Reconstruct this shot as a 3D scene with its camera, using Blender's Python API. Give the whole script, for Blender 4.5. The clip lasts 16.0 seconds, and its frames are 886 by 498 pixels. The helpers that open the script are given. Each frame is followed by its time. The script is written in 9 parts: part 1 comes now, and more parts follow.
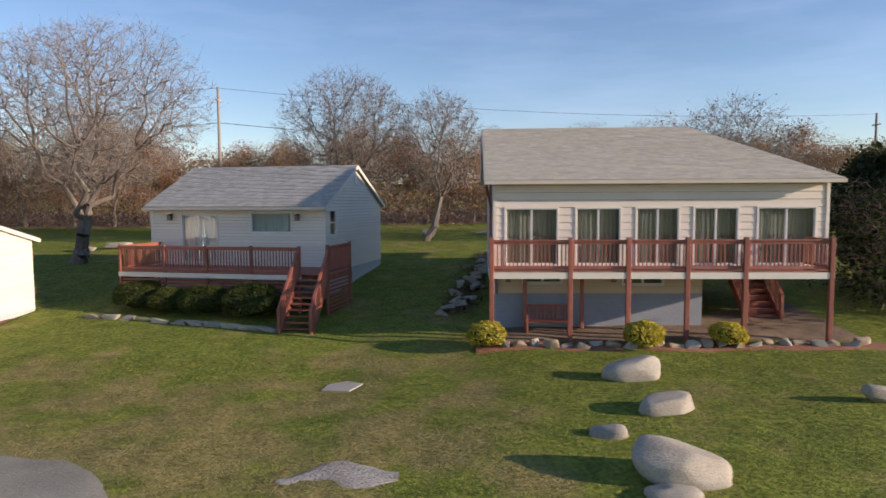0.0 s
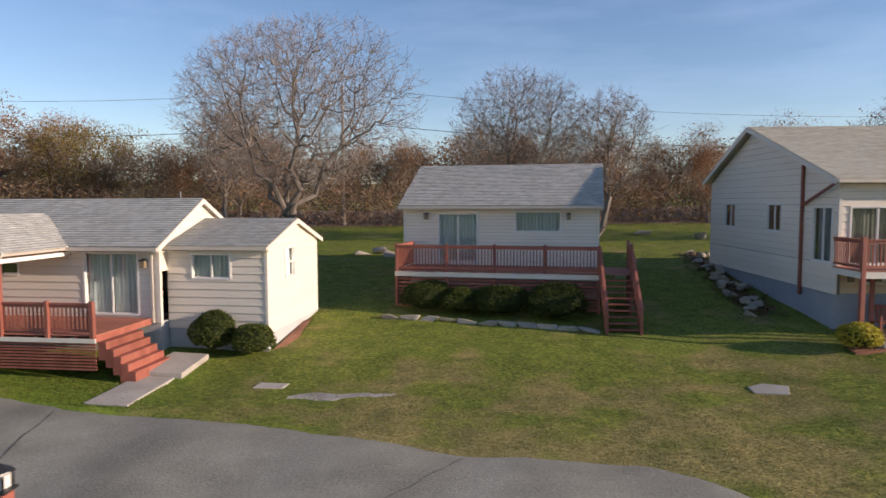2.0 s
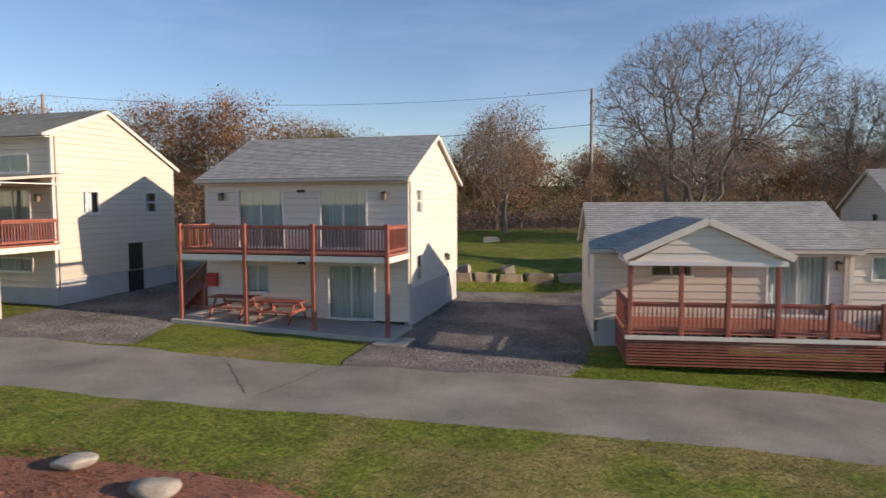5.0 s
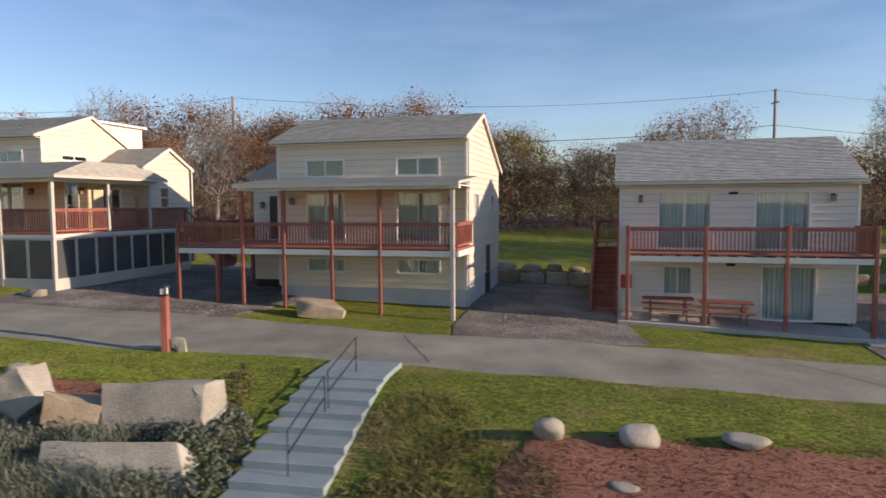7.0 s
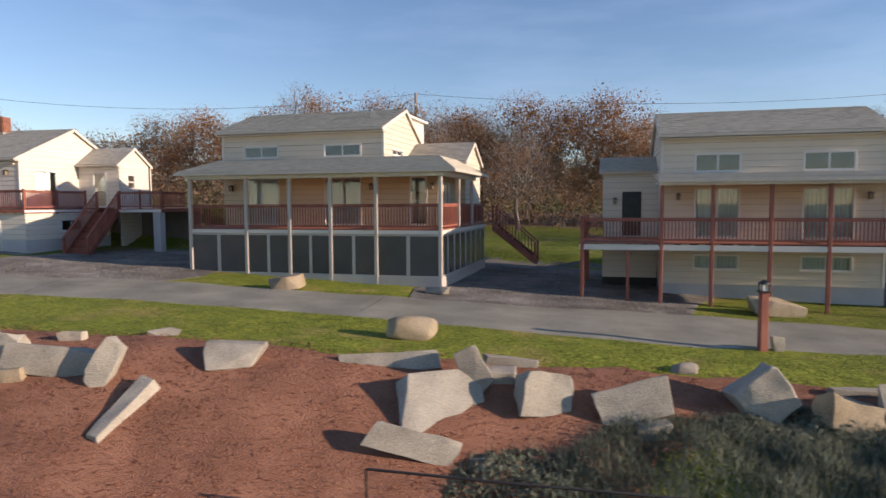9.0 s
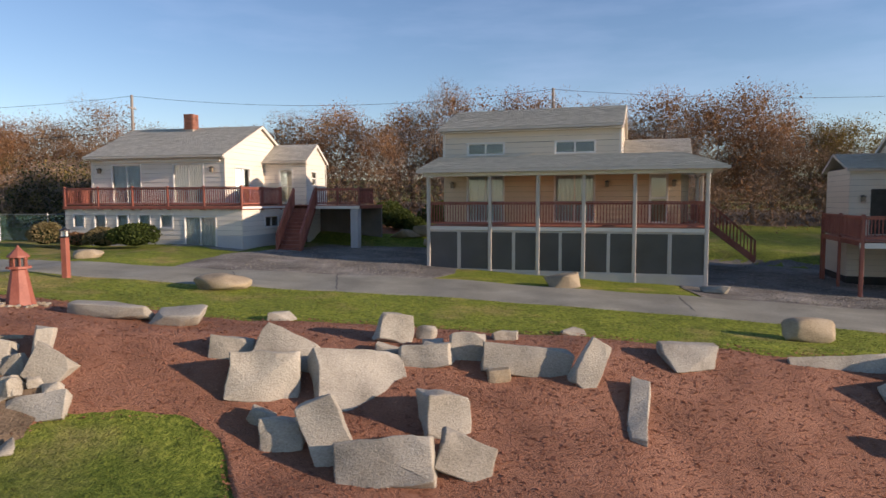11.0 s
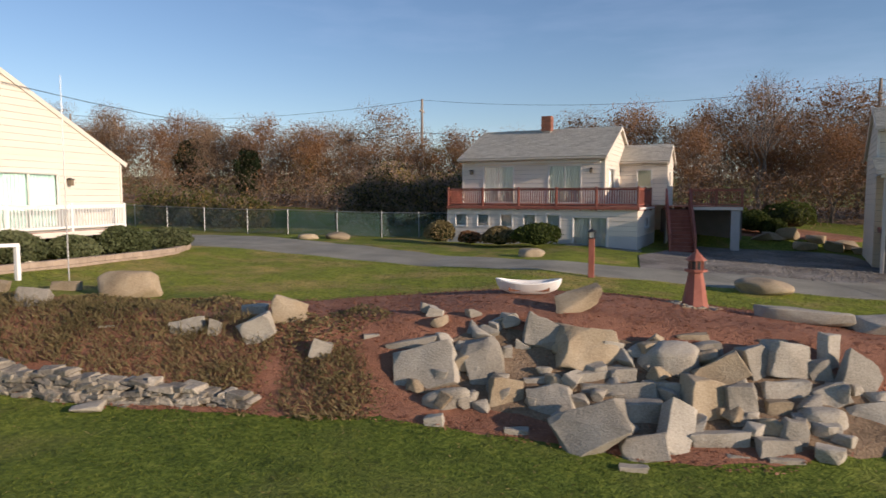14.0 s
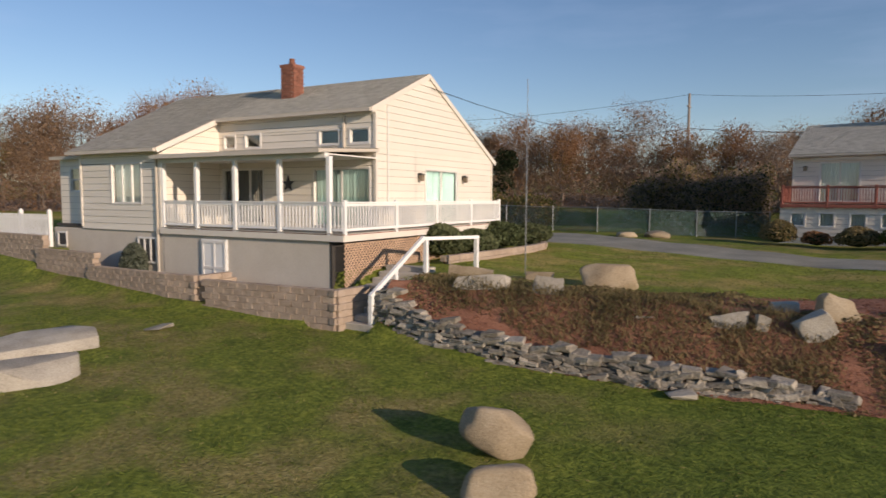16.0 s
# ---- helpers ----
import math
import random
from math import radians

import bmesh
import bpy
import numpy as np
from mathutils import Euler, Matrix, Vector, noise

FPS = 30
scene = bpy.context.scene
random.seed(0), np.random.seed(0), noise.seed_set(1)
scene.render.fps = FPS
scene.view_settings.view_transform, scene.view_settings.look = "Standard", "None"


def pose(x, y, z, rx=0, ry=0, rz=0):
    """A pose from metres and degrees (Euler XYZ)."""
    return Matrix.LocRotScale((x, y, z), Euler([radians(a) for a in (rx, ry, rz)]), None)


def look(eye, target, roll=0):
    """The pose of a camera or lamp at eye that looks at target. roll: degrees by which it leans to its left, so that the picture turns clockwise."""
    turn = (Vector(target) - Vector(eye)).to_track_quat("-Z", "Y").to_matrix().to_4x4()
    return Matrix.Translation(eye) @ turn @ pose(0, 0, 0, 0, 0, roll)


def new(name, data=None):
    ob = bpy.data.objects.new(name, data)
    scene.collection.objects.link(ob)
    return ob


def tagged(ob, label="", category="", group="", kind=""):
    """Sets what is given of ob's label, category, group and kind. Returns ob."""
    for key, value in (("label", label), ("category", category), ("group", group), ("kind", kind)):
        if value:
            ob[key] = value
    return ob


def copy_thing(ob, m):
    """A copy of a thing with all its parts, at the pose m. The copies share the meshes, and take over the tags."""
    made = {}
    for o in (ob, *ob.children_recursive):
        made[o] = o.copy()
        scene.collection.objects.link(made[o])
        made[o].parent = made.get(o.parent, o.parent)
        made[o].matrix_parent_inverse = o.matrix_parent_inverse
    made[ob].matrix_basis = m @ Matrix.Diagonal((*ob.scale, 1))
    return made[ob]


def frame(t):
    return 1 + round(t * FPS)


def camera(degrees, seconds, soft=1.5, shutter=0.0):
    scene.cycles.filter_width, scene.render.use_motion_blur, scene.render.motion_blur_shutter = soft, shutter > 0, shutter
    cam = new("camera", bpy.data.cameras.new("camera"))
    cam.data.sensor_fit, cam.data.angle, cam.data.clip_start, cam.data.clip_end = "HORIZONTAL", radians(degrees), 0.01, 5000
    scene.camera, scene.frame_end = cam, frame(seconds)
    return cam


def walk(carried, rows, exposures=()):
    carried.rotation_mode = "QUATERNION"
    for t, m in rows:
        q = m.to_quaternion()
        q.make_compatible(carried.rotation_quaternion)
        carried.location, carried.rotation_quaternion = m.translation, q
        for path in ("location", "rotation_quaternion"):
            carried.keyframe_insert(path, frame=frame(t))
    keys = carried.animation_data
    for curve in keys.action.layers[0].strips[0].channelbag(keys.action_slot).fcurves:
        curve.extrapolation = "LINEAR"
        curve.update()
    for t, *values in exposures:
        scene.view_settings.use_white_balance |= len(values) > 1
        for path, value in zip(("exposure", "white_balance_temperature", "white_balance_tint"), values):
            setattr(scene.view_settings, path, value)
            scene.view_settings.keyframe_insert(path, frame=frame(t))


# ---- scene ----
cam = camera(68.72, 16.0, shutter=0.2)
walk(cam, [
    (0.0, pose(0.000, 0.000, 5.201, 85.719, 0.305, 0.000)),
    (0.5, pose(-2.962, 0.189, 5.205, 85.739, 0.281, 0.069)),
    (1.0, pose(-5.785, 0.351, 5.193, 85.755, 0.254, -0.112)),
    (1.5, pose(-8.586, 0.424, 5.169, 85.773, 0.229, -0.207)),
    (2.0, pose(-11.459, 0.483, 5.157, 85.805, 0.208, -0.215)),
    (2.5, pose(-14.568, 0.512, 5.146, 85.838, 0.190, 0.126)),
    (3.0, pose(-17.935, 0.534, 5.143, 85.874, 0.185, 0.455)),
    (3.5, pose(-21.467, 0.558, 5.159, 85.921, 0.187, 0.666)),
    (4.0, pose(-25.139, 0.521, 5.202, 85.984, 0.192, 0.639)),
    (6.5, pose(-44.911, -0.306, 5.400, 85.970, 0.370, 0.938)),
    (7.0, pose(-48.907, -0.186, 5.427, 86.033, 0.369, 1.088)),
    (7.5, pose(-52.831, 0.012, 5.431, 86.079, 0.353, 1.247)),
    (8.0, pose(-56.735, 0.204, 5.411, 86.104, 0.328, 1.100)),
    (8.5, pose(-60.802, 0.290, 5.356, 86.097, 0.307, 0.888)),
    (9.0, pose(-64.965, 0.339, 5.301, 86.075, 0.273, 1.049)),
    (11.5, pose(-76.282, 0.124, 5.466, 85.584, 0.162, 4.870)),
    (12.0, pose(-78.458, -0.176, 5.514, 85.529, 0.128, 6.868)),
    (12.5, pose(-80.689, -0.479, 5.563, 85.484, 0.097, 8.923)),
    (13.0, pose(-82.911, -0.859, 5.611, 85.460, 0.068, 10.978)),
    (13.5, pose(-85.026, -1.325, 5.639, 85.449, 0.023, 13.407)),
    (14.0, pose(-87.032, -1.897, 5.631, 85.437, -0.038, 15.893)),
    (14.5, pose(-89.007, -2.563, 5.607, 85.429, -0.096, 18.802)),
    (15.0, pose(-90.996, -3.365, 5.585, 85.424, -0.134, 22.160)),
    (15.5, pose(-92.916, -4.320, 5.543, 85.399, -0.166, 26.118)),
    (16.0, pose(-94.805, -5.385, 5.503, 85.374, -0.207, 30.764)),
], [(0, 0.48, 6850, 24), (2.5, 0.37, 6850, 24), (4, 0.32, 6850, 24), (7, 0.40, 6850, 24), (9, 0.40, 6850, 24), (11.5, 0.36, 6850, 23), (13, 0.32, 6850, 22), (14.5, 0.05, 6850, 22), (16, -0.08, 6850, 22)])

# ---- light ----
SUN_AZ, SUN_EL = -15.5, 14.5      # degrees from +x towards -y, and above the horizon
world = bpy.data.worlds.new("world")
scene.world = world
world.use_nodes = True
wn, wl = world.node_tree.nodes, world.node_tree.links
sky = wn.new("ShaderNodeTexSky")
sky.sky_type = "NISHITA"
sky.sun_disc = False
sky.sun_elevation = radians(SUN_EL)
sky.sun_rotation = radians(90 - SUN_AZ)
sky.air_density, sky.dust_density, sky.ozone_density = 1.0, 0.0, 3.0
# thin high cloud in faint streaks
wco = wn.new("ShaderNodeTexCoord")
wmp = wn.new("ShaderNodeMapping")
wmp.inputs["Scale"].default_value = (1.2, 1.6, 6.5)
wmp.inputs["Rotation"].default_value = (0.12, 0.1, 0.3)
wl.new(wco.outputs["Generated"], wmp.inputs[0])
wno = wn.new("ShaderNodeTexNoise")
wno.inputs["Scale"].default_value, wno.inputs["Detail"].default_value, wno.inputs["Roughness"].default_value = 1.5, 7, 0.55
wl.new(wmp.outputs[0], wno.inputs["Vector"])
wmr = wn.new("ShaderNodeMapRange")
wmr.inputs[1].default_value, wmr.inputs[2].default_value, wmr.inputs[4].default_value = 0.50, 0.85, 0.30
wl.new(wno.outputs[0], wmr.inputs[0])
wmx = wn.new("ShaderNodeMix")
wmx.data_type = "RGBA"
wl.new(wmr.outputs[0], wmx.inputs["Factor"])
whs = wn.new("ShaderNodeHueSaturation")
whs.inputs["Saturation"].default_value = 1.05
wl.new(sky.outputs[0], whs.inputs["Color"])
wl.new(whs.outputs[0], wmx.inputs["A"])
wmx.inputs["B"].default_value = (4.2, 5.5, 7.8, 1)
wl.new(wmx.outputs["Result"], wn["Background"].inputs[0])
wn["Background"].inputs[1].default_value = 0.127
sun = new("sun", bpy.data.lights.new("sun", "SUN"))
sun.data.energy, sun.data.angle, sun.data.color = 4.7, radians(0.6), (1.0, 0.86, 0.66)
sun_to = Vector((math.cos(radians(SUN_AZ)) * math.cos(radians(SUN_EL)), math.sin(radians(SUN_AZ)) * math.cos(radians(SUN_EL)), math.sin(radians(SUN_EL))))
sun.matrix_world = look(sun_to * 60, (0, 0, 0))

# ---- materials ----


def material(name, colours, rough=0.8, scale=3.0, fine=40.0, bump=0.2, metal=0.0, spread=0.12, island=False, stretch=(1, 1, 1), generated=False, spec=0.5, dist=0.02):
    """Colours blended by noise at two scales, with a fine relief and a random shift of each object (or island)."""
    m = bpy.data.materials.new(name)
    m.use_nodes = True
    n, l = m.node_tree.nodes, m.node_tree.links
    b = n["Principled BSDF"]
    b.inputs["Roughness"].default_value = rough
    b.inputs["Metallic"].default_value = metal
    b.inputs["Specular IOR Level"].default_value = spec
    geo = n.new("ShaderNodeNewGeometry")
    mapping = n.new("ShaderNodeMapping")
    mapping.inputs["Scale"].default_value = stretch
    l.new(geo.outputs["Position"], mapping.inputs[0])
    big = n.new("ShaderNodeTexNoise")
    big.inputs["Scale"].default_value, big.inputs["Detail"].default_value = scale, 5
    small = n.new("ShaderNodeTexNoise")
    small.inputs["Scale"].default_value, small.inputs["Detail"].default_value = fine, 4
    l.new(mapping.outputs[0], big.inputs["Vector"])
    l.new(mapping.outputs[0], small.inputs["Vector"])
    mix = n.new("ShaderNodeMath")
    mix.operation = "MULTIPLY_ADD"
    mix.inputs[1].default_value = 0.45
    l.new(small.outputs[0], mix.inputs[0])
    half = n.new("ShaderNodeMath")
    half.operation = "MULTIPLY"
    half.inputs[1].default_value = 0.55
    l.new(big.outputs[0], half.inputs[0])
    l.new(half.outputs[0], mix.inputs[2])
    ramp = n.new("ShaderNodeValToRGB")
    while len(ramp.color_ramp.elements) < len(colours):
        ramp.color_ramp.elements.new(0.5)
    for i, c in enumerate(colours):
        e = ramp.color_ramp.elements[i]
        e.position = 0.32 + 0.36 * i / max(1, len(colours) - 1)
        e.color = (*c, 1)
    l.new(mix.outputs[0], ramp.inputs[0])
    hsv = n.new("ShaderNodeHueSaturation")
    l.new(ramp.outputs[0], hsv.inputs["Color"])
    rnd = geo.outputs["Random Per Island"]
    if not island:
        info = n.new("ShaderNodeObjectInfo")
        rnd = info.outputs["Random"]
    mr = n.new("ShaderNodeMapRange")
    mr.inputs[3].default_value, mr.inputs[4].default_value = 1 - spread, 1 + spread
    l.new(rnd, mr.inputs[0])
    value = mr.outputs[0]
    if island:
        whole = n.new("ShaderNodeObjectInfo")
        shade = n.new("ShaderNodeMapRange")
        shade.inputs[3].default_value, shade.inputs[4].default_value = 0.88, 1.12
        l.new(whole.outputs["Random"], shade.inputs[0])
        both = n.new("ShaderNodeMath")
        both.operation = "MULTIPLY"
        l.new(mr.outputs[0], both.inputs[0])
        l.new(shade.outputs[0], both.inputs[1])
        value = both.outputs[0]
    l.new(value, hsv.inputs["Value"])
    l.new(hsv.outputs[0], b.inputs["Base Color"])
    bp = n.new("ShaderNodeBump")
    bp.inputs["Strength"].default_value, bp.inputs["Distance"].default_value = bump, dist
    l.new(small.outputs[0], bp.inputs["Height"])
    l.new(bp.outputs[0], b.inputs["Normal"])
    return m


def leaf_material(name, colours, spread=0.22):
    m = material(name, colours, rough=0.7, scale=0.35, fine=6, bump=0.0, spread=spread, island=True, spec=0.2)
    n, l = m.node_tree.nodes, m.node_tree.links
    b = n["Principled BSDF"]
    through_leaf, both = n.new("ShaderNodeBsdfTranslucent"), n.new("ShaderNodeMixShader")
    l.new(b.inputs["Base Color"].links[0].from_socket, through_leaf.inputs["Color"])
    both.inputs[0].default_value = 0.35
    l.new(b.outputs[0], both.inputs[1])
    l.new(through_leaf.outputs[0], both.inputs[2])
    l.new(both.outputs[0], n["Material Output"].inputs[0])
    return m


M_SIDING = material("siding_white", [(0.69, 0.62, 0.525), (0.76, 0.69, 0.595)], 0.55, 0.7, 25, 0.08, spread=0.03, stretch=(1, 1, 3))
M_SIDING_CREAM = material("siding_cream", [(0.70, 0.65, 0.56), (0.76, 0.71, 0.62)], 0.55, 0.7, 25, 0.08, spread=0.03, stretch=(1, 1, 3))
M_SIDING_TAN = material("siding_tan", [(0.60, 0.45, 0.29), (0.66, 0.51, 0.34)], 0.55, 0.7, 25, 0.08, spread=0.03, stretch=(1, 1, 3))
# dark brown that puts the shade of lap slots and recesses into colour
M_RECESS_SHADE = material("recess_shade", [(0.16, 0.135, 0.115), (0.22, 0.19, 0.165)], 0.9, 2, 20, 0.1)
M_POST = material("beige_post_paint", [(0.46, 0.41, 0.36), (0.54, 0.49, 0.43)], 0.6, 2, 30, 0.08, spread=0.05)
M_EAVE = material("beige_eaves_paint", [(0.50, 0.45, 0.38), (0.60, 0.54, 0.46)], 0.55, 2, 30, 0.08, spread=0.04)
M_BOARD = material("cream_trim_paint", [(0.66, 0.61, 0.53), (0.73, 0.68, 0.60)], 0.55, 2, 30, 0.06, spread=0.03)
M_SIDING_BEIGE = material("siding_beige", [(0.63, 0.545, 0.43), (0.70, 0.61, 0.49)], 0.55, 0.7, 25, 0.08, spread=0.03, stretch=(1, 1, 3))
M_FOUND_BLUE = material("blue_grey_foundation", [(0.24, 0.27, 0.31), (0.32, 0.35, 0.39)], 0.85, 1.2, 18, 0.25, spread=0.03)
M_LAMP = material("bronze_lamp_glass", [(0.16, 0.12, 0.08), (0.28, 0.22, 0.15)], 0.25, 8, 40, 0.05)
M_DIRT = material("leafy_dirt", [(0.11, 0.075, 0.045), (0.21, 0.145, 0.09), (0.32, 0.23, 0.15)], 0.95, 1.2, 20, 0.8, spread=0.0, dist=0.05)
M_TRIM = material("white_trim", [(0.68, 0.66, 0.62), (0.76, 0.74, 0.70)], 0.5, 2, 30, 0.05, spread=0.03)
M_FOUND_BEIGE = material("beige_render", [(0.50, 0.455, 0.385), (0.60, 0.55, 0.475)], 0.85, 1.2, 18, 0.2, spread=0.03)
M_FOUND = material("painted_concrete", [(0.42, 0.42, 0.42), (0.52, 0.52, 0.52)], 0.85, 1.2, 18, 0.25, spread=0.03)
M_SHINGLE = material("asphalt_shingles", [(0.29, 0.29, 0.268), (0.38, 0.38, 0.353), (0.46, 0.46, 0.43)], 0.92, 3.0, 70, 0.5, spread=0.11, island=True)
M_SHINGLE_TAN = material("asphalt_shingles_tan", [(0.37, 0.35, 0.30), (0.46, 0.437, 0.375), (0.54, 0.515, 0.45)], 0.92, 3.0, 70, 0.5, spread=0.08, island=True)
M_RED = material("red_stained_wood", [(0.20, 0.058, 0.040), (0.30, 0.092, 0.062), (0.38, 0.14, 0.095)], 0.62, 3, 50, 0.25, spread=0.18, stretch=(1, 1, 0.4))
M_DECK = material("red_deck_boards", [(0.34, 0.11, 0.07), (0.45, 0.17, 0.11)], 0.65, 3, 40, 0.2, spread=0.14)
M_GLASS = bpy.data.materials.new("window_glass")
M_GLASS.use_nodes = True
_b = M_GLASS.node_tree.nodes["Principled BSDF"]
_b.inputs["Base Color"].default_value = (0.80, 0.88, 0.88, 1)
_b.inputs["Transmission Weight"].default_value, _b.inputs["Roughness"].default_value, _b.inputs["IOR"].default_value = 1.0, 0.02, 1.75
M_SCREEN = material("dark_screen_mesh", [(0.055, 0.057, 0.060), (0.10, 0.102, 0.105)], 0.16, 0.7, 60, 0.1, spread=0.1)
# white curtains, their blue tint carrying some sky reflected in the panes
M_CURTAIN = material("sky_tinted_curtain", [(0.66, 0.71, 0.73), (0.78, 0.82, 0.83)], 0.9, 4, 40, 0.1, spread=0.08)
# dark grey sheets hung like curtains stand in for dim rooms behind glass
M_DIM_ROOM = material("dim_room_grey", [(0.13, 0.13, 0.125), (0.19, 0.19, 0.18)], 0.9, 4, 40, 0.1, spread=0.08)
M_CURTAIN_TEAL = material("teal_curtain", [(0.26, 0.40, 0.38), (0.36, 0.50, 0.47)], 0.9, 4, 40, 0.1, spread=0.08)
# near-black: the dimness of rooms and recesses is put into the colour
M_PAINTED_SHADE = material("painted_shade", [(0.035, 0.033, 0.03), (0.06, 0.055, 0.05)], 0.9, 2, 20, 0.05, spread=0.1)
M_METAL = material("dark_metal", [(0.03, 0.03, 0.032), (0.06, 0.06, 0.06)], 0.4, 5, 60, 0.1, metal=0.6, spread=0.1)
M_GREYMETAL = material("galvanised_steel", [(0.27, 0.28, 0.29), (0.37, 0.38, 0.39)], 0.4, 5, 60, 0.1, metal=0.8, spread=0.1)
M_BRICK = material("red_brick", [(0.22, 0.085, 0.055), (0.33, 0.145, 0.095)], 0.85, 6, 60, 0.4, spread=0.25)
M_MORTAR = material("mortar", [(0.36, 0.32, 0.28), (0.44, 0.40, 0.36)], 0.9, 6, 60, 0.3)
M_CONCRETE = material("weathered_concrete", [(0.33, 0.30, 0.255), (0.42, 0.385, 0.33), (0.50, 0.46, 0.40)], 0.9, 1.5, 30, 0.3, spread=0.06)
M_BLOCK = material("retaining_block", [(0.28, 0.22, 0.165), (0.37, 0.29, 0.225), (0.45, 0.36, 0.285)], 0.92, 3, 35, 0.8, spread=0.10, dist=0.03)
M_STEPGREY = material("grey_painted_steps", [(0.21, 0.26, 0.265), (0.285, 0.34, 0.345)], 0.65, 2, 30, 0.15, spread=0.04)
M_ASPHALT = material("asphalt", [(0.148, 0.142, 0.112), (0.238, 0.23, 0.184), (0.345, 0.332, 0.268)], 0.92, 0.6, 26, 0.6, spread=0.0)
M_GRAVEL = material("gravel", [(0.06, 0.053, 0.045), (0.165, 0.15, 0.13), (0.36, 0.335, 0.295)], 0.95, 0.6, 12, 1.0, spread=0.0, dist=0.06)
M_MULCH = material("red_mulch", [(0.16, 0.070, 0.041), (0.28, 0.124, 0.073), (0.40, 0.19, 0.115)], 0.95, 0.9, 34, 0.8, spread=0.0, dist=0.05)
M_ROCK = material("granite", [(0.20, 0.18, 0.143), (0.335, 0.306, 0.252), (0.45, 0.415, 0.347)], 0.9, 1.3, 30, 0.5, spread=0.16, dist=0.035)
M_ROCK_TAN = material("tan_granite", [(0.20, 0.15, 0.094), (0.33, 0.262, 0.173), (0.43, 0.357, 0.258)], 0.9, 1.3, 30, 0.5, spread=0.14, dist=0.035)
M_ROCK_WALL = material("weathered_fieldstone", [(0.13, 0.114, 0.090), (0.27, 0.242, 0.195), (0.41, 0.370, 0.305)], 0.95, 2.2, 18, 0.8, spread=0.35, dist=0.05)
M_GRAVEL_PALE = material("pale_gravel", [(0.20, 0.185, 0.16), (0.34, 0.315, 0.275), (0.48, 0.45, 0.40)], 0.95, 1.5, 18, 0.9, spread=0.0, dist=0.04)
M_TWIG_GREY = material("grey_twigs", [(0.16, 0.13, 0.11), (0.27, 0.225, 0.19)], 0.95, 1, 9, 0.0, spread=0.15)
M_TAR = material("crack_tar", [(0.06, 0.056, 0.05), (0.10, 0.094, 0.085)], 0.9, 2, 20, 0.2)
M_BARK = material("grey_bark", [(0.11, 0.09, 0.075), (0.19, 0.16, 0.135), (0.27, 0.235, 0.20)], 0.95, 3, 25, 0.8, spread=0.12, stretch=(1, 1, 0.3))
M_TWIG = material("twigs", [(0.20, 0.14, 0.105), (0.33, 0.24, 0.185)], 0.95, 1, 9, 0.0, spread=0.15, island=False)
M_LEAF_BROWN = leaf_material("rust_leaves", [(0.165, 0.084, 0.042), (0.295, 0.155, 0.075), (0.41, 0.232, 0.115)])
M_LEAF_TAN = leaf_material("tan_leaves", [(0.18, 0.116, 0.072), (0.29, 0.192, 0.118), (0.39, 0.268, 0.168)])
M_LEAF_OLIVE = leaf_material("olive_leaves", [(0.09, 0.082, 0.028), (0.20, 0.155, 0.052), (0.33, 0.225, 0.075)])
M_BUSH = leaf_material("boxwood_leaves", [(0.030, 0.048, 0.011), (0.066, 0.090, 0.020), (0.115, 0.135, 0.034)])
M_YELLOW = leaf_material("yellow_leaves", [(0.26, 0.22, 0.028), (0.44, 0.38, 0.055), (0.55, 0.48, 0.09)])
M_JUNIPER = leaf_material("juniper_needles", [(0.075, 0.09, 0.064), (0.14, 0.16, 0.118), (0.23, 0.25, 0.195)])
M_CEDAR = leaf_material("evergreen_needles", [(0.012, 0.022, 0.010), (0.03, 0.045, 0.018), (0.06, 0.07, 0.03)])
M_WEED = leaf_material("dry_weeds", [(0.12, 0.105, 0.045), (0.225, 0.18, 0.085), (0.35, 0.265, 0.14)])
M_BAYBERRY = leaf_material("bayberry_leaves", [(0.050, 0.066, 0.028), (0.100, 0.120, 0.052), (0.17, 0.185, 0.095)])
M_BLADE = leaf_material("grass_blades", [(0.09, 0.120, 0.021), (0.15, 0.18, 0.031), (0.215, 0.235, 0.05)])
# darker copy of the blades, to go with the lower lawn's darkened colour
M_BLADE_DARK = leaf_material("dark_grass_blades", [(0.075, 0.105, 0.018), (0.125, 0.158, 0.027), (0.19, 0.215, 0.043)])
M_BLADE_DRY = leaf_material("dry_grass_blades", [(0.12, 0.10, 0.035), (0.24, 0.20, 0.08), (0.36, 0.30, 0.14)])
M_CHIP = leaf_material("bark_chips", [(0.17, 0.072, 0.044), (0.30, 0.130, 0.080), (0.44, 0.22, 0.145)], 0.35)
M_LITTER = leaf_material("fallen_leaves", [(0.10, 0.055, 0.03), (0.2, 0.12, 0.07), (0.30, 0.20, 0.12)])
M_WHITE = material("white_paint", [(0.76, 0.76, 0.74), (0.84, 0.84, 0.82)], 0.45, 2, 30, 0.06, spread=0.03)
M_GREEN = material("green_fabric", [(0.02, 0.075, 0.055), (0.04, 0.115, 0.085)], 0.7, 1.2, 30, 0.2, spread=0.1)
_n, _l = M_GREEN.node_tree.nodes, M_GREEN.node_tree.links
_t, _m = _n.new("ShaderNodeBsdfTransparent"), _n.new("ShaderNodeMixShader")
_m.inputs[0].default_value = 0.45
_l.new(_t.outputs[0], _m.inputs[1])
_l.new(_n["Principled BSDF"].outputs[0], _m.inputs[2])
_l.new(_m.outputs[0], _n["Material Output"].inputs[0])
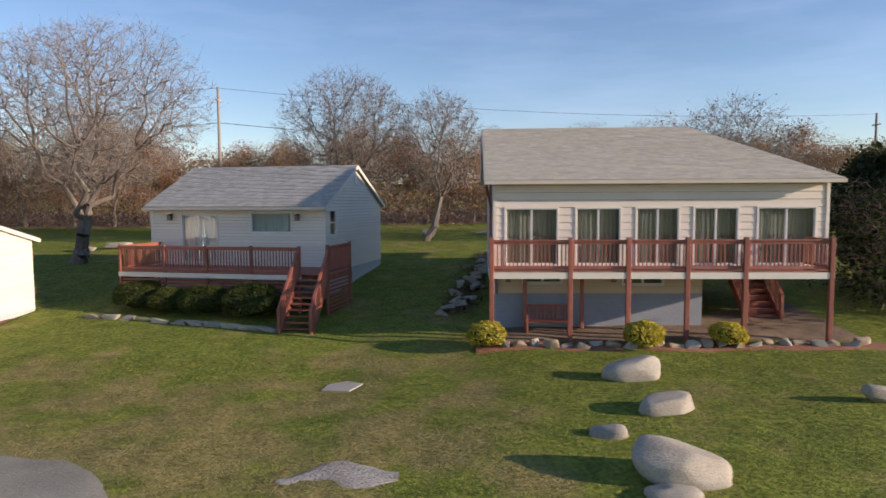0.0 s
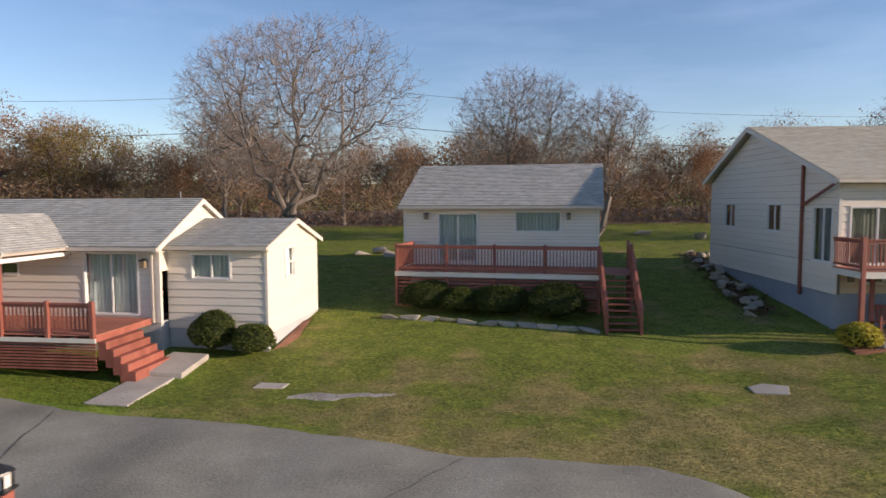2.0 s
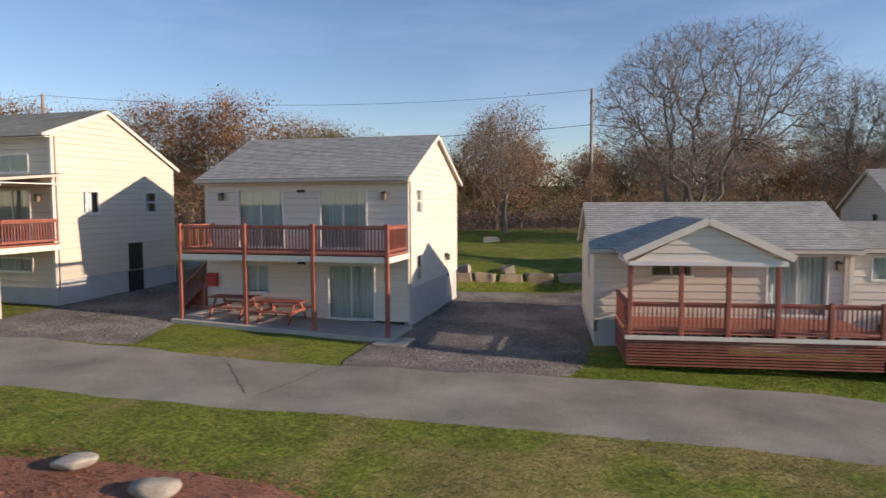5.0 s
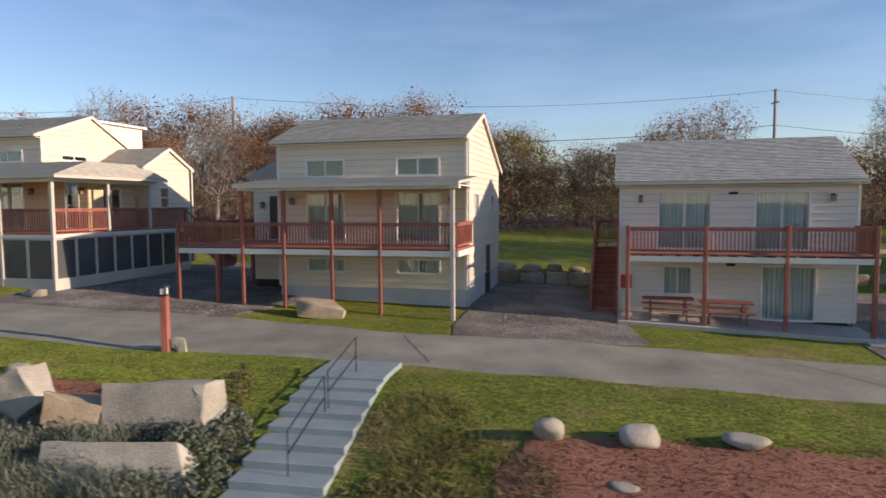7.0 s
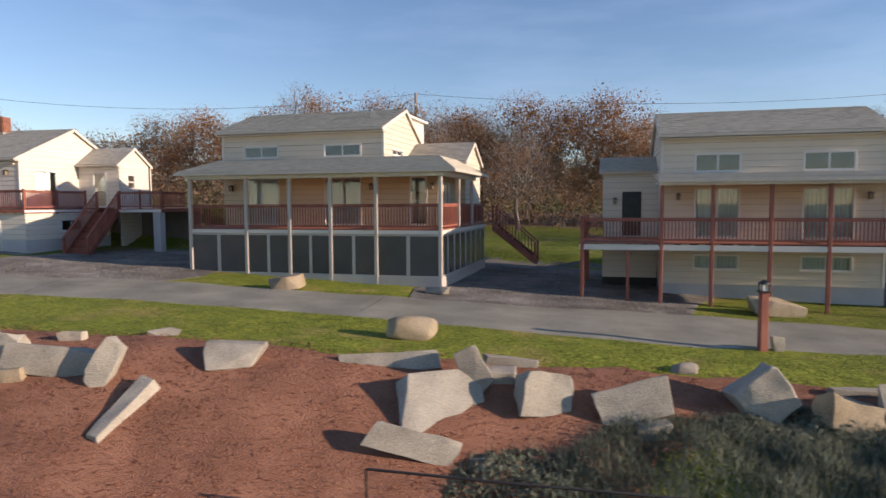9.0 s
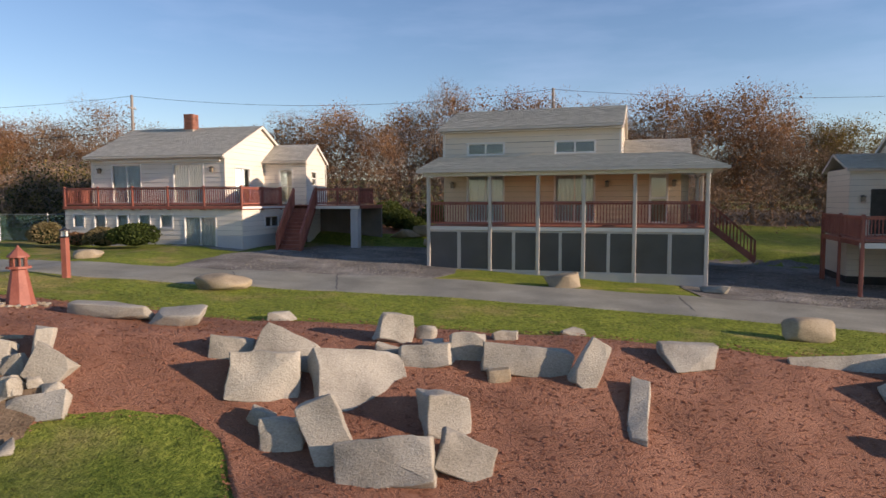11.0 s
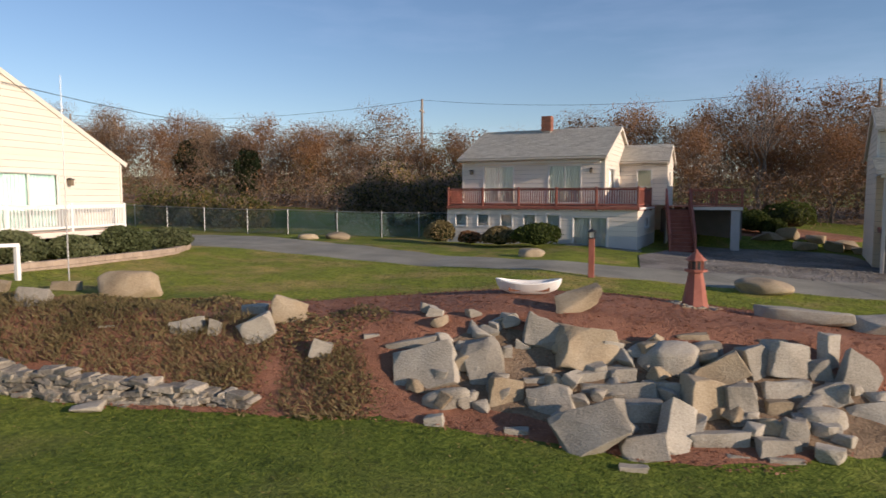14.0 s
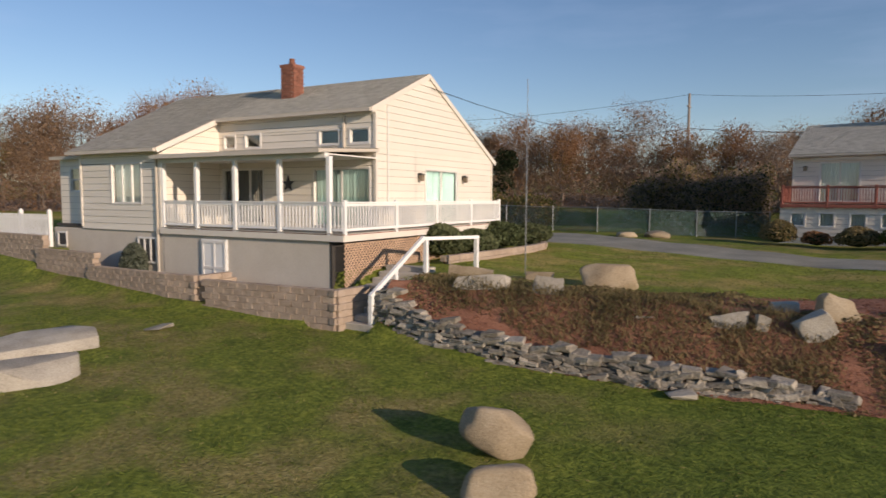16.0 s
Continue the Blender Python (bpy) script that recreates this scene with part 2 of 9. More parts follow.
M_WOOD = material("weathered_pole", [(0.24, 0.21, 0.18), (0.36, 0.32, 0.28)], 0.9, 3, 30, 0.4, stretch=(1, 1, 0.2))
M_LATTICE = material("tan_lattice", [(0.50, 0.33, 0.22), (0.60, 0.42, 0.29)], 0.8, 3, 40, 0.2)
M_REDBOX = material("red_enamel", [(0.40, 0.02, 0.02), (0.48, 0.03, 0.03)], 0.4, 3, 40, 0.05)


def grass_material():
    m = bpy.data.materials.new("lawn_grass")
    m.use_nodes = True
    n, l = m.node_tree.nodes, m.node_tree.links
    b = n["Principled BSDF"]
    b.inputs["Roughness"].default_value = 0.85
    b.inputs["Specular IOR Level"].default_value = 0.15
    geo = n.new("ShaderNodeNewGeometry")

    def noise_at(s, d, stretch=(1, 1, 1)):
        mp = n.new("ShaderNodeMapping")
        mp.inputs["Scale"].default_value = stretch
        l.new(geo.outputs["Position"], mp.inputs[0])
        t = n.new("ShaderNodeTexNoise")
        t.inputs["Scale"].default_value, t.inputs["Detail"].default_value = s, d
        l.new(mp.outputs[0], t.inputs["Vector"])
        return t.outputs[0]

    def ramp_of(sock, stops):
        r = n.new("ShaderNodeValToRGB")
        while len(r.color_ramp.elements) < len(stops):
            r.color_ramp.elements.new(0.5)
        for e, (p, c) in zip(r.color_ramp.elements, stops):
            e.position, e.color = p, (*c, 1)
        l.new(sock, r.inputs[0])
        return r.outputs[0]

    fine = ramp_of(noise_at(9, 6), [(0.28, (0.070, 0.098, 0.016)), (0.50, (0.152, 0.190, 0.030)), (0.74, (0.265, 0.29, 0.054))])
    dry = ramp_of(noise_at(11, 6), [(0.28, (0.14, 0.115, 0.042)), (0.52, (0.275, 0.222, 0.086)), (0.76, (0.40, 0.335, 0.15))])
    mott = ramp_of(noise_at(1.6, 6), [(0.30, (0.72, 0.75, 0.75)), (0.52, (1.0, 1.0, 1.0)), (0.72, (1.22, 1.16, 1.12))])

    def between(sock, a, b):
        r = n.new("ShaderNodeMapRange")
        r.interpolation_type = "SMOOTHSTEP"
        r.inputs[1].default_value, r.inputs[2].default_value = a, b
        l.new(sock, r.inputs[0])
        return r.outputs[0]

    def calc(op, p, q):
        r = n.new("ShaderNodeMath")
        r.operation = op
        for k, v in enumerate((p, q)):
            if isinstance(v, (int, float)):
                r.inputs[k].default_value = v
            else:
                l.new(v, r.inputs[k])
        return r.outputs[0]

    # the trodden lawn by the lane's bend is dry; elsewhere dry patches are scattered
    xyz = n.new("ShaderNodeSeparateXYZ")
    l.new(geo.outputs["Position"], xyz.inputs[0])
    worn = calc("MULTIPLY", calc("MULTIPLY", between(xyz.outputs[0], -19, -12), between(xyz.outputs[0], 5, -2)), between(xyz.outputs[1], 23, 15))
    verge = calc("MULTIPLY", calc("MULTIPLY", between(xyz.outputs[0], -42, -30), between(xyz.outputs[0], -17, -21)), between(xyz.outputs[1], 14, 12))
    low = calc("MULTIPLY", calc("MULTIPLY", between(xyz.outputs[0], -84, -96), between(xyz.outputs[1], 9, 6)), 0.45)
    sunny = calc("MULTIPLY", calc("MULTIPLY", between(xyz.outputs[0], -84, -92), between(xyz.outputs[1], 13, 16)), 0.5)
    lower_lawn = calc("MULTIPLY", calc("MULTIPLY", between(xyz.outputs[0], -70, -78), between(xyz.outputs[0], -101, -95)), between(xyz.outputs[1], 12, 9))
    patch = between(calc("ADD", noise_at(0.5, 6), calc("MULTIPLY", calc("MAXIMUM", calc("MAXIMUM", worn, verge), calc("MAXIMUM", low, sunny)), 0.16)), 0.52, 0.72)
    patch = calc("MULTIPLY", patch, calc("SUBTRACT", 1.0, calc("MULTIPLY", lower_lawn, 0.75)))
    mix = n.new("ShaderNodeMix")
    mix.data_type = "RGBA"
    l.new(calc("MULTIPLY", patch, 0.85), mix.inputs["Factor"])
    l.new(fine, mix.inputs["A"])
    l.new(dry, mix.inputs["B"])
    tone = n.new("ShaderNodeMix")
    tone.data_type, tone.blend_type = "RGBA", "MULTIPLY"
    tone.inputs["Factor"].default_value = 1.0
    l.new(mix.outputs["Result"], tone.inputs["A"])
    l.new(mott, tone.inputs["B"])
    # the lower lawn by the boulders has a darker tone multiplied into its colour
    deep = n.new("ShaderNodeMix")
    deep.data_type, deep.blend_type = "RGBA", "MULTIPLY"
    deep.inputs["B"].default_value = (0.72, 0.80, 0.76, 1)
    l.new(lower_lawn, deep.inputs["Factor"])
    l.new(tone.outputs["Result"], deep.inputs["A"])
    # the strip along the lane has extra brightness multiplied into its colour
    pale = n.new("ShaderNodeMix")
    pale.data_type, pale.blend_type = "RGBA", "MULTIPLY"
    pale.inputs["B"].default_value = (1.32, 1.26, 1.1, 1)
    l.new(calc("MULTIPLY", calc("MULTIPLY", between(xyz.outputs[0], -50, -58), between(xyz.outputs[1], 13, 15)), between(xyz.outputs[1], 30, 26)), pale.inputs["Factor"])
    l.new(deep.outputs["Result"], pale.inputs["A"])
    # the strip before the low cottage: greener, with sunlit brightness put into its colour
    bright_strip = n.new("ShaderNodeMix")
    bright_strip.data_type, bright_strip.blend_type = "RGBA", "MULTIPLY"
    bright_strip.inputs["B"].default_value = (1.08, 1.28, 0.95, 1)
    l.new(calc("MULTIPLY", calc("MULTIPLY", between(xyz.outputs[0], -30.5, -29), between(xyz.outputs[0], -17.5, -19.5)), calc("MULTIPLY", between(xyz.outputs[1], 21.5, 20), between(xyz.outputs[1], 14, 15.5))), bright_strip.inputs["Factor"])
    l.new(pale.outputs["Result"], bright_strip.inputs["A"])
    l.new(bright_strip.outputs["Result"], b.inputs["Base Color"])
    bp = n.new("ShaderNodeBump")
    bp.inputs["Strength"].default_value, bp.inputs["Distance"].default_value = 0.9, 0.06
    l.new(noise_at(22, 5), bp.inputs["Height"])
    l.new(bp.outputs[0], b.inputs["Normal"])
    return m


M_GRASS = grass_material()

# ---- helpers for building ----
BASE = {}


def box(bm, x0, x1, y0, y1, z0, z1, m=None):
    vs = [bm.verts.new(p if m is None else m @ Vector(p)) for p in ((x0, y0, z0), (x1, y0, z0), (x1, y1, z0), (x0, y1, z0), (x0, y0, z1), (x1, y0, z1), (x1, y1, z1), (x0, y1, z1))]
    for f in ((0, 3, 2, 1), (4, 5, 6, 7), (0, 1, 5, 4), (1, 2, 6, 5), (2, 3, 7, 6), (3, 0, 4, 7)):
        bm.faces.new([vs[i] for i in f])
    return vs


def prism(bm, pts, d):
    """A solid between a polygon and the same polygon moved by d."""
    a = [bm.verts.new(p) for p in pts]
    b = [bm.verts.new(Vector(p) + Vector(d)) for p in pts]
    bm.faces.new(a)
    bm.faces.new(b[::-1])
    for i in range(len(pts)):
        j = (i + 1) % len(pts)
        bm.faces.new((a[j], a[i], b[i], b[j]))


def beam(bm, p, q, w, h=None):
    """A square bar from p to q, w wide and h high."""
    p, q = Vector(p), Vector(q)
    h = h or w
    d = q - p
    side = d.cross(Vector((0, 0, 1)))
    side = Vector((1, 0, 0)) if side.length < 1e-4 else side.normalized()
    up = side.cross(d).normalized()
    vs = [bm.verts.new(e + side * (a * w / 2) + up * (b * h / 2)) for e in (p, q) for a, b in ((-1, -1), (1, -1), (1, 1), (-1, 1))]
    for f in ((0, 1, 2, 3), (7, 6, 5, 4), (0, 4, 5, 1), (1, 5, 6, 2), (2, 6, 7, 3), (3, 7, 4, 0)):
        bm.faces.new([vs[i] for i in f])


def tube(bm, pts, radii, sides=6):
    """A tapered tube along points."""
    rings = []
    for i, p in enumerate(pts):
        d = (Vector(pts[min(i + 1, len(pts) - 1)]) - Vector(pts[max(i - 1, 0)])).normalized()
        s = d.cross(Vector((0.3, 0.2, 1)))
        s = Vector((1, 0, 0)) if s.length < 1e-3 else s.normalized()
        t = d.cross(s)
        rings.append([bm.verts.new(Vector(p) + (s * math.cos(a) + t * math.sin(a)) * radii[i]) for a in [2 * math.pi * k / sides for k in range(sides)]])
    for a, b in zip(rings, rings[1:]):
        for k in range(sides):
            bm.faces.new((a[k], a[(k + 1) % sides], b[(k + 1) % sides], b[k]))
    bm.faces.new(rings[0][::-1])
    bm.faces.new(rings[-1])


def soften(bm, r=0.01):
    bmesh.ops.bevel(bm, geom=bm.edges[:], offset=r, segments=1, affect="EDGES", profile=0.5)


def thing(name, m, label, category, group="", kind=""):
    ob = new(name)
    ob.matrix_basis = m
    BASE[ob.name] = m.translation.z
    return tagged(ob, label, category, group, kind)


def part(name, bm, mat, parent=None, label="", smooth=False, kind=""):
    """Links a bmesh as one mesh object under a thing or a part; heights are given in the world's z."""
    top = parent
    while top is not None and top.parent is not None:
        top = top.parent
    if top is not None and BASE.get(top.name, 0):
        bm.transform(Matrix.Translation((0, 0, -BASE[top.name])))
    me = bpy.data.meshes.new(name)
    bm.to_mesh(me)
    bm.free()
    if smooth:
        me.shade_smooth()
    me.materials.append(mat)
    ob = new(name, me)
    ob.parent = parent
    return tagged(ob, label, kind=kind)


def quick(name, verts, faces, mat, parent=None, label="", kind=""):
    top = parent
    while top is not None and top.parent is not None:
        top = top.parent
    dz = BASE.get(top.name, 0) if top is not None else 0
    me = bpy.data.meshes.new(name)
    me.from_pydata([(x, y, z - dz) for x, y, z in verts], [], faces)
    me.materials.append(mat)
    ob = new(name, me)
    ob.parent = parent
    return tagged(ob, label, kind=kind)


def shared(name, me, m, parent):
    ob = new(name, me)
    ob.parent = parent
    ob.matrix_basis = m
    return ob


BOXF = [(0, 3, 2, 1), (4, 5, 6, 7), (0, 1, 5, 4), (1, 2, 6, 5), (2, 3, 7, 6), (3, 0, 4, 7)]

# ---- terrain ----
GX = (-160, -125, -112, -106, -102, -95, -90, -84, -78, -72, -64, -58, -52, -45, -36, -28, -20, -3, 3, 14, 40)
ZU = (3.6, 3.4, 3.2, 3.2, 3.0, 2.78, 2.95, 2.6, 2.35, 2.1, 1.75, 1.45, 1.25, 1.0, .65, .4, .2, .15, .5, .65, .8)
ZB = (6, 5, 4.2, 4.2, 4.2, 4.4, 4.5, 4.4, 4.2, 3.9, 3.6, 3.4, 3.2, 3.1, 3.0, 3.0, 3.0, 3.1, 3.1, 3.2, 3.4)
YT = (9, 9, 9, 9.4, 10.2, 11.4, 12.4, 13.2, 14.5, 15, 16, 15.8, 15.5, 14.5, 14, 14, 14, 14, 14, 14, 14)
YB = (7, 7, 7.6, 8.3, 7.9, 9, 9.6, 9.6, 10.3, 9.5, 10, 9.5, 8.5, 8, 8, 8, 8, 8, 8, 8, 8)
ZL = (2.4, 2.2, 1.95, 1.8, 1.55, 1.4, 1.35, 1.05, .75, .4, -.4, -.6, -.4, 0, .2, .1, 0, -.15, -.1, 0, 0)
YK = (40, 40, 40, 40, 40, 40, 40, 39, 39, 40, 40, 36, 34, 33, 33, 33, 33, 33, 33, 33, 33)
FK = (.2, .2, .2, .2, .2, .2, .2, .15, .15, .15, .15, .15, .15, .15, .15, .15, .5, .52, .52, .52, .52)
FK2 = (.3, .3, .3, .3, .3, .3, .35, .5, .5, .5, .5, .5, .5, .5, .5, .5, .56, .57, .57, .57, .57)


def ground(x, y):
    """The height of the ground: a lower lawn, a bank, an upper terrace with the road, and a lawn that climbs behind the houses."""
    x, y = np.asarray(x, float), np.asarray(y, float)
    zu, zb, yt, yb, zl, yk, fk, fk2 = [np.interp(x, GX, t) for t in (ZU, ZB, YT, YB, ZL, YK, FK, FK2)]

    def seg(a, b):
        return np.clip((y - a) / (b - a), 0, 1)

    f = fk * seg(18, yk) + (fk2 - fk) * seg(yk, yk + 1.2) + (1 - fk2) * seg(yk + 1.2, 54)
    up = zu + (zb - zu) * f
    s = seg(yb, yt)
    s = s * s * (3 - 2 * s) * .6 + s * .4
    low = zl - .05 * np.clip(yb - y, 0, 25)
    z = np.where(y > yt, up, low + (zu - low) * s)
    # the flight of steps lies in a cut through the bank
    cut = (x > -107.2) & (x < -105.3) & (y > 8.2) & (y < 12.1)
    z = np.where(cut, np.minimum(z, 1.74 + (y - 8.5) * .4516), z)
    # a level terrace between the retaining walls and the house
    z = np.where((x > -121.2) & (x < -106.6) & (y > 8.3) & (y < 9.75), np.minimum(z, 2.2), z)
    z = z + 0.3 * np.exp(-((x + 87) / 4.5) ** 2 - ((y - 14.4) / 2.2) ** 2)
    return z + 0.03 * np.sin(x * 1.3 + y * .7) * np.sin(y * .9 - x * .4)


def gz(x, y):
    return float(ground(x, y))


def far_rise(x, y):
    return 0.05 * np.clip(y - 62, 0, 160)


def grid_mesh(name, xs, ys, zfun, mat, label, category, kind="structure"):
    X, Y = np.meshgrid(xs, ys)
    Z = zfun(X, Y)
    nx, ny = len(xs), len(ys)
    v = np.stack([X.ravel(), Y.ravel(), Z.ravel()], 1)
    i = np.arange(nx * ny).reshape(ny, nx)
    f = np.stack([i[:-1, :-1].ravel(), i[:-1, 1:].ravel(), i[1:, 1:].ravel(), i[1:, :-1].ravel()], 1)
    me = bpy.data.meshes.new(name)
    me.from_pydata(v.tolist(), [], f.tolist())
    me.shade_smooth()
    me.materials.append(mat)
    return tagged(new(name, me), label, category, kind=kind)


gxs = np.concatenate([[-2500, -1200, -700, -450, -300, -230, -190], np.arange(-160, 40.1, 0.5), [46, 55, 70, 100, 160, 260, 450, 800, 1500, 2500]])
gys = np.concatenate([[-2500, -1200, -600, -300, -150, -80, -50, -35], np.arange(-25, 62.1, 0.5), [66, 72, 80, 95, 120, 160, 220, 320, 600, 1200, 2500]])
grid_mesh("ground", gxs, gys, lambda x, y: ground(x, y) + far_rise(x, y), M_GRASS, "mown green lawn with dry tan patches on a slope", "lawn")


def strip(name, rows, lift, mat, label, category, steps=10, wob=0.12, seed=1):
    """A surface laid on the ground between a near and a far edge: rows of x, near y, far y."""
    r = np.array(rows, float)
    r = r[np.argsort(r[:, 0])]
    xs = np.arange(r[0, 0], r[-1, 0] + .01, 0.25)
    a, b = np.interp(xs, r[:, 0], r[:, 1]), np.interp(xs, r[:, 0], r[:, 2])
    ph = seed * 1.7
    a = a + wob * (np.sin(xs * 1.9 + ph) * .5 + np.sin(xs * 4.7 + ph * 2) * .3 + np.sin(xs * 11.3 + ph) * .2)
    b = b + wob * (np.sin(xs * 2.3 + ph * 3) * .5 + np.sin(xs * 5.1 + ph) * .3 + np.sin(xs * 12.1 + ph) * .2)
    k = np.linspace(0, 1, steps + 1)[:, None]
    Y = a[None] + (b - a)[None] * k
    X = np.broadcast_to(xs[None], Y.shape)
    Z = ground(X, Y) + lift
    Z[0], Z[-1] = Z[0] - lift - .05, Z[-1] - lift - .05
    ny, nx = Y.shape
    v = np.stack([X.ravel(), Y.ravel(), Z.ravel()], 1)
    i = np.arange(nx * ny).reshape(ny, nx)
    f = np.stack([i[:-1, :-1].ravel(), i[:-1, 1:].ravel(), i[1:, 1:].ravel(), i[1:, :-1].ravel()], 1)
    me = bpy.data.meshes.new(name)
    me.from_pydata(v.tolist(), [], f.tolist())
    me.shade_smooth()
    me.materials.append(mat)
    return tagged(new(name, me), label, category, kind="structure")


ROAD = [(-135, 29, 35), (-120, 27.5, 33), (-109, 25.3, 31.8), (-101, 24.3, 30), (-95, 22.9, 27), (-90, 21.4, 24.6), (-85, 21.2, 25), (-77, 20.9, 25.3), (-70, 20, 24.2), (-64, 18.5, 23), (-59, 17.5, 22.8), (-54, 17.1, 21.6), (-50, 16.5, 20.6), (-46, 15.7, 20.3), (-42, 15, 19.6), (-38, 14.3, 18.6), (-35, 14, 18.4), (-31, 13.5, 18.2), (-27, 12.8, 17.6), (-24, 12, 17.1), (-22.4, 11.5, 16.7), (-21.4, 6, 16.4), (-20.4, -3, 16.1), (-19, -5, 15.9), (-15.5, -5, 15.1), (-13, -5, 14.2), (-11, -5, 13.4), (-7.6, -5, 13.0), (-6.6, -4, 12.3), (-5.6, -3, 11), (-4.6, -1, 8)]
strip("road", ROAD,
      0.035, M_ASPHALT, "worn grey asphalt lane with cracks and patches", "road", steps=24, wob=.06)
strip("gravel_lot_1", [(-36, 17.9, 19), (-35, 17.8, 24), (-34.2, 17.7, 32.6), (-30, 17.6, 32.8), (-29.4, 17.9, 32.8), (-28.7, 19.6, 32.7), (-27.8, 23, 32.6), (-26.5, 26, 32)], 0.022, M_GRAVEL, "grey gravel parking strip between cottages", "gravel", seed=2, steps=30)
strip("gravel_lot_2", [(-49, 20, 22), (-48.3, 19.9, 26), (-47, 19.8, 33.4), (-44, 19.7, 33.4), (-43, 19.8, 33), (-42.6, 20, 30)], 0.022, M_GRAVEL, "grey gravel parking strip between cottages", "gravel", seed=3, steps=30)
strip("gravel_lot_3", [(-66.6, 22.3, 26), (-65, 22.2, 33), (-63, 22, 40), (-60, 22, 38), (-57, 21.8, 36.5), (-56, 24, 36), (-54, 27, 36)], 0.022, M_GRAVEL, "grey gravel parking strip between cottages", "gravel", seed=4, steps=30)
strip("gravel_lot_4", [(-86.5, 24, 30), (-85, 24, 34), (-83, 24, 38), (-78, 24.4, 38.6), (-76.4, 24.6, 38.4), (-75.5, 27, 38)], 0.022, M_GRAVEL, "grey gravel parking area with a dark patch", "gravel", seed=5, steps=30)
strip("gravel_terrace", [(-121, 8.35, 9.7), (-114, 8.35, 9.7), (-106.7, 8.5, 9.7)], 0.03, M_GRAVEL_PALE, "pale gravel terrace behind the retaining walls", "gravel", seed=15, steps=6, wob=0)
# a dark brown strip laid under the pile paints the shade of its gaps
strip("rubble_soil", [(-91.4, 10.3, 11.2), (-90, 9.9, 12.0), (-86, 9.75, 12.3), (-83, 10.2, 12.4), (-82.2, 10.9, 11.6)], 0.06, M_DIRT, "dark brown strip painted as the shade between piled boulders", "soil", seed=16, steps=10)
BED_1 = [(-48.2, 10, 11.6), (-47.4, 9, 12.7), (-46, 8, 12.7), (-42.5, 7.5, 12.3), (-39, 7, 11.9), (-36, 7, 11.2), (-34, 8, 10)]
strip("mulch_bed_1", BED_1, 0.045, M_MULCH, "red bark mulch bed on a bank", "mulch", seed=6, steps=16)
BED_2 = [(-105.3, 8.75, 9.4), (-104, 8.6, 9.9), (-101, 8.2, 11.8), (-98, 8.4, 12.6), (-95, 8.7, 14.2), (-92.5, 9.3, 15.2), (-90, 9.4, 15.8), (-87, 9.3, 16.6), (-84.5, 9.6, 16.6), (-82, 11.3, 16), (-80, 11.7, 15.4), (-79, 11.2, 16), (-77.5, 8, 16.2), (-74.5, 6, 15.9), (-70.5, 5, 15.8), (-67.5, 5.5, 15.3), (-64, 7, 15.5), (-61, 12.6, 15.2), (-57, 13.8, 14.7), (-54.2, 13.9, 14.2)]
strip("mulch_bed_2", BED_2, 0.045, M_MULCH, "red bark mulch bed on a bank among boulders", "mulch", seed=7, steps=40)

# ---- parts of houses ----


def side_map(side, at):
    """How a wall's length s, outward depth d and height z lie in the house: front, back, left or right."""
    return {"front": lambda s, d, z: (s, at - d, z), "back": lambda s, d, z: (s, at + d, z), "right": lambda s, d, z: (at + d, s, z), "left": lambda s, d, z: (at - d, s, z)}[side]


def flat(s0, s1):
    return lambda z: (s0, s1)


def gable(s0, s1, z_eave0, s_top, z_top, z_eave1):
    """The span of a gable wall at each height."""
    def span(z):
        a = s0 if z <= z_eave0 else s0 + (s_top - s0) * (z - z_eave0) / (z_top - z_eave0)
        b = s1 if z <= z_eave1 else s1 - (s1 - s_top) * (z - z_eave1) / (z_top - z_eave1)
        return (a, b)
    return span


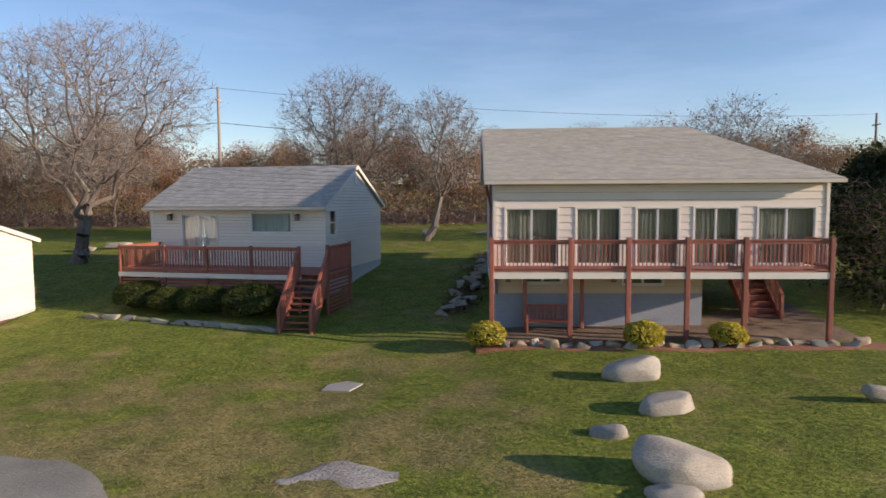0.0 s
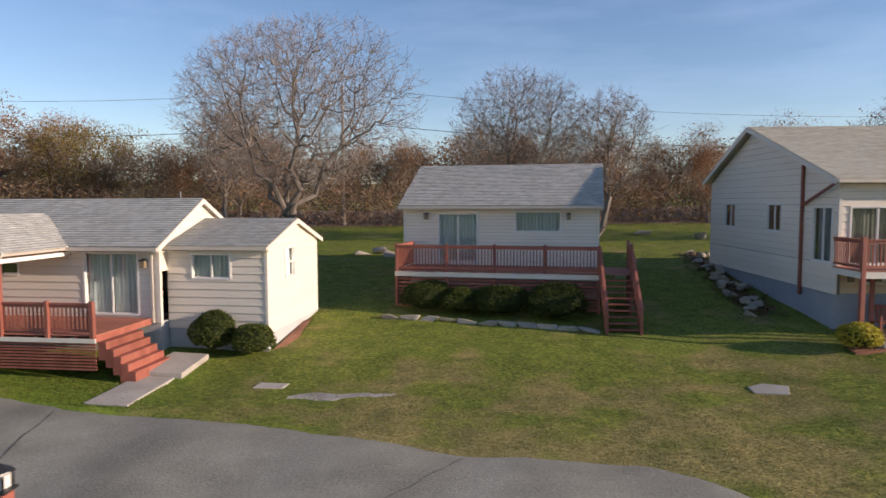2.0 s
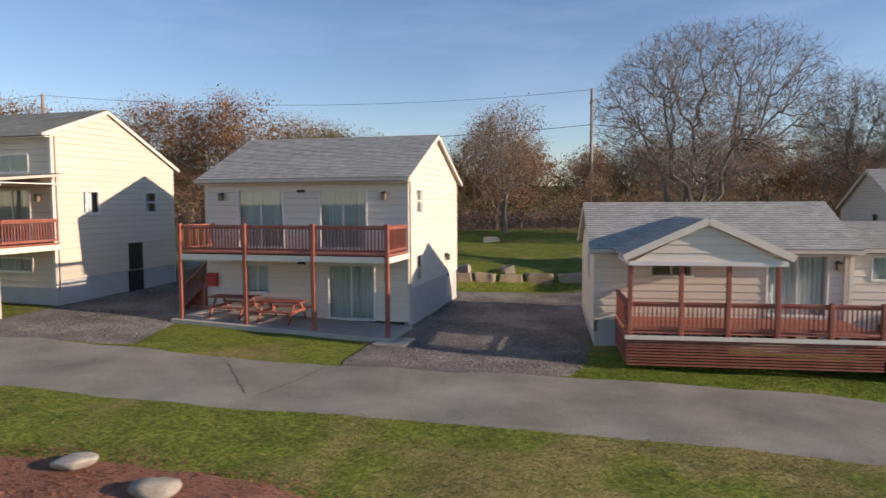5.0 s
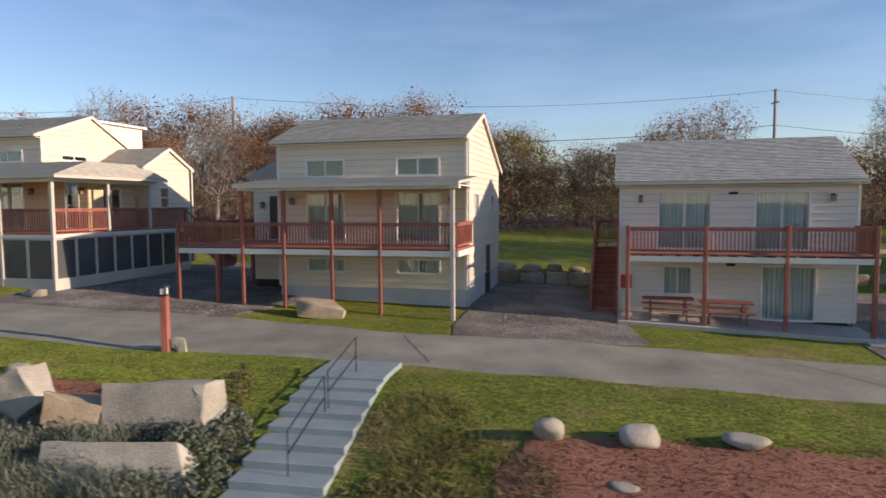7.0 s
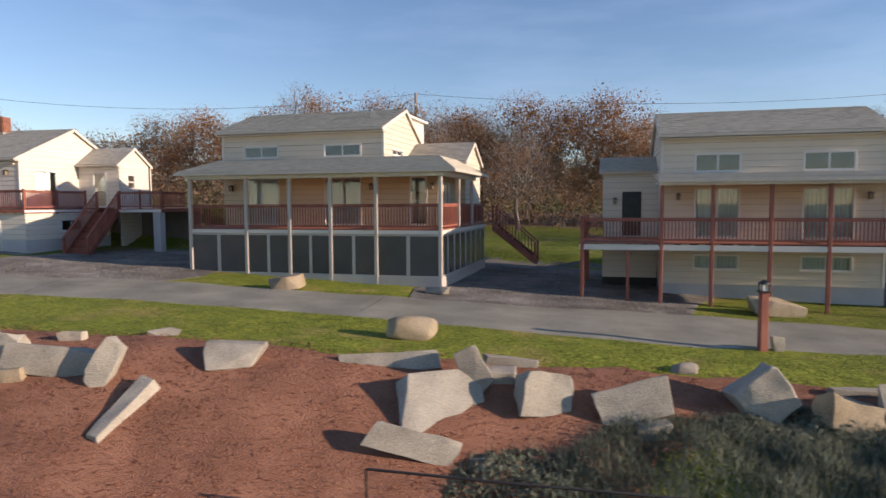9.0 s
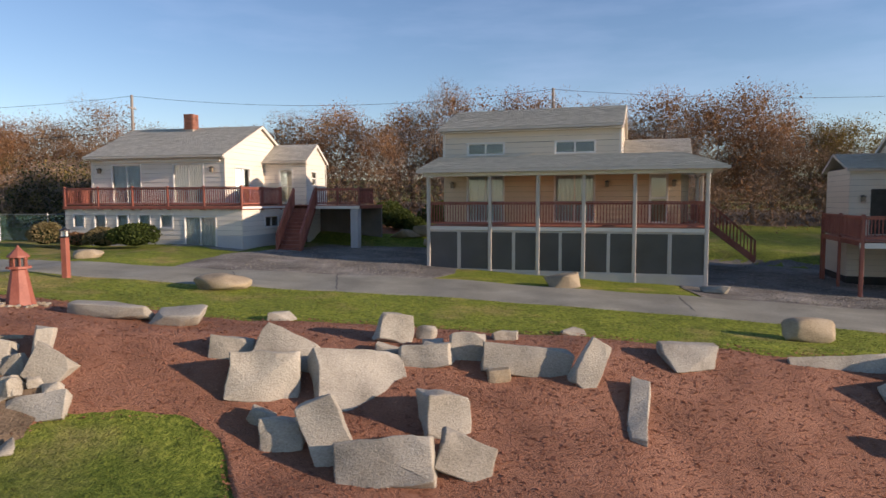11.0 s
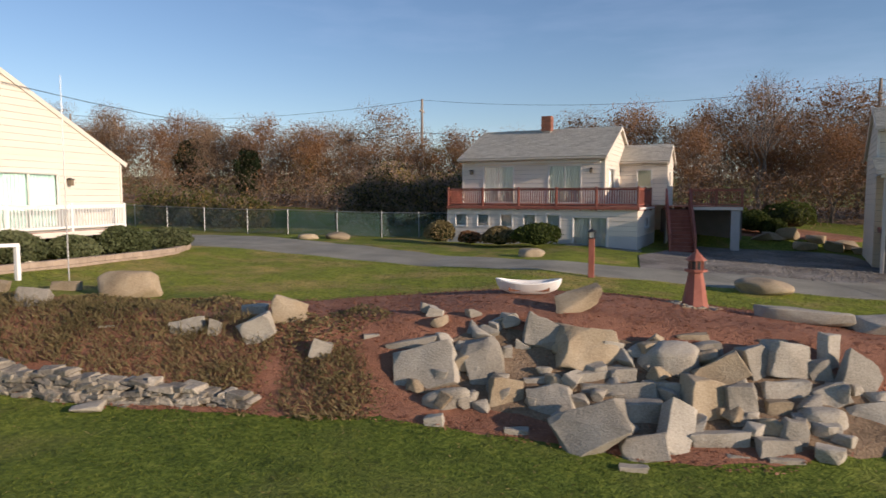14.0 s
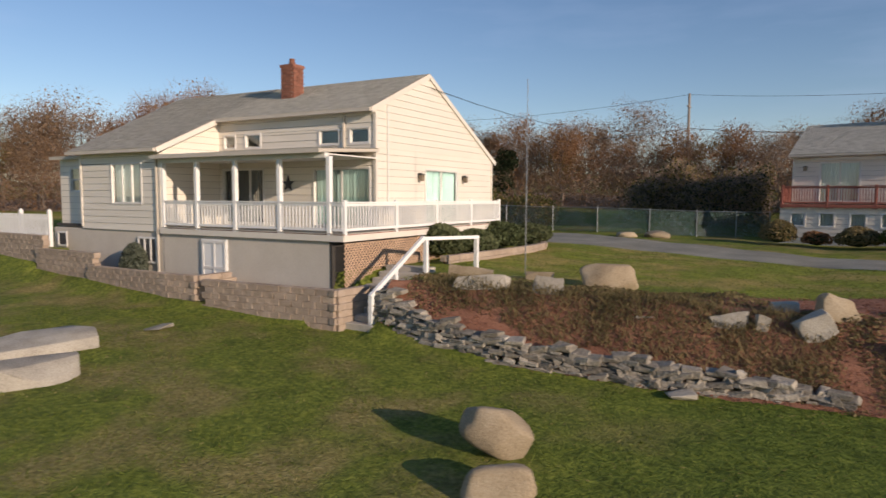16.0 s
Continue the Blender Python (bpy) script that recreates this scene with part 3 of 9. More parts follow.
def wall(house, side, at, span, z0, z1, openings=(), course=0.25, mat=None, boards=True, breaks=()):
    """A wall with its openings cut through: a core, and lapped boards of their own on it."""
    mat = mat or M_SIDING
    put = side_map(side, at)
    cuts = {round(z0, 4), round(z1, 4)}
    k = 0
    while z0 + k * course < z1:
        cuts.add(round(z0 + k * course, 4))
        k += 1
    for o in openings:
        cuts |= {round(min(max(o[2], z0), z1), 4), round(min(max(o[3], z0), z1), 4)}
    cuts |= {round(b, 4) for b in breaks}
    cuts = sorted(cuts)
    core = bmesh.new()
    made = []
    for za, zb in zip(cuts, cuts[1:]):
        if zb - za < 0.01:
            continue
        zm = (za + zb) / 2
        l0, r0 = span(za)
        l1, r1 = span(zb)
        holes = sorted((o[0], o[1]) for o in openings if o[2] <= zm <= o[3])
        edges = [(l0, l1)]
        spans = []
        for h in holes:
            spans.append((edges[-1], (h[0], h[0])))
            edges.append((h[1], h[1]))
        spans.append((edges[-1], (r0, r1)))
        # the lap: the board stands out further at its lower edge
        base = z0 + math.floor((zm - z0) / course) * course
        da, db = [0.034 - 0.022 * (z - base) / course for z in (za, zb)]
        # a slot above each board shows the dark core as a painted shadow line
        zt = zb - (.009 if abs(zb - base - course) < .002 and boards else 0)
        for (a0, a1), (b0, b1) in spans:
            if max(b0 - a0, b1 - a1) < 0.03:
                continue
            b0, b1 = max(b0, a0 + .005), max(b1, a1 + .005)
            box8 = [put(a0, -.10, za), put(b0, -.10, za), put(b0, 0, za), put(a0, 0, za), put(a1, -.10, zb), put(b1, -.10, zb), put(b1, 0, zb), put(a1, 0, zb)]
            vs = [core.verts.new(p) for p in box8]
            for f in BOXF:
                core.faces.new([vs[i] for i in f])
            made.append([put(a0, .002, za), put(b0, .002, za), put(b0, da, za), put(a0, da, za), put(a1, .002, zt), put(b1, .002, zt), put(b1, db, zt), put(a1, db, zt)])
    w = part("wall", core, M_RECESS_SHADE if boards else mat, house)
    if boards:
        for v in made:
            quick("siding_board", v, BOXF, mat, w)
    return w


def opening_frame(bm, put, a, b, z0, z1, t=0.07, d0=-.06, d1=0.05):
    for s0, s1, y0, y1 in ((a - t * .3, a + t, z0, z1), (b - t, b + t * .3, z0, z1), (a + t, b - t, z1 - t, z1 + t * .3), (a + t, b - t, z0 - t * .3, z0 + t)):
        vs = [bm.verts.new(p) for p in (put(s0, d0, y0), put(s1, d0, y0), put(s1, d1, y0), put(s0, d1, y0), put(s0, d0, y1), put(s1, d0, y1), put(s1, d1, y1), put(s0, d1, y1))]
        for f in BOXF:
            bm.faces.new([vs[i] for i in f])


def slab(bm, put, a, b, d0, d1, z0, z1):
    vs = [bm.verts.new(p) for p in (put(a, d0, z0), put(b, d0, z0), put(b, d1, z0), put(a, d1, z0), put(a, d0, z1), put(b, d0, z1), put(b, d1, z1), put(a, d1, z1))]
    for f in BOXF:
        bm.faces.new([vs[i] for i in f])


def window(house, side, at, a, b, z0, z1, panes=2, curtain=0.0, name="window", hung=False, trim=True, label="", cmat=None):
    """A framed window or sliding door: frame, panes, meeting stiles and what hangs behind."""
    put = side_map(side, at)
    bm = bmesh.new()
    opening_frame(bm, put, a, b, z0, z1, 0.045 if trim else 0.035)
    win = part(name, bm, M_TRIM, house, label)
    w = (b - a - .08) / panes if not hung else (b - a - .08)
    for k in range(panes):
        if hung:
            s0, s1 = a + .04, b - .04
            h = (z1 - z0 - .08) / panes
            q0, q1 = z0 + .04 + k * h, z0 + .04 + (k + 1) * h
        else:
            s0, s1 = a + .04 + k * w, a + .04 + (k + 1) * w
            q0, q1 = z0 + .04, z1 - .04
        dd = -.03 + .022 * (k % 2)
        bm = bmesh.new()
        opening_frame(bm, put, s0, s1, q0, q1, 0.036, dd - .02, dd + .018)
        part("sash", bm, M_TRIM, win)
        bm = bmesh.new()
        slab(bm, put, s0 + .03, s1 - .03, dd - .006, dd + .002, q0 + .03, q1 - .03)
        bmesh.ops.recalc_face_normals(bm, faces=bm.faces[:])
        pane = part("pane", bm, M_GLASS, win, "clear glass pane")
        pane.visible_shadow = False
    if curtain > 0:
        bm = bmesh.new()
        n = max(8, int((b - a) * curtain * 22))
        rows = []
        for i in range(n + 1):
            s = a + .03 + (b - a - .06) * i / n * min(curtain, 1)
            d = -.15 + .011 * math.sin(i * 1.9) + .008 * math.sin(i * .7)
            rows.append((bm.verts.new(put(s, d, z0 + .03)), bm.verts.new(put(s, d, z1 - .03))))
        for p, q in zip(rows, rows[1:]):
            bm.faces.new((p[0], q[0], q[1], p[1]))
        part("curtain", bm, cmat or M_CURTAIN, win, "pale hanging curtain, dark grey where it stands for a dim room")
    return win


def hole(a, b, z0, z1):
    return (a + .01, b - .01, z0 + .01, z1 - .01)


def roof_slope(house, corners, mat, name="roof", thick=0.10, trim=True, shingle=True, seed=0):
    """One slope: corners eave-left, eave-right, ridge-right, ridge-left; a slab with courses of shingles on it."""
    c = [Vector(p) for p in corners]
    nrm = (c[1] - c[0]).cross(c[3] - c[0]).normalized()
    if nrm.z < 0:
        nrm = -nrm
    bm = bmesh.new()
    prism(bm, [tuple(p - nrm * thick) for p in c], nrm * thick)
    bmesh.ops.recalc_face_normals(bm, faces=bm.faces[:])
    roof = part(name, bm, M_EAVE if trim else mat, house, "beige-edged roof deck" if trim else "")
    if shingle:
        rng = random.Random(seed + int(c[0].x * 10))
        up = ((c[3] + c[2]) - (c[0] + c[1])).length / 2
        rows = max(2, round(up / 0.15))
        verts, faces = [], []
        for r in range(rows):
            t0, t1 = r / rows, min(1, (r + 1.25) / rows)
            a0, b0 = c[0].lerp(c[3], t0), c[1].lerp(c[2], t0)
            a1, b1 = c[0].lerp(c[3], t1), c[1].lerp(c[2], t1)
            length = (b0 - a0).length
            x = -rng.random() * .3
            while x < length:
                w = rng.choice((.22, .30, .30, .36, .45))
                f0, f1 = max(0, x / length), min(1, (x + w - .006) / length)
                x += w
                if f1 - f0 < .002:
                    continue
                h0, h1 = .026 + rng.random() * .010, .003
                p = [a0.lerp(b0, f0), a0.lerp(b0, f1), a1.lerp(b1, f1), a1.lerp(b1, f0)]
                i = len(verts)
                lo = .02
                verts += [tuple(p[0] + nrm * h0), tuple(p[1] + nrm * h0), tuple(p[2] + nrm * h1), tuple(p[3] + nrm * h1), tuple(p[0] - nrm * lo), tuple(p[1] - nrm * lo)]
                faces += [(i, i + 1, i + 2, i + 3), (i + 4, i + 5, i + 1, i)]
        quick("shingles", verts, faces, mat, roof, "weathered grey asphalt shingles", "stuff")
    return roof


def gable_roof(house, u0, u1, vf, zf, vr, zr, vb, zb, mat=None, over=0.28, seed=0, back=True):
    """Front and back slopes with rake boards and a gutter along the front eave."""
    mat = mat or M_SHINGLE
    roof_slope(house, [(u0 - over, vf, zf), (u1 + over, vf, zf), (u1 + over, vr, zr), (u0 - over, vr, zr)], mat, seed=seed)
    if back:
        roof_slope(house, [(u1 + over, vb, zb), (u0 - over, vb, zb), (u0 - over, vr, zr), (u1 + over, vr, zr)], mat, seed=seed + 1)
    for u in (u0 - over, u1 + over):
        bm = bmesh.new()
        for p, q in (((u, vf, zf - .10), (u, vr, zr - .10)), ((u, vr, zr - .10), (u, vb, zb - .10))):
            beam(bm, p, q, .035, .13)
        part("rake_board", bm, M_BOARD, house)
    bm = bmesh.new()
    box(bm, u0 - over, u1 + over, vf - .11, vf - .005, zf - .13, zf - .02)
    part("gutter", bm, M_EAVE, house, "beige eaves gutter")
    bm = bmesh.new()
    box(bm, u0 - over + .02, u1 + over - .02, vf + .01, vf + .40, zf - .19, zf - .16)
    part("soffit", bm, M_BOARD, house)


def corner_board(house, u, v, z0, z1, w=.09):
    bm = bmesh.new()
    box(bm, u - w / 2, u + w / 2, v - w / 2, v + w / 2, z0, z1)
    part("corner_board", bm, M_BOARD, house)


def foundation(house, u0, u1, v0, v1, z0, z1, mat=None):
    for a in ((u0, u1, v0 + .02, v0 + .2), (u0, u1, v1 - .2, v1 - .02), (u0 + .02, u0 + .2, v0 + .2, v1 - .2), (u1 - .2, u1 - .02, v0 + .2, v1 - .2)):
        bm = bmesh.new()
        box(bm, a[0], a[1], a[2], a[3], z0, z1)
        part("foundation", bm, mat or M_FOUND, house, "grey painted concrete foundation")


def wall_lamp(house, side, at, s, z):
    put = side_map(side, at)
    bm = bmesh.new()
    slab(bm, put, s - .06, s + .06, .03, .06, z - .02, z + .16)
    slab(bm, put, s - .10, s + .10, .08, .26, z + .10, z + .14)
    slab(bm, put, s - .03, s + .03, .05, .18, z + .14, z + .18)
    lamp = part("wall_lamp", bm, M_METAL, house, "black lantern wall lamp")
    bm = bmesh.new()
    slab(bm, put, s - .075, s + .075, .09, .24, z - .12, z + .10)
    part("lamp_glass", bm, M_LAMP, lamp, "dim bronze lamp glass")


def downspout(house, side, at, s, z0, z1):
    put = side_map(side, at)
    bm = bmesh.new()
    slab(bm, put, s - .035, s + .035, .035, .10, z0, z1)
    part("downspout", bm, M_EAVE, house)


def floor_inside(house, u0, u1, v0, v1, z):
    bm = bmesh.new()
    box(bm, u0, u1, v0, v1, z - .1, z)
    part("floor", bm, M_PAINTED_SHADE, house, "interior floor in a near-black shade colour")


def dark_backing(house, u0, u1, v, z0, z1):
    """A near-black sheet added behind the front rooms, so that their windows look dark."""
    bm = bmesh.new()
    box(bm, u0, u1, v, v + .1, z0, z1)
    part("inner_wall", bm, M_PAINTED_SHADE, house, "near-black backing that stands in for room shade")


def rail_run(deck, p, q, z_deck, z_top, posts=(), mat=None, gap=0.125, post_z=None, skip_end=False, thick=.036):
    """A railing from p to q (u, v): top and bottom rail, separate balusters, and posts at the given fractions."""
    mat = mat or M_RED
    p, q = Vector(p), Vector(q)
    length = (q - p).length
    d = (q - p).normalized()
    zb = BASE[deck.name]
    for z, w, h in ((z_top - .02, .12, .045), (z_top - .09, .05, .08), (z_deck + .11, .05, .08)):
        bm = bmesh.new()
        beam(bm, (p.x, p.y, z), (q.x, q.y, z), w, h)
        part("top_rail" if z > z_top - .05 else "rail", bm, mat, deck)
    n = max(1, round(length / gap))
    bm = bmesh.new()
    box(bm, -thick / 2, thick / 2, -thick / 2, thick / 2, z_deck + .15 - zb, z_top - .13 - zb)
    me = bpy.data.meshes.new("baluster")
    bm.to_mesh(me)
    bm.free()
    me.materials.append(mat)
    for i in range(n):
        f = p + d * length * (i + .5) / n
        shared("baluster", me, Matrix.Translation((f.x, f.y, 0)) @ Matrix.Rotation(math.atan2(d.y, d.x), 4, "Z"), deck)
    for f in posts:
        c = p + (q - p) * f
        post(deck, c.x, c.y, z_deck - .25 if post_z is None else post_z, z_top + .06, mat=mat)


def post(deck, u, v, z0, z1, w=.11, mat=None, name="post"):
    bm = bmesh.new()
    box(bm, u - w / 2, u + w / 2, v - w / 2, v + w / 2, z0, z1)
    soften(bm, .012)
    return part(name, bm, mat or M_RED, deck)


def deck_floor(deck, u0, u1, v0, v1, z, mat=None, across=True, width=.145):
    """Deck boards, each its own piece, on joists behind a fascia."""
    mat = mat or M_DECK
    zb = BASE[deck.name]
    if across:
        n = max(1, round((v1 - v0) / width))
        w = (v1 - v0) / n
        verts = [(u0, 0, z - .03), (u1, 0, z - .03), (u1, w - .008, z - .03), (u0, w - .008, z - .03), (u0, 0, z), (u1, 0, z), (u1, w - .008, z), (u0, w - .008, z)]
    else:
        n = max(1, round((u1 - u0) / width))
        w = (u1 - u0) / n
        verts = [(0, v0, z - .03), (w - .008, v0, z - .03), (w - .008, v1, z - .03), (0, v1, z - .03), (0, v0, z), (w - .008, v0, z), (w - .008, v1, z), (0, v1, z)]
    me = bpy.data.meshes.new("deck_board")
    me.from_pydata([(x, y, q - zb) for x, y, q in verts], [], BOXF)
    me.materials.append(mat)
    for i in range(n):
        shared("deck_board", me, Matrix.Translation((0, v0 + i * w, 0) if across else (u0 + i * w, 0, 0)), deck)
    bm = bmesh.new()
    k = max(2, round((u1 - u0) / .6))
    for i in range(k + 1):
        u = u0 + .02 + (u1 - u0 - .08) * i / k
        box(bm, u, u + .04, v0 + .03, v1 - .01, z - .2, z - .032)
    part("joists", bm, M_RED, deck)


def fascia(deck, p, q, z0, z1, mat=None, t=.04):
    bm = bmesh.new()
    beam(bm, (p[0], p[1], (z0 + z1) / 2), (q[0], q[1], (z0 + z1) / 2), t, z1 - z0)
    part("fascia", bm, mat or M_BOARD, deck, "cream fascia board")


def skirt(deck, p, q, z0, z1, n):
    """Horizontal red slats that close the space under a deck."""
    for i in range(n):
        z = z0 + (z1 - z0) * (i + .5) / n
        bm = bmesh.new()
        beam(bm, (p[0], p[1], z), (q[0], q[1], z), .025, (z1 - z0) / n * .62)
        part("slat", bm, M_RED, deck)


def stairs(name, m, run_from, run_to, width, z_top, z_bot, steps, label, mat=None, rails=True, rail_h=.95, solid=False, tread_mat=None, railmat=None, closed=False):
    """A straight flight in a house's frame: from the point at the top to the point at the bottom, with treads, strings and railings."""
    mat = mat or M_RED
    st = thing(name, m @ Matrix.Translation((0, 0, z_bot)), label, "stairs")
    a, b = Vector((*run_from, 0)), Vector((*run_to, 0))
    d = (b - a).normalized()
    s = Vector((-d.y, d.x, 0))
    L = (b - a).length
    rise = (z_top - z_bot) / steps
    for i in range(steps):
        z = z_top - rise * (i + 1)
        t0, t1 = L * i / steps, L * (i + 1) / steps + .03
        bm = bmesh.new()
        pts = [a + d * t0 - s * width / 2, a + d * t1 - s * width / 2, a + d * t1 + s * width / 2, a + d * t0 + s * width / 2]
        prism(bm, [(p.x, p.y, z - (.04 if not solid else rise + .3)) for p in pts], (0, 0, .04 if not solid else rise + .3))
        bmesh.ops.recalc_face_normals(bm, faces=bm.faces[:])
        part("tread", bm, tread_mat or mat, st)
        if closed:
            bm = bmesh.new()
            c = a + d * (t1 - .03)
            beam(bm, tuple(c - s * width / 2 + Vector((0, 0, z - rise / 2 - .02))), tuple(c + s * width / 2 + Vector((0, 0, z - rise / 2 - .02))), .02, rise)
            part("riser", bm, mat, st)
    for k in (-1, 1):
        e = s * (k * (width / 2 + .03))
        if not solid:
            bm = bmesh.new()
            beam(bm, tuple(a + e + Vector((0, 0, z_top - .16))), tuple(b + e + Vector((0, 0, z_bot - .02))), .05, .28)
            part("string", bm, mat, st)
        if rails:
            rm = railmat or mat
            n = max(2, int(L / .16))
            for i in range(n + 1):
                c = a + d * (L * i / n) + e
                zz = z_top + (z_bot - z_top) * i / n
                bm = bmesh.new()
                w = .05 if i in (0, n) else .018
                box(bm, c.x - w, c.x + w, c.y - w, c.y + w, zz - .12, zz + rail_h - (.0 if i in (0, n) else .06))
                part("post" if i in (0, n) else "baluster", bm, rm, st)
            bm = bmesh.new()
            beam(bm, tuple(a + e + Vector((0, 0, z_top + rail_h))), tuple(b + e + Vector((0, 0, z_bot + rail_h))), .10, .05)
            part("handrail", bm, rm, st)
    return st


def frame_at(o, ang):
    return Matrix.Translation((o[0], o[1], 0)) @ Matrix.Rotation(radians(ang), 4, "Z")


def house_thing(o, ang, z, label, name="cottage"):
    m = frame_at(o, ang)
    return thing(name, Matrix.Translation((0, 0, z)) @ m, label, "house"), m


def deck_thing(m, z, label, name="wooden_deck"):
    return thing(name, Matrix.Translation((0, 0, z)) @ m, label, "deck")


# ---- house A: long cottage with a sunroom above a patio ----
hA, mA = house_thing((1.75, 21.9), -2.7, 0.9, "white clapboard cottage with a long glazed sunroom on posts")
wa = [(.33, 2.13), (2.69, 4.22), (4.69, 6.14), (6.58, 8.07), (8.66, 10.57)]
wall(hA, "front", 0, flat(0, 10.92), 2.95, 5.80, [hole(a, b, 3.0, 4.95) for a, b in wa], mat=M_SIDING)
for a, b in wa:
    window(hA, "front", 0, a, b, 3.0, 4.95, 2, 1, "sliding_door", cmat=M_DIM_ROOM)
wall(hA, "left", 0, flat(0, 11.5), 2.0, 5.85, [hole(.35, 1.6, 3.0, 4.95), hole(3.99, 5.2, 3.9, 5.03), hole(8.4, 9.6, 3.9, 5.03)])
wall(hA, "left", 0, gable(0, 11.5, 5.85, 6.65, 8.12, 6.0), 5.85, 8.12)
window(hA, "left", 0, 3.99, 5.2, 3.9, 5.03)
window(hA, "left", 0, 8.4, 9.6, 3.9, 5.03)
window(hA, "left", 0, .35, 1.6, 3.0, 4.95, 2, 1, cmat=M_DIM_ROOM)
wall(hA, "right", 10.92, flat(0, 5.5), 2.95, 5.80)
wall(hA, "back", 11.5, flat(0, 8.5), 1.6, 6.0, boards=False)
wall(hA, "right", 8.5, flat(5.5, 11.5), 1.6, 6.0, boards=False)
wall(hA, "back", 5.5, flat(8.5, 10.92), 2.95, 5.8, boards=False)
wall(hA, "front", 0.15, flat(0, 6.98), 2.03, 2.78, [hole(.95, 2.3, 2.35, 2.7), hole(4.3, 5.7, 2.3, 2.7)], mat=M_SIDING_TAN)
window(hA, "front", 0.15, .95, 2.3, 2.35, 2.7)
window(hA, "front", 0.15, 4.3, 5.7, 2.3, 2.7)
foundation(hA, 0, 7.0, .17, 11.4, .5, 2.03, M_FOUND_BLUE)
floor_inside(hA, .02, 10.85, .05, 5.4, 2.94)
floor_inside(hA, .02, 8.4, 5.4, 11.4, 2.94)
dark_backing(hA, .15, 8.3, 2.6, 2.95, 6.4)
roof_slope(hA, [(-.35, -.4, 5.86), (11.25, -.4, 5.86), (8.4, 6.65, 8.3), (-.35, 6.65, 8.3)], M_SHINGLE_TAN, seed=3)
roof_slope(hA, [(11.25, 13, 6.0), (-.35, 11.8, 6.1), (-.35, 6.65, 8.3), (8.4, 6.65, 8.3)], M_SHINGLE_TAN, seed=4)
roof_slope(hA, [(11.25, -.4, 5.86), (11.25, 13, 6.0), (8.4, 6.66, 8.3), (8.4, 6.65, 8.3)], M_SHINGLE_TAN, seed=5)
bm = bmesh.new()
for p, q in (((-.36, -.4, 5.75), (-.36, 6.65, 8.19)), ((-.36, 6.65, 8.19), (-.36, 11.8, 5.99))):
    beam(bm, p, q, .035, .18)
part("rake_board", bm, M_BOARD, hA)
bm = bmesh.new()
box(bm, -.35, 11.25, -.52, -.41, 5.72, 5.84)
part("gutter", bm, M_EAVE, hA, "beige eaves gutter")
for u in (0, 10.92):
    corner_board(hA, u, 0, 2.95, 5.7, .11)
bm = bmesh.new()
slab(bm, side_map("left", 0), 2.25, 2.36, .035, .13, 1.7, 6.55)
beam(bm, (-.08, 2.25, 5.0), (-.30, -.35, 5.75), .08, .08)
part("downspout", bm, M_RED, hA, "brown downspout with a slanting arm")
for s in (.45, 4.0):
    wall_lamp(hA, "front", .15, s, 2.55)
dA = deck_thing(mA, 0.95, "red-stained raised deck with turned railing on tall posts")
deck_floor(dA, -.2, 10.3, -1.65, -.04, 2.98)
fascia(dA, (-.22, -1.69), (10.32, -1.69), 2.74, 2.94)
fascia(dA, (-.22, -1.69), (-.22, 0), 2.74, 2.94)
rail_run(dA, (-.16, -1.6), (10.24, -1.6), 2.98, 3.95)
rail_run(dA, (-.16, -1.55), (-.16, -.05), 2.98, 3.95)
rail_run(dA, (10.24, -1.55), (10.24, -.05), 2.98, 3.95)
for u in (-.16, 2.30, 4.09, 5.90, 7.66, 10.24):
    post(dA, u, -1.66, .75, 4.02, .14)
for u in (1.0, 2.9):
    post(dA, u, -.25, .9, 2.74, .12)
stairs("back_stairs", mA, (9.4, 3.2), (9.4, .9), 1.1, 2.9, .95, 10, "red-stained stairs down to the patio", closed=True)

# ---- house B: small cottage with a deck and stairs ----
hB, mB = house_thing((-4.95, 27.2), -13, 1.3, "small white clapboard cottage with grey shingle roof")
wall(hB, "front", 0, flat(-8.3, 0), 2.15, 4.93, [hole(-6.79, -5.02, 2.52, 4.67), hole(-3.45, -1.50, 3.84, 4.75)], course=.14)
window(hB, "front", 0, -6.79, -5.02, 2.52, 4.67, 2, 1, "sliding_door")
window(hB, "front", 0, -3.45, -1.50, 3.84, 4.75, 1, 1)
wall(hB, "right", 0, flat(0, 7.2), 2.15, 4.95, [hole(.40, 1.16, 3.7, 4.85)], course=.14)
wall(hB, "right", 0, gable(0, 7.2, 4.95, 3.55, 6.75, 4.95), 4.95, 6.75, course=.14)
window(hB, "right", 0, .40, 1.16, 3.7, 4.85, 2, hung=True)
wall(hB, "left", -8.3, flat(0, 7.2), 2.15, 4.95, [hole(2.2, 3.0, 3.7, 4.75)], course=.14)
wall(hB, "left", -8.3, gable(0, 7.2, 4.95, 3.55, 6.75, 4.95), 4.95, 6.75, course=.14)
window(hB, "left", -8.3, 2.2, 3.0, 3.7, 4.75, 2, hung=True)
wall(hB, "back", 7.2, flat(-8.3, 0), 1.5, 4.95, boards=False)
foundation(hB, -8.3, 0, 0, 7.2, .9, 2.15)
floor_inside(hB, -8.2, -.05, .05, 7.1, 2.45)
gable_roof(hB, -8.3, 0, -.35, 4.98, 3.55, 6.88, 7.5, 4.98, seed=7, over=.18)
for u in (-8.3, 0):
    corner_board(hB, u, 0, 2.15, 4.85)
for s in (-7.3, -1.2):
    wall_lamp(hB, "front", 0, s, 4.5)
bm = bmesh.new()
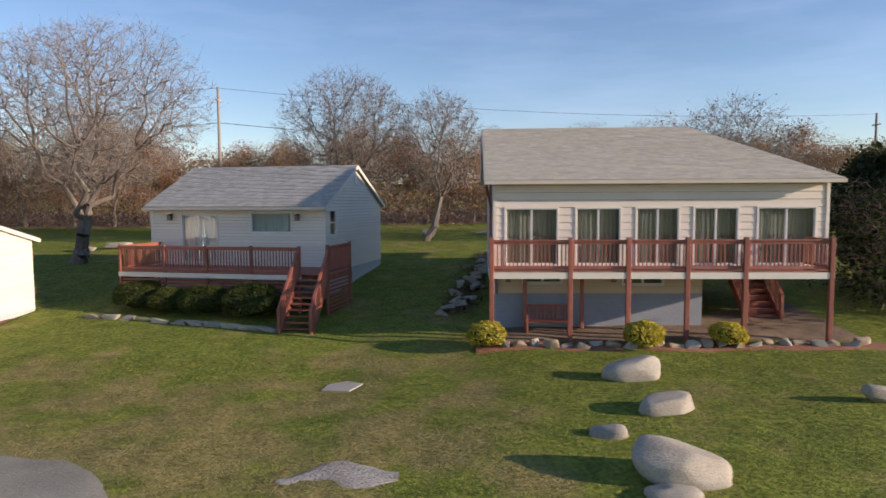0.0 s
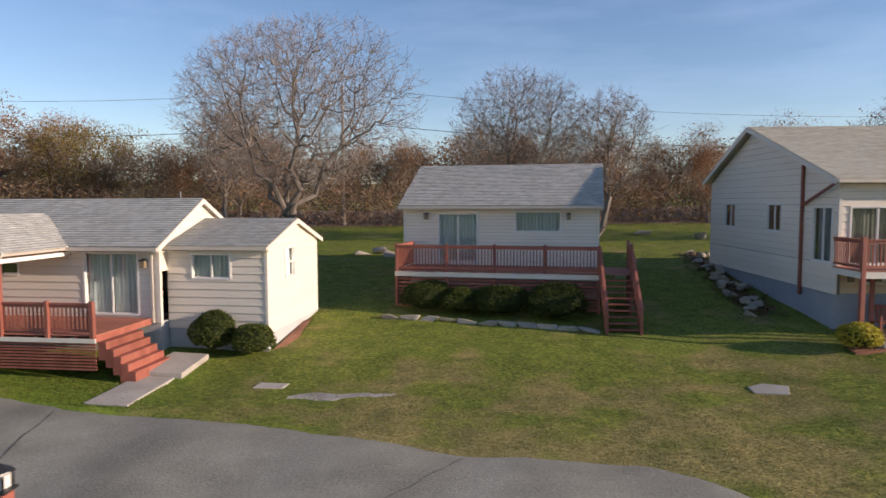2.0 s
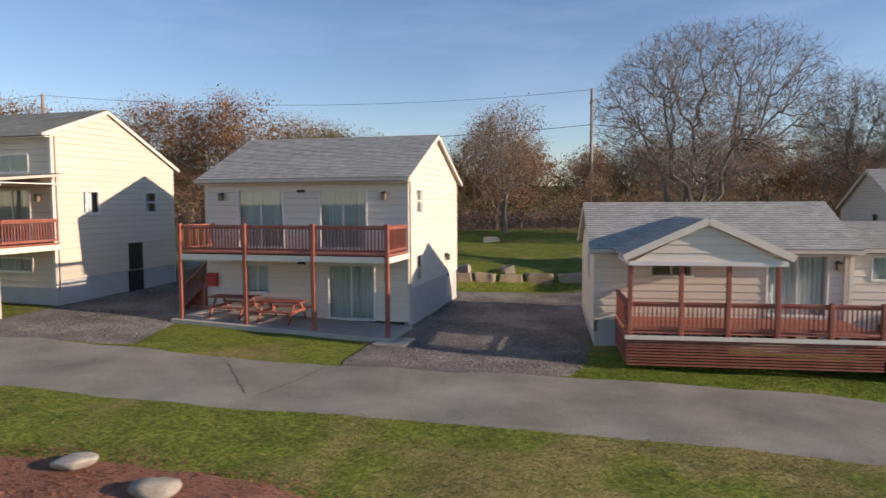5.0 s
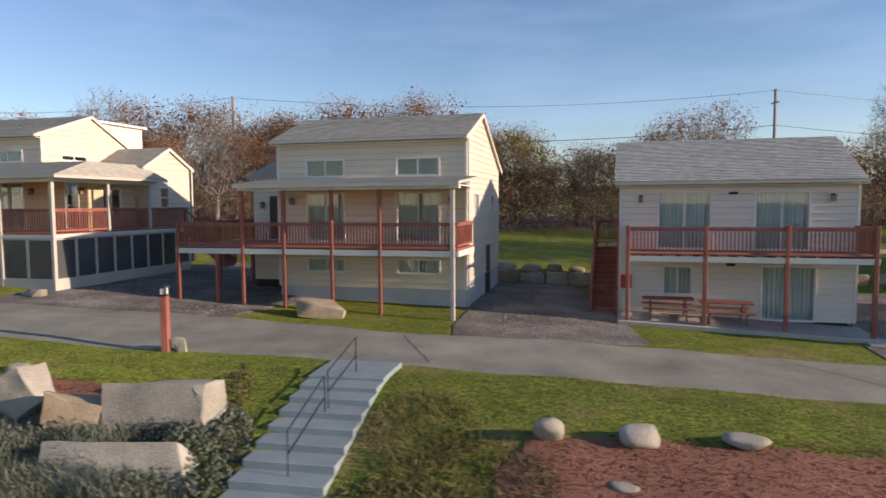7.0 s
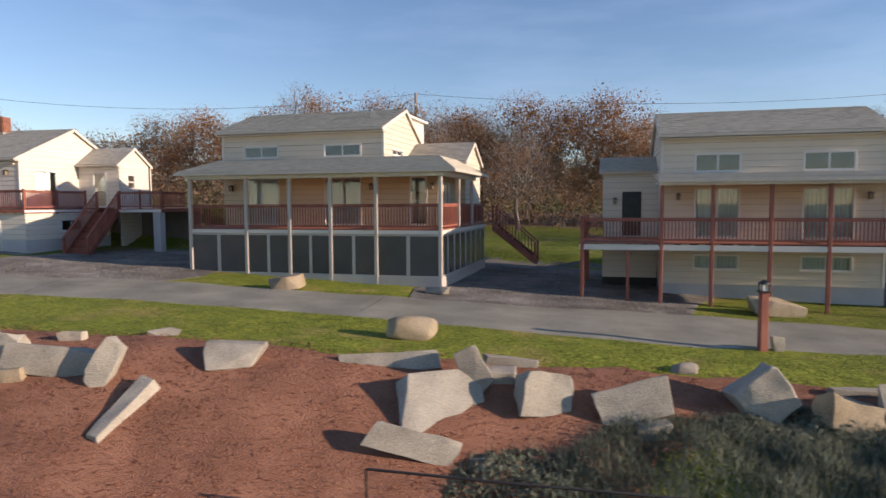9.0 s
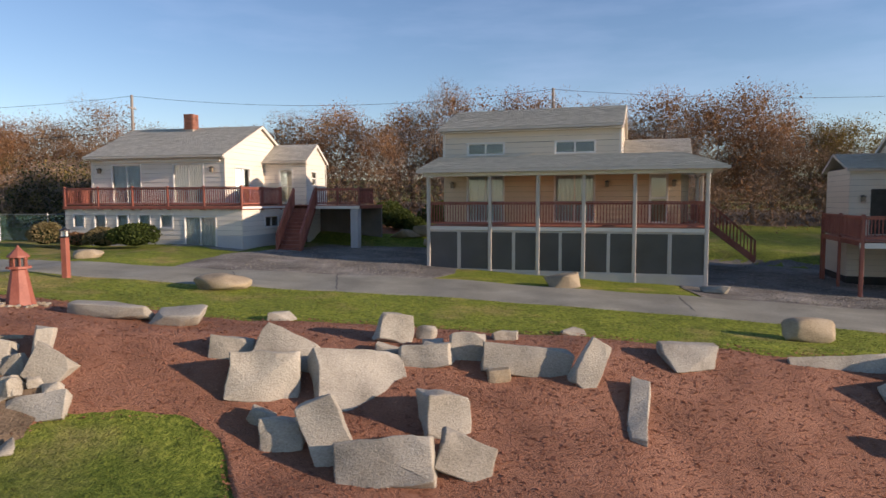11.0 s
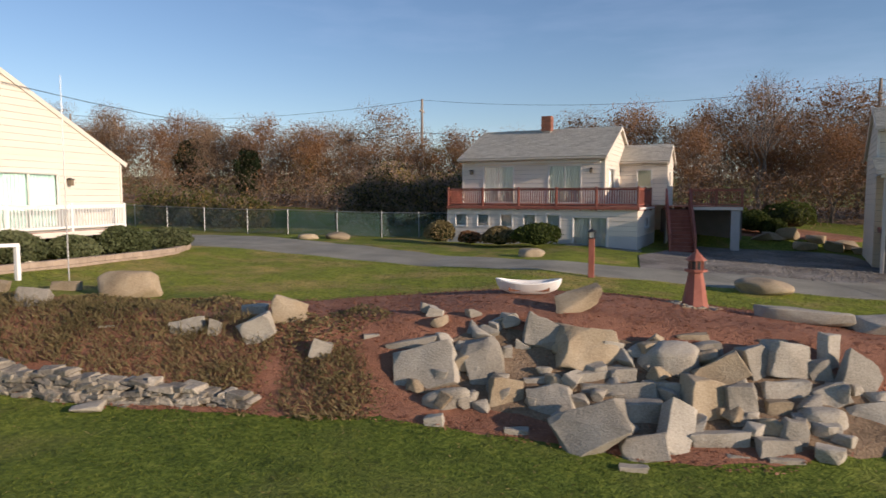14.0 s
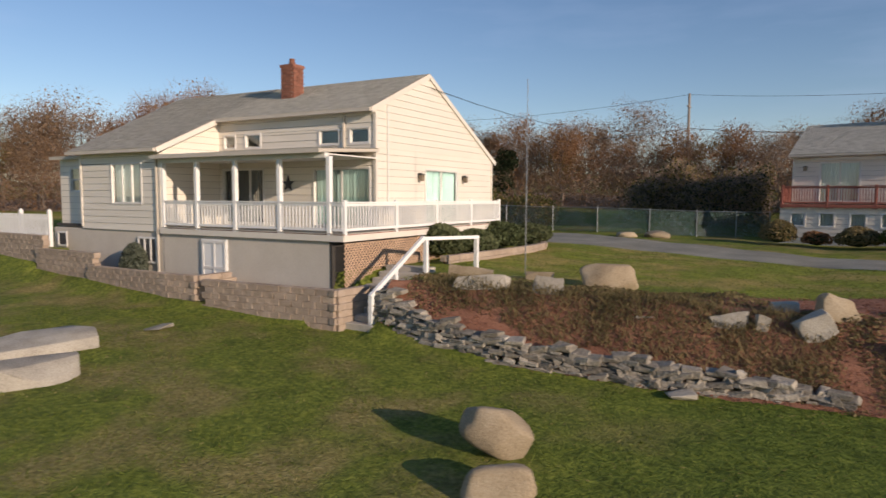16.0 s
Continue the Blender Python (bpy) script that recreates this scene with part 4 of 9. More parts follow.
slab(bm, side_map("right", 0), 3.4, 3.7, .03, .06, 6.0, 6.35)
part("gable_vent", bm, M_TRIM, hB)
dB = deck_thing(mB, 0.9, "red-stained wooden deck with railing and slatted skirt")
deck_floor(dB, -7.95, 1.2, -2.6, -.04, 2.42)
fascia(dB, (-7.97, -2.64), (0.1, -2.64), 2.18, 2.37)
skirt(dB, (-7.93, -2.58), (.1, -2.58), .95, 2.15, 8)
skirt(dB, (1.2, -2.5), (1.2, -.1), .8, 2.3, 10)
skirt(dB, (-7.93, -2.5), (-7.93, -.1), 1.0, 2.15, 8)
rail_run(dB, (-7.9, -2.6), (.02, -2.6), 2.42, 3.43, (0, .26, .5, .745, 1), post_z=.9)
rail_run(dB, (-7.9, -2.55), (-7.9, -.05), 2.42, 3.43)
rail_run(dB, (1.18, -2.6), (1.18, -.3), 2.42, 3.5, (0, 1), post_z=.9)
stairs("deck_stairs", mB, (.62, -2.65), (.85, -4.75), 1.1, 2.42, .52, 10, "red-stained wooden deck stairs with railings")

# ---- house C: low cottage with a gabled porch ----
hC, mC = house_thing((-16.92, 20.7), -7.5, 0.5, "low white clapboard cottage with a gabled entrance porch")
wall(hC, "front", 0, flat(-3.3, 0), 1.15, 3.78, [hole(-2.49, -1.17, 2.73, 3.56)])
window(hC, "front", 0, -2.49, -1.17, 2.73, 3.56, 2, 1)
wall(hC, "right", 0, flat(0, 4.9), 1.0, 3.78, [hole(1.5, 2.4, 2.58, 3.65)])
wall(hC, "right", 0, gable(0, 4.9, 3.78, 2.5, 4.5, 3.78), 3.78, 4.5)
window(hC, "right", 0, 1.5, 2.4, 2.58, 3.65, 2, 1, hung=True)
wall(hC, "back", 4.9, flat(-11.2, 0), .9, 3.78, boards=False)
wall(hC, "front", -.5, flat(-11.2, -3.3), 1.4, 3.75, [hole(-5.83, -3.97, 1.62, 3.62), hole(-9.42, -8.08, 2.85, 3.3)])
window(hC, "front", -.5, -5.83, -3.97, 1.62, 3.62, 2, 1, "sliding_door")
window(hC, "front", -.5, -9.42, -8.08, 2.85, 3.3, 2)
wall(hC, "right", -3.3, flat(-.5, 5.0), 3.0, 3.8, boards=False)
wall(hC, "right", -3.3, gable(-.5, 5.0, 3.8, 2.1, 5.2, 3.8), 3.8, 5.2)
wall(hC, "left", -11.2, flat(-.5, 5.0), 1.0, 3.8, [hole(1.2, 2.0, 2.6, 3.5)])
wall(hC, "left", -11.2, gable(-.5, 5.0, 3.8, 2.1, 5.2, 3.8), 3.8, 5.2)
window(hC, "left", -11.2, 1.2, 2.0, 2.6, 3.5, 2, hung=True)
foundation(hC, -3.3, 0, 0, 4.9, .2, 1.15)
foundation(hC, -11.2, -3.3, -.5, 4.9, .2, 1.4)
floor_inside(hC, -11.1, -.05, .05, 4.8, 1.6)
gable_roof(hC, -11.2, -3.3, -.85, 3.80, 2.1, 5.30, 5.3, 3.75, seed=11, over=.2)
gable_roof(hC, -3.1, 0, -.22, 3.80, 2.5, 4.60, 5.2, 3.78, seed=13, over=.15)
corner_board(hC, 0, 0, 1.15, 3.7)
corner_board(hC, -3.3, -.5, 1.4, 3.7, .12)
downspout(hC, "front", -.5, -3.5, 1.4, 3.7)
wall_lamp(hC, "front", -.5, -3.72, 3.25)
# the porch roof: a gable that faces the lane
for k, (ue, um) in enumerate(((-10.62, -8.35), (-6.08, -8.35))):
    roof_slope(hC, [(ue, -3.45, 3.78), (ue, .6, 3.78), (um, .9, 4.82), (um, -3.45, 4.82)] if k else [(ue, .6, 3.78), (ue, -3.45, 3.78), (um, -3.45, 4.82), (um, .9, 4.82)], M_SHINGLE, seed=15 + k, name="porch_roof")
wall(hC, "front", -3.32, gable(-10.4, -6.3, 3.62, -8.35, 4.68, 3.62), 3.60, 4.68, course=.25)
bm = bmesh.new()
beam(bm, (-10.65, -3.48, 3.72), (-8.35, -3.48, 4.77), .04, .2)
beam(bm, (-6.05, -3.48, 3.72), (-8.35, -3.48, 4.77), .04, .2)
part("rake_board", bm, M_BOARD, hC)
bm = bmesh.new()
box(bm, -10.5, -6.2, -3.42, -3.2, 3.5, 3.62)
box(bm, -10.5, -10.38, -3.2, -.6, 3.5, 3.62)
box(bm, -6.3, -6.2, -3.2, -.6, 3.5, 3.62)
part("porch_beam", bm, M_TRIM, hC)
bm = bmesh.new()
tube(bm, [(-4.6, 3.2, 4.6), (-4.6, 3.2, 5.55)], [.06, .06], 8)
part("vent_pipe", bm, M_METAL, hC)
dC = deck_thing(mC, 0.4, "red-stained low deck with railing and dark slatted skirt")
deck_floor(dC, -10.55, -3.55, -3.25, -.54, 1.55)
fascia(dC, (-10.57, -3.29), (-3.53, -3.29), 1.34, 1.46)
skirt(dC, (-10.5, -3.22), (-3.58, -3.22), .55, 1.33, 9)
skirt(dC, (-10.5, -3.2), (-10.5, -.5), .6, 1.33, 9)
rail_run(dC, (-10.48, -3.2), (-3.62, -3.2), 1.55, 2.42)
rail_run(dC, (-10.48, -3.15), (-10.48, -.55), 1.55, 2.42)
for u, zt in ((-10.43, 3.5), (-9.01, 3.5), (-7.72, 3.5), (-6.40, 3.5), (-4.98, 2.48), (-3.64, 2.48)):
    post(dC, u, -3.24, 1.40, zt, .125)
stairs("deck_stairs", mC, (-3.55, -2.3), (-2.5, -2.3), 1.75, 1.55, .55, 5, "red-stained wide wooden deck steps", solid=True, rails=False)

# ---- house D: two storeys with a balcony ----
hD, mD = house_thing((-34.42, 23.43), -14.3, 1.0, "two-storey white clapboard cottage with a balcony")
wall(hD, "front", 0, flat(-8.25, 0), 1.0, 6.2, [hole(-6.86, -4.91, 3.62, 5.86), hole(-3.43, -1.55, 3.62, 5.84), hole(-6.65, -5.55, 1.86, 3.0), hole(-3.14, -1.28, .98, 3.06)], breaks=(2.2,))
window(hD, "front", 0, -6.86, -4.91, 3.62, 5.86, 2, 1, "sliding_door")
window(hD, "front", 0, -3.43, -1.55, 3.62, 5.84, 2, 1, "sliding_door")
window(hD, "front", 0, -6.65, -5.55, 1.86, 3.0, 2, 1)
window(hD, "front", 0, -3.14, -1.28, .98, 3.06, 2, 1, "sliding_door")
wall(hD, "right", 0, flat(0, 7.25), 2.2, 6.2, [hole(.93, 1.76, 4.9, 5.86), hole(.93, 1.76, 2.33, 3.40), hole(5.35, 6.25, 2.21, 3.3)])
wall(hD, "right", 0, gable(0, 7.25, 6.2, 3.62, 7.98, 6.2), 6.2, 7.95)
window(hD, "right", 0, .93, 1.76, 4.9, 5.86, 2, 1, hung=True)
window(hD, "right", 0, .93, 1.76, 2.33, 3.40, 2, 1, hung=True)
bm = bmesh.new()
slab(bm, side_map("right", 0), 5.35, 6.25, -.05, .04, 1.15, 3.3)
dr = part("side_door", bm, M_SIDING_CREAM, hD, "cream side door")
bm = bmesh.new()
slab(bm, side_map("right", 0), 5.45, 5.52, .04, .10, 2.1, 2.2)
part("door_knob", bm, M_METAL, dr)
wall_lamp(hD, "right", 0, 5.1, 2.95)
wall(hD, "left", -8.25, flat(0, 7.25), 1.4, 6.2, [hole(1.4, 2.1, 4.6, 5.7), hole(4.2, 5.0, 4.6, 5.6)])
wall(hD, "left", -8.25, gable(0, 7.25, 6.2, 3.62, 7.98, 6.2), 6.2, 7.95)
window(hD, "left", -8.25, 1.4, 2.1, 4.6, 5.7, 2, hung=True)
window(hD, "left", -8.25, 4.2, 5.0, 4.6, 5.6, 2, hung=True)
wall(hD, "back", 7.25, flat(-8.25, 0), 1.0, 6.2, boards=False)
for a in ((-8.25, 0, 7.05, 7.23), (-.2, -.02, .2, 7.05), (-8.23, -8.05, .2, 7.05)):
    bm = bmesh.new()
    box(bm, *a, .7, 2.2)
    part("foundation", bm, M_FOUND, hD, "grey painted concrete foundation")
bm = bmesh.new()
box(bm, -.02, .006, 0, 7.25, .8, 2.2)
part("foundation", bm, M_FOUND, hD, "grey painted concrete foundation")
for z in (1.0, 3.55):
    floor_inside(hD, -8.15, -.2, .05, 7.05, z)
gable_roof(hD, -8.25, 0, -.35, 6.24, 3.62, 8.10, 7.66, 6.24, seed=17, over=.2)
for u in (-8.25, 0):
    corner_board(hD, u, 0, 1.0, 6.1)
downspout(hD, "right", 0, .12, 1.0, 6.1)
corner_board(hD, 0, 7.25, 2.2, 6.1)
for s in (-7.5, -.85):
    wall_lamp(hD, "front", 0, s, 5.55)
bm = bmesh.new()
slab(bm, side_map("front", 0), -8.2, -7.8, .03, .2, 2.1, 2.62)
part("utility_box", bm, M_REDBOX, hD, "red metal box on the wall")
for s_, z_ in ((-4.17, 5.72), (-4.2, 3.02)):
    bm = bmesh.new()
    slab(bm, side_map("front", 0), s_ - .16, s_ + .16, .034, .06, z_, z_ + .10)
    part("wall_plaque", bm, M_METAL, hD, "small dark plaque on the wall")
dD = deck_thing(mD, .8, "red-stained upper balcony on tall wooden posts")
deck_floor(dD, -8.05, 0.02, -2.05, -.04, 3.60)
fascia(dD, (-8.07, -2.09), (.04, -2.09), 3.32, 3.52)
fascia(dD, (.04, -2.09), (.04, -.05), 3.32, 3.52)
rail_run(dD, (-7.97, -2.0), (-.05, -2.0), 3.60, 4.55)
rail_run(dD, (-.05, -1.95), (-.05, -.05), 3.60, 4.55)
rail_run(dD, (-7.97, -1.95), (-7.97, -.05), 3.60, 4.55)
for u in (-7.97, -5.34, -2.72, -.05):
    post(dD, u, -2.06, .72, 4.62, .14)
stairs("side_stairs", mD, (-8.85, 4.6), (-8.85, -.2), .95, 3.6, 1.05, 14, "red-stained outside stairs beside the wall", closed=True)
dD2 = deck_thing(mD, 1.0, "red-stained stair landing with railing", "stair_landing")
deck_floor(dD2, -9.4, -8.3, 4.65, 6.3, 3.6)
rail_run(dD2, (-9.36, 4.7), (-9.36, 6.25), 3.6, 4.6, (0, 1), post_z=1.1)
rail_run(dD2, (-9.36, 6.25), (-8.35, 6.25), 3.6, 4.6)

# ---- house E: tall cottage with a full-width porch ----
hE, mE = house_thing((-48.6, 25.5), -13.7, 1.2, "tall beige clapboard cottage with a saltbox roof and porch")
we = [(-6.77, -5.03), (-2.78, -.95)]
wall(hE, "front", 0, flat(-8.05, .12), 2.0, 8.1, [hole(a, b, 6.56, 7.32) for a, b in we] + [hole(a, b, 3.88, 5.93) for a, b in we] + [hole(a, b, 2.6, 3.22) for a, b in we], breaks=(6.4,), mat=M_SIDING_BEIGE)
for a, b in we:
    window(hE, "front", 0, a, b, 6.56, 7.32, 2, 0)
    window(hE, "front", 0, a, b, 3.88, 5.93, 2, 1, "sliding_door")
    window(hE, "front", 0, a, b, 2.6, 3.22, 2, 1)
wall(hE, "right", .12, flat(0, 7.3), 2.3, 7.0, [hole(1.45, 2.4, 4.9, 5.9), hole(5.2, 6.0, 4.9, 5.9), hole(4.0, 4.92, 2.31, 3.55)], mat=M_SIDING_BEIGE)
wall(hE, "right", .12, gable(0, 7.3, 8.1, 2.95, 9.25, 7.0), 7.0, 9.25, breaks=(8.1,), mat=M_SIDING_BEIGE)
window(hE, "right", .12, 1.45, 2.4, 4.9, 5.9, 2, .6)
window(hE, "right", .12, 5.2, 6.0, 4.9, 5.9, 2, .6, hung=True)
bm = bmesh.new()
slab(bm, side_map("right", .12), 4.0, 4.92, -.05, .03, 1.35, 3.55)
part("side_door", bm, M_METAL, hE, "dark side door")
wall(hE, "left", -8.05, flat(0, 7.3), 2.3, 7.0, mat=M_SIDING_BEIGE)
wall(hE, "left", -8.05, gable(0, 7.3, 8.1, 2.95, 9.25, 7.0), 7.0, 9.25, breaks=(8.1,), mat=M_SIDING_BEIGE)
wall(hE, "back", 7.3, flat(-8.05, .12), 1.3, 7.0, boards=False)
foundation(hE, -8.05, .12, 0, 7.3, .9, 2.3)
for z in (2.2, 3.85, 6.3):
    floor_inside(hE, -7.95, .05, .05, 7.2, z)
dark_backing(hE, -7.9, 0, 1.7, 3.9, 8.4)
gable_roof(hE, -8.05, .12, -.4, 8.1, 2.95, 9.36, 7.6, 7.05, M_SHINGLE_TAN, seed=19, over=.15)
for u in (-8.05, .12):
    corner_board(hE, u, 0, 2.0, 8.0, .11)
downspout(hE, "right", .12, .15, 1.3, 8.0)
for s in (-7.4, -.45):
    wall_lamp(hE, "front", 0, s, 5.55)
roof_slope(hE, [(-8.35, -2.95, 6.24), (.55, -2.95, 6.24), (.55, 0, 6.5), (-8.35, 0, 6.5)], M_SHINGLE_TAN, "porch_roof", seed=20)
bm = bmesh.new()
box(bm, -8.35, .55, -3.05, -2.96, 6.08, 6.22)
part("gutter", bm, M_EAVE, hE, "beige eaves gutter")
bm = bmesh.new()
box(bm, -8.3, .5, -2.8, -2.55, 5.98, 6.13)
box(bm, -8.3, .5, -2.55, -.03, 6.08, 6.12)
part("porch_ceiling", bm, M_TRIM, hE, "white porch beam and ceiling")
dE = deck_thing(mE, 1.2, "red-stained porch balcony on tall wooden posts")
deck_floor(dE, -11.2, .42, -2.65, -.04, 3.82)
deck_floor(dE, -11.2, -8.1, 0, 3.0, 3.82)
fascia(dE, (-11.22, -2.69), (.44, -2.69), 3.54, 3.75)
fascia(dE, (.44, -2.69), (.44, -.05), 3.54, 3.75)
rail_run(dE, (-11.14, -2.6), (.37, -2.6), 3.82, 4.76)
rail_run(dE, (.37, -2.55), (.37, -.05), 3.82, 4.76)
rail_run(dE, (-11.14, -2.55), (-11.14, 2.95), 3.82, 4.76, (.5, 1), post_z=1.5)
for u, zt in ((-11.12, 4.82), (-8.2, 6.05), (-6.42, 6.05), (-4.44, 6.05), (-2.53, 6.05)):
    post(dE, u, -2.66, 1.2, zt, .13)
post(dE, .22, -2.66, 1.1, 6.05, .15, M_POST)
for u in (-11.1, -9.0):
    post(dE, u, 2.8, 1.4, 3.7, .13)
post(dE, -9.4, -2.6, 1.4, 3.7, .12)
wall(hE, "front", 1.9, flat(-10.4, -8.06), 2.0, 6.75, [hole(-9.6, -8.75, 3.86, 5.85)], mat=M_SIDING_BEIGE)
wall(hE, "right", -8.06, flat(1.9, 2.0), 2.0, 2.1, boards=False)
wall(hE, "left", -10.4, flat(1.9, 5.5), 2.0, 6.75, mat=M_SIDING_BEIGE)
wall(hE, "back", 5.5, flat(-10.4, -8.06), 2.0, 6.75, boards=False)
bm = bmesh.new()
slab(bm, side_map("front", 1.9), -9.58, -8.77, -.06, .0, 3.86, 5.83)
part("porch_door", bm, M_METAL, hE, "dark glazed porch door")
wall_lamp(hE, "front", 1.9, -9.9, 5.4)
roof_slope(hE, [(-10.6, 1.6, 6.72), (-8.0, 1.6, 6.72), (-8.0, 4, 7.5), (-10.6, 4, 7.5)], M_SHINGLE_TAN, "annex_roof", seed=22)
roof_slope(hE, [(-8.0, 5.8, 6.72), (-10.6, 5.8, 6.72), (-10.6, 4, 7.5), (-8.0, 4, 7.5)], M_SHINGLE_TAN, "annex_roof", seed=23)
# annex base in near-black, standing in for the shade under the porch
foundation(hE, -10.4, -8.06, 1.9, 5.5, 1.0, 2.0, M_PAINTED_SHADE)

# ---- house F: cottage above a screened ground floor ----
hF, mF = house_thing((-68.2, 29.9), -14, 2.0, "tall beige cottage with a wrap-around porch over a screened ground floor")
wf = [(-7.1, -5.28), (-2.93, -1.08)]
wall(hF, "front", 0, flat(-8.25, 0), 7.35, 8.75, [hole(a, b, 7.53, 8.12) for a, b in wf], mat=M_SIDING_BEIGE)
for a, b in wf:
    window(hF, "front", 0, a, b, 7.53, 8.12, 2, 0)
wall(hF, "front", 0, flat(-8.25, 2.56), 2.3, 7.35, [hole(a, b, 4.38, 6.6) for a, b in wf] + [hole(1.27, 2.05, 4.38, 6.58)], mat=M_SIDING_TAN)
for a, b in wf:
    window(hF, "front", 0, a, b, 4.38, 6.6, 2, 1, "sliding_door")
window(hF, "front", 0, 1.27, 2.05, 4.38, 6.58, 2, 0, "porch_door", hung=True)
wall(hF, "right", 2.56, flat(0, 3.0), 2.3, 7.35, [hole(.8, 2.0, 4.9, 6.3)], mat=M_SIDING_TAN)
window(hF, "right", 2.56, .8, 2.0, 4.9, 6.3, 2)
wall(hF, "right", 0, flat(0, 7), 6.0, 7.6, [], boards=False)
wall(hF, "right", 0, gable(0, 7.0, 8.75, 3.0, 9.9, 7.6), 7.35, 9.9, [hole(1.1, 2.7, 7.63, 7.95)], breaks=(7.6, 8.75), mat=M_SIDING_BEIGE)
window(hF, "right", 0, 1.1, 2.7, 7.63, 7.95, 2)
wall(hF, "left", -8.25, flat(0, 7.0), 2.3, 7.6, mat=M_SIDING_BEIGE)
wall(hF, "left", -8.25, gable(0, 7.0, 8.75, 3.0, 9.9, 7.6), 7.6, 9.9, breaks=(8.75,), mat=M_SIDING_BEIGE)
wall(hF, "back", 7.0, flat(-8.25, 3.0), 2.3, 7.6, boards=False)
for z in (4.3, 7.3):
    floor_inside(hF, -8.15, 0, .05, 6.9, z)
dark_backing(hF, -8.1, -.2, 1.7, 4.35, 8.9)
gable_roof(hF, -8.25, 0, -.4, 8.8, 3.0, 10.02, 7.3, 7.7, M_SHINGLE_TAN, seed=25, over=.15)
bm = bmesh.new()
box(bm, -4.5, -.15, 3.6, 6.9, 8.2, 9.75)
part("rear_dormer", bm, M_SIDING, hF, "white rear dormer")
bm = bmesh.new()
box(bm, -4.7, .05, 3.4, 7.1, 9.75, 9.87)
part("dormer_roof", bm, M_TRIM, hF)
wall(hF, "right", 3.05, flat(3.2, 6.6), 2.3, 7.4, [hole(4.2, 4.9, 5.3, 6.4)], mat=M_SIDING_BEIGE)
wall(hF, "right", 3.05, gable(3.2, 6.6, 7.4, 4.9, 8.4, 7.4), 7.4, 8.4, mat=M_SIDING_BEIGE)
window(hF, "right", 3.05, 4.2, 4.9, 5.3, 6.4, 2, hung=True)
wall(hF, "front", 3.2, flat(2.56, 3.05), 4.3, 7.4, mat=M_SIDING_BEIGE)
gable_roof(hF, .2, 3.05, 2.95, 7.42, 4.9, 8.48, 6.85, 7.42, M_SHINGLE_TAN, seed=27, over=.15)
corner_board(hF, 0, 0, 7.5, 8.7, .1)
corner_board(hF, -8.25, 0, 7.4, 8.7, .1)
for s in (-7.8, -.55, 2.3):
    wall_lamp(hF, "front", 0, s, 6.1)
roof_slope(hF, [(-8.5, -3.3, 6.74), (4.1, -3.3, 6.74), (2.6, 0, 7.48), (-8.5, 0, 7.48)], M_SHINGLE_TAN, "porch_roof", seed=28)
roof_slope(hF, [(4.1, -3.3, 6.74), (4.1, 3.4, 6.74), (2.6, 3.4, 7.48), (2.6, 0, 7.48)], M_SHINGLE_TAN, "porch_roof", seed=29)
bm = bmesh.new()
box(bm, -8.5, 4.1, -3.42, -3.31, 6.6, 6.72)
box(bm, 4.105, 4.2, -3.42, 3.4, 6.6, 6.72)
part("gutter", bm, M_EAVE, hF, "beige eaves gutter")
bm = bmesh.new()
box(bm, -8.3, 3.6, -2.95, -2.7, 6.45, 6.6)
box(bm, 3.4, 3.6, -2.7, 3.2, 6.45, 6.6)
box(bm, -8.3, 4.0, -3.2, -.02, 6.6, 6.64)
box(bm, 2.6, 4.0, 0, 3.1, 6.6, 6.64)
part("porch_ceiling", bm, M_TRIM, hF, "white porch beam and ceiling")
dF = deck_thing(mF, 2.0, "wrap-around porch with red railing over dark screens")
deck_floor(dF, -8.15, 3.45, -2.85, -.04, 4.30)
deck_floor(dF, 2.6, 3.45, 0, 6.0, 4.30)
fascia(dF, (-8.17, -2.89), (3.49, -2.89), 4.10, 4.26)
fascia(dF, (3.49, -2.89), (3.49, 6.0), 4.10, 4.26)
rail_run(dF, (-8.05, -2.8), (3.4, -2.8), 4.30, 5.34)
rail_run(dF, (3.4, -2.75), (3.4, 6.0), 4.30, 5.34)
pf = (-8.1, -5.3, -3.22, -1.32, .71, 3.45)
for k, u in enumerate(pf):
    post(dF, u, -2.86, 1.7, 6.47, .15, M_POST)
for v in (.2, 2.9):
    post(dF, 3.45, v, 4.2, 6.47, .14, M_POST)


def screens(deck, pts, z0, z1, base_z):
    """A framed run of dark insect screens between posts, on a low sill."""
    for p, q in zip(pts, pts[1:]):
        p, q = Vector(p), Vector(q)
        for k in range(2):
            a, b = p.lerp(q, k / 2 + .015), p.lerp(q, k / 2 + .485)
            bm = bmesh.new()
            beam(bm, (a.x, a.y, (z0 + z1) / 2), (b.x, b.y, (z0 + z1) / 2), .012, z1 - z0)
            sc = part("screen", bm, M_SCREEN, deck, "dark screen panel")
            bm = bmesh.new()
            for c in (a, b):
                box(bm, c.x - .035, c.x + .035, c.y - .035, c.y + .035, z0, z1)
            beam(bm, (a.x, a.y, z1 - .03), (b.x, b.y, z1 - .03), .06, .06)
            beam(bm, (a.x, a.y, z0 + .03), (b.x, b.y, z0 + .03), .06, .06)
            part("screen_frame", bm, M_POST, sc)
    for p, q in zip(pts, pts[1:]):
        bm = bmesh.new()
        beam(bm, (p[0], p[1], (z0 + base_z) / 2), (q[0], q[1], (z0 + base_z) / 2), .16, z0 - base_z)
        part("sill", bm, M_POST, deck, "pale sill board")


screens(dF, [(u, -2.84) for u in pf], 2.35, 4.08, 1.9)
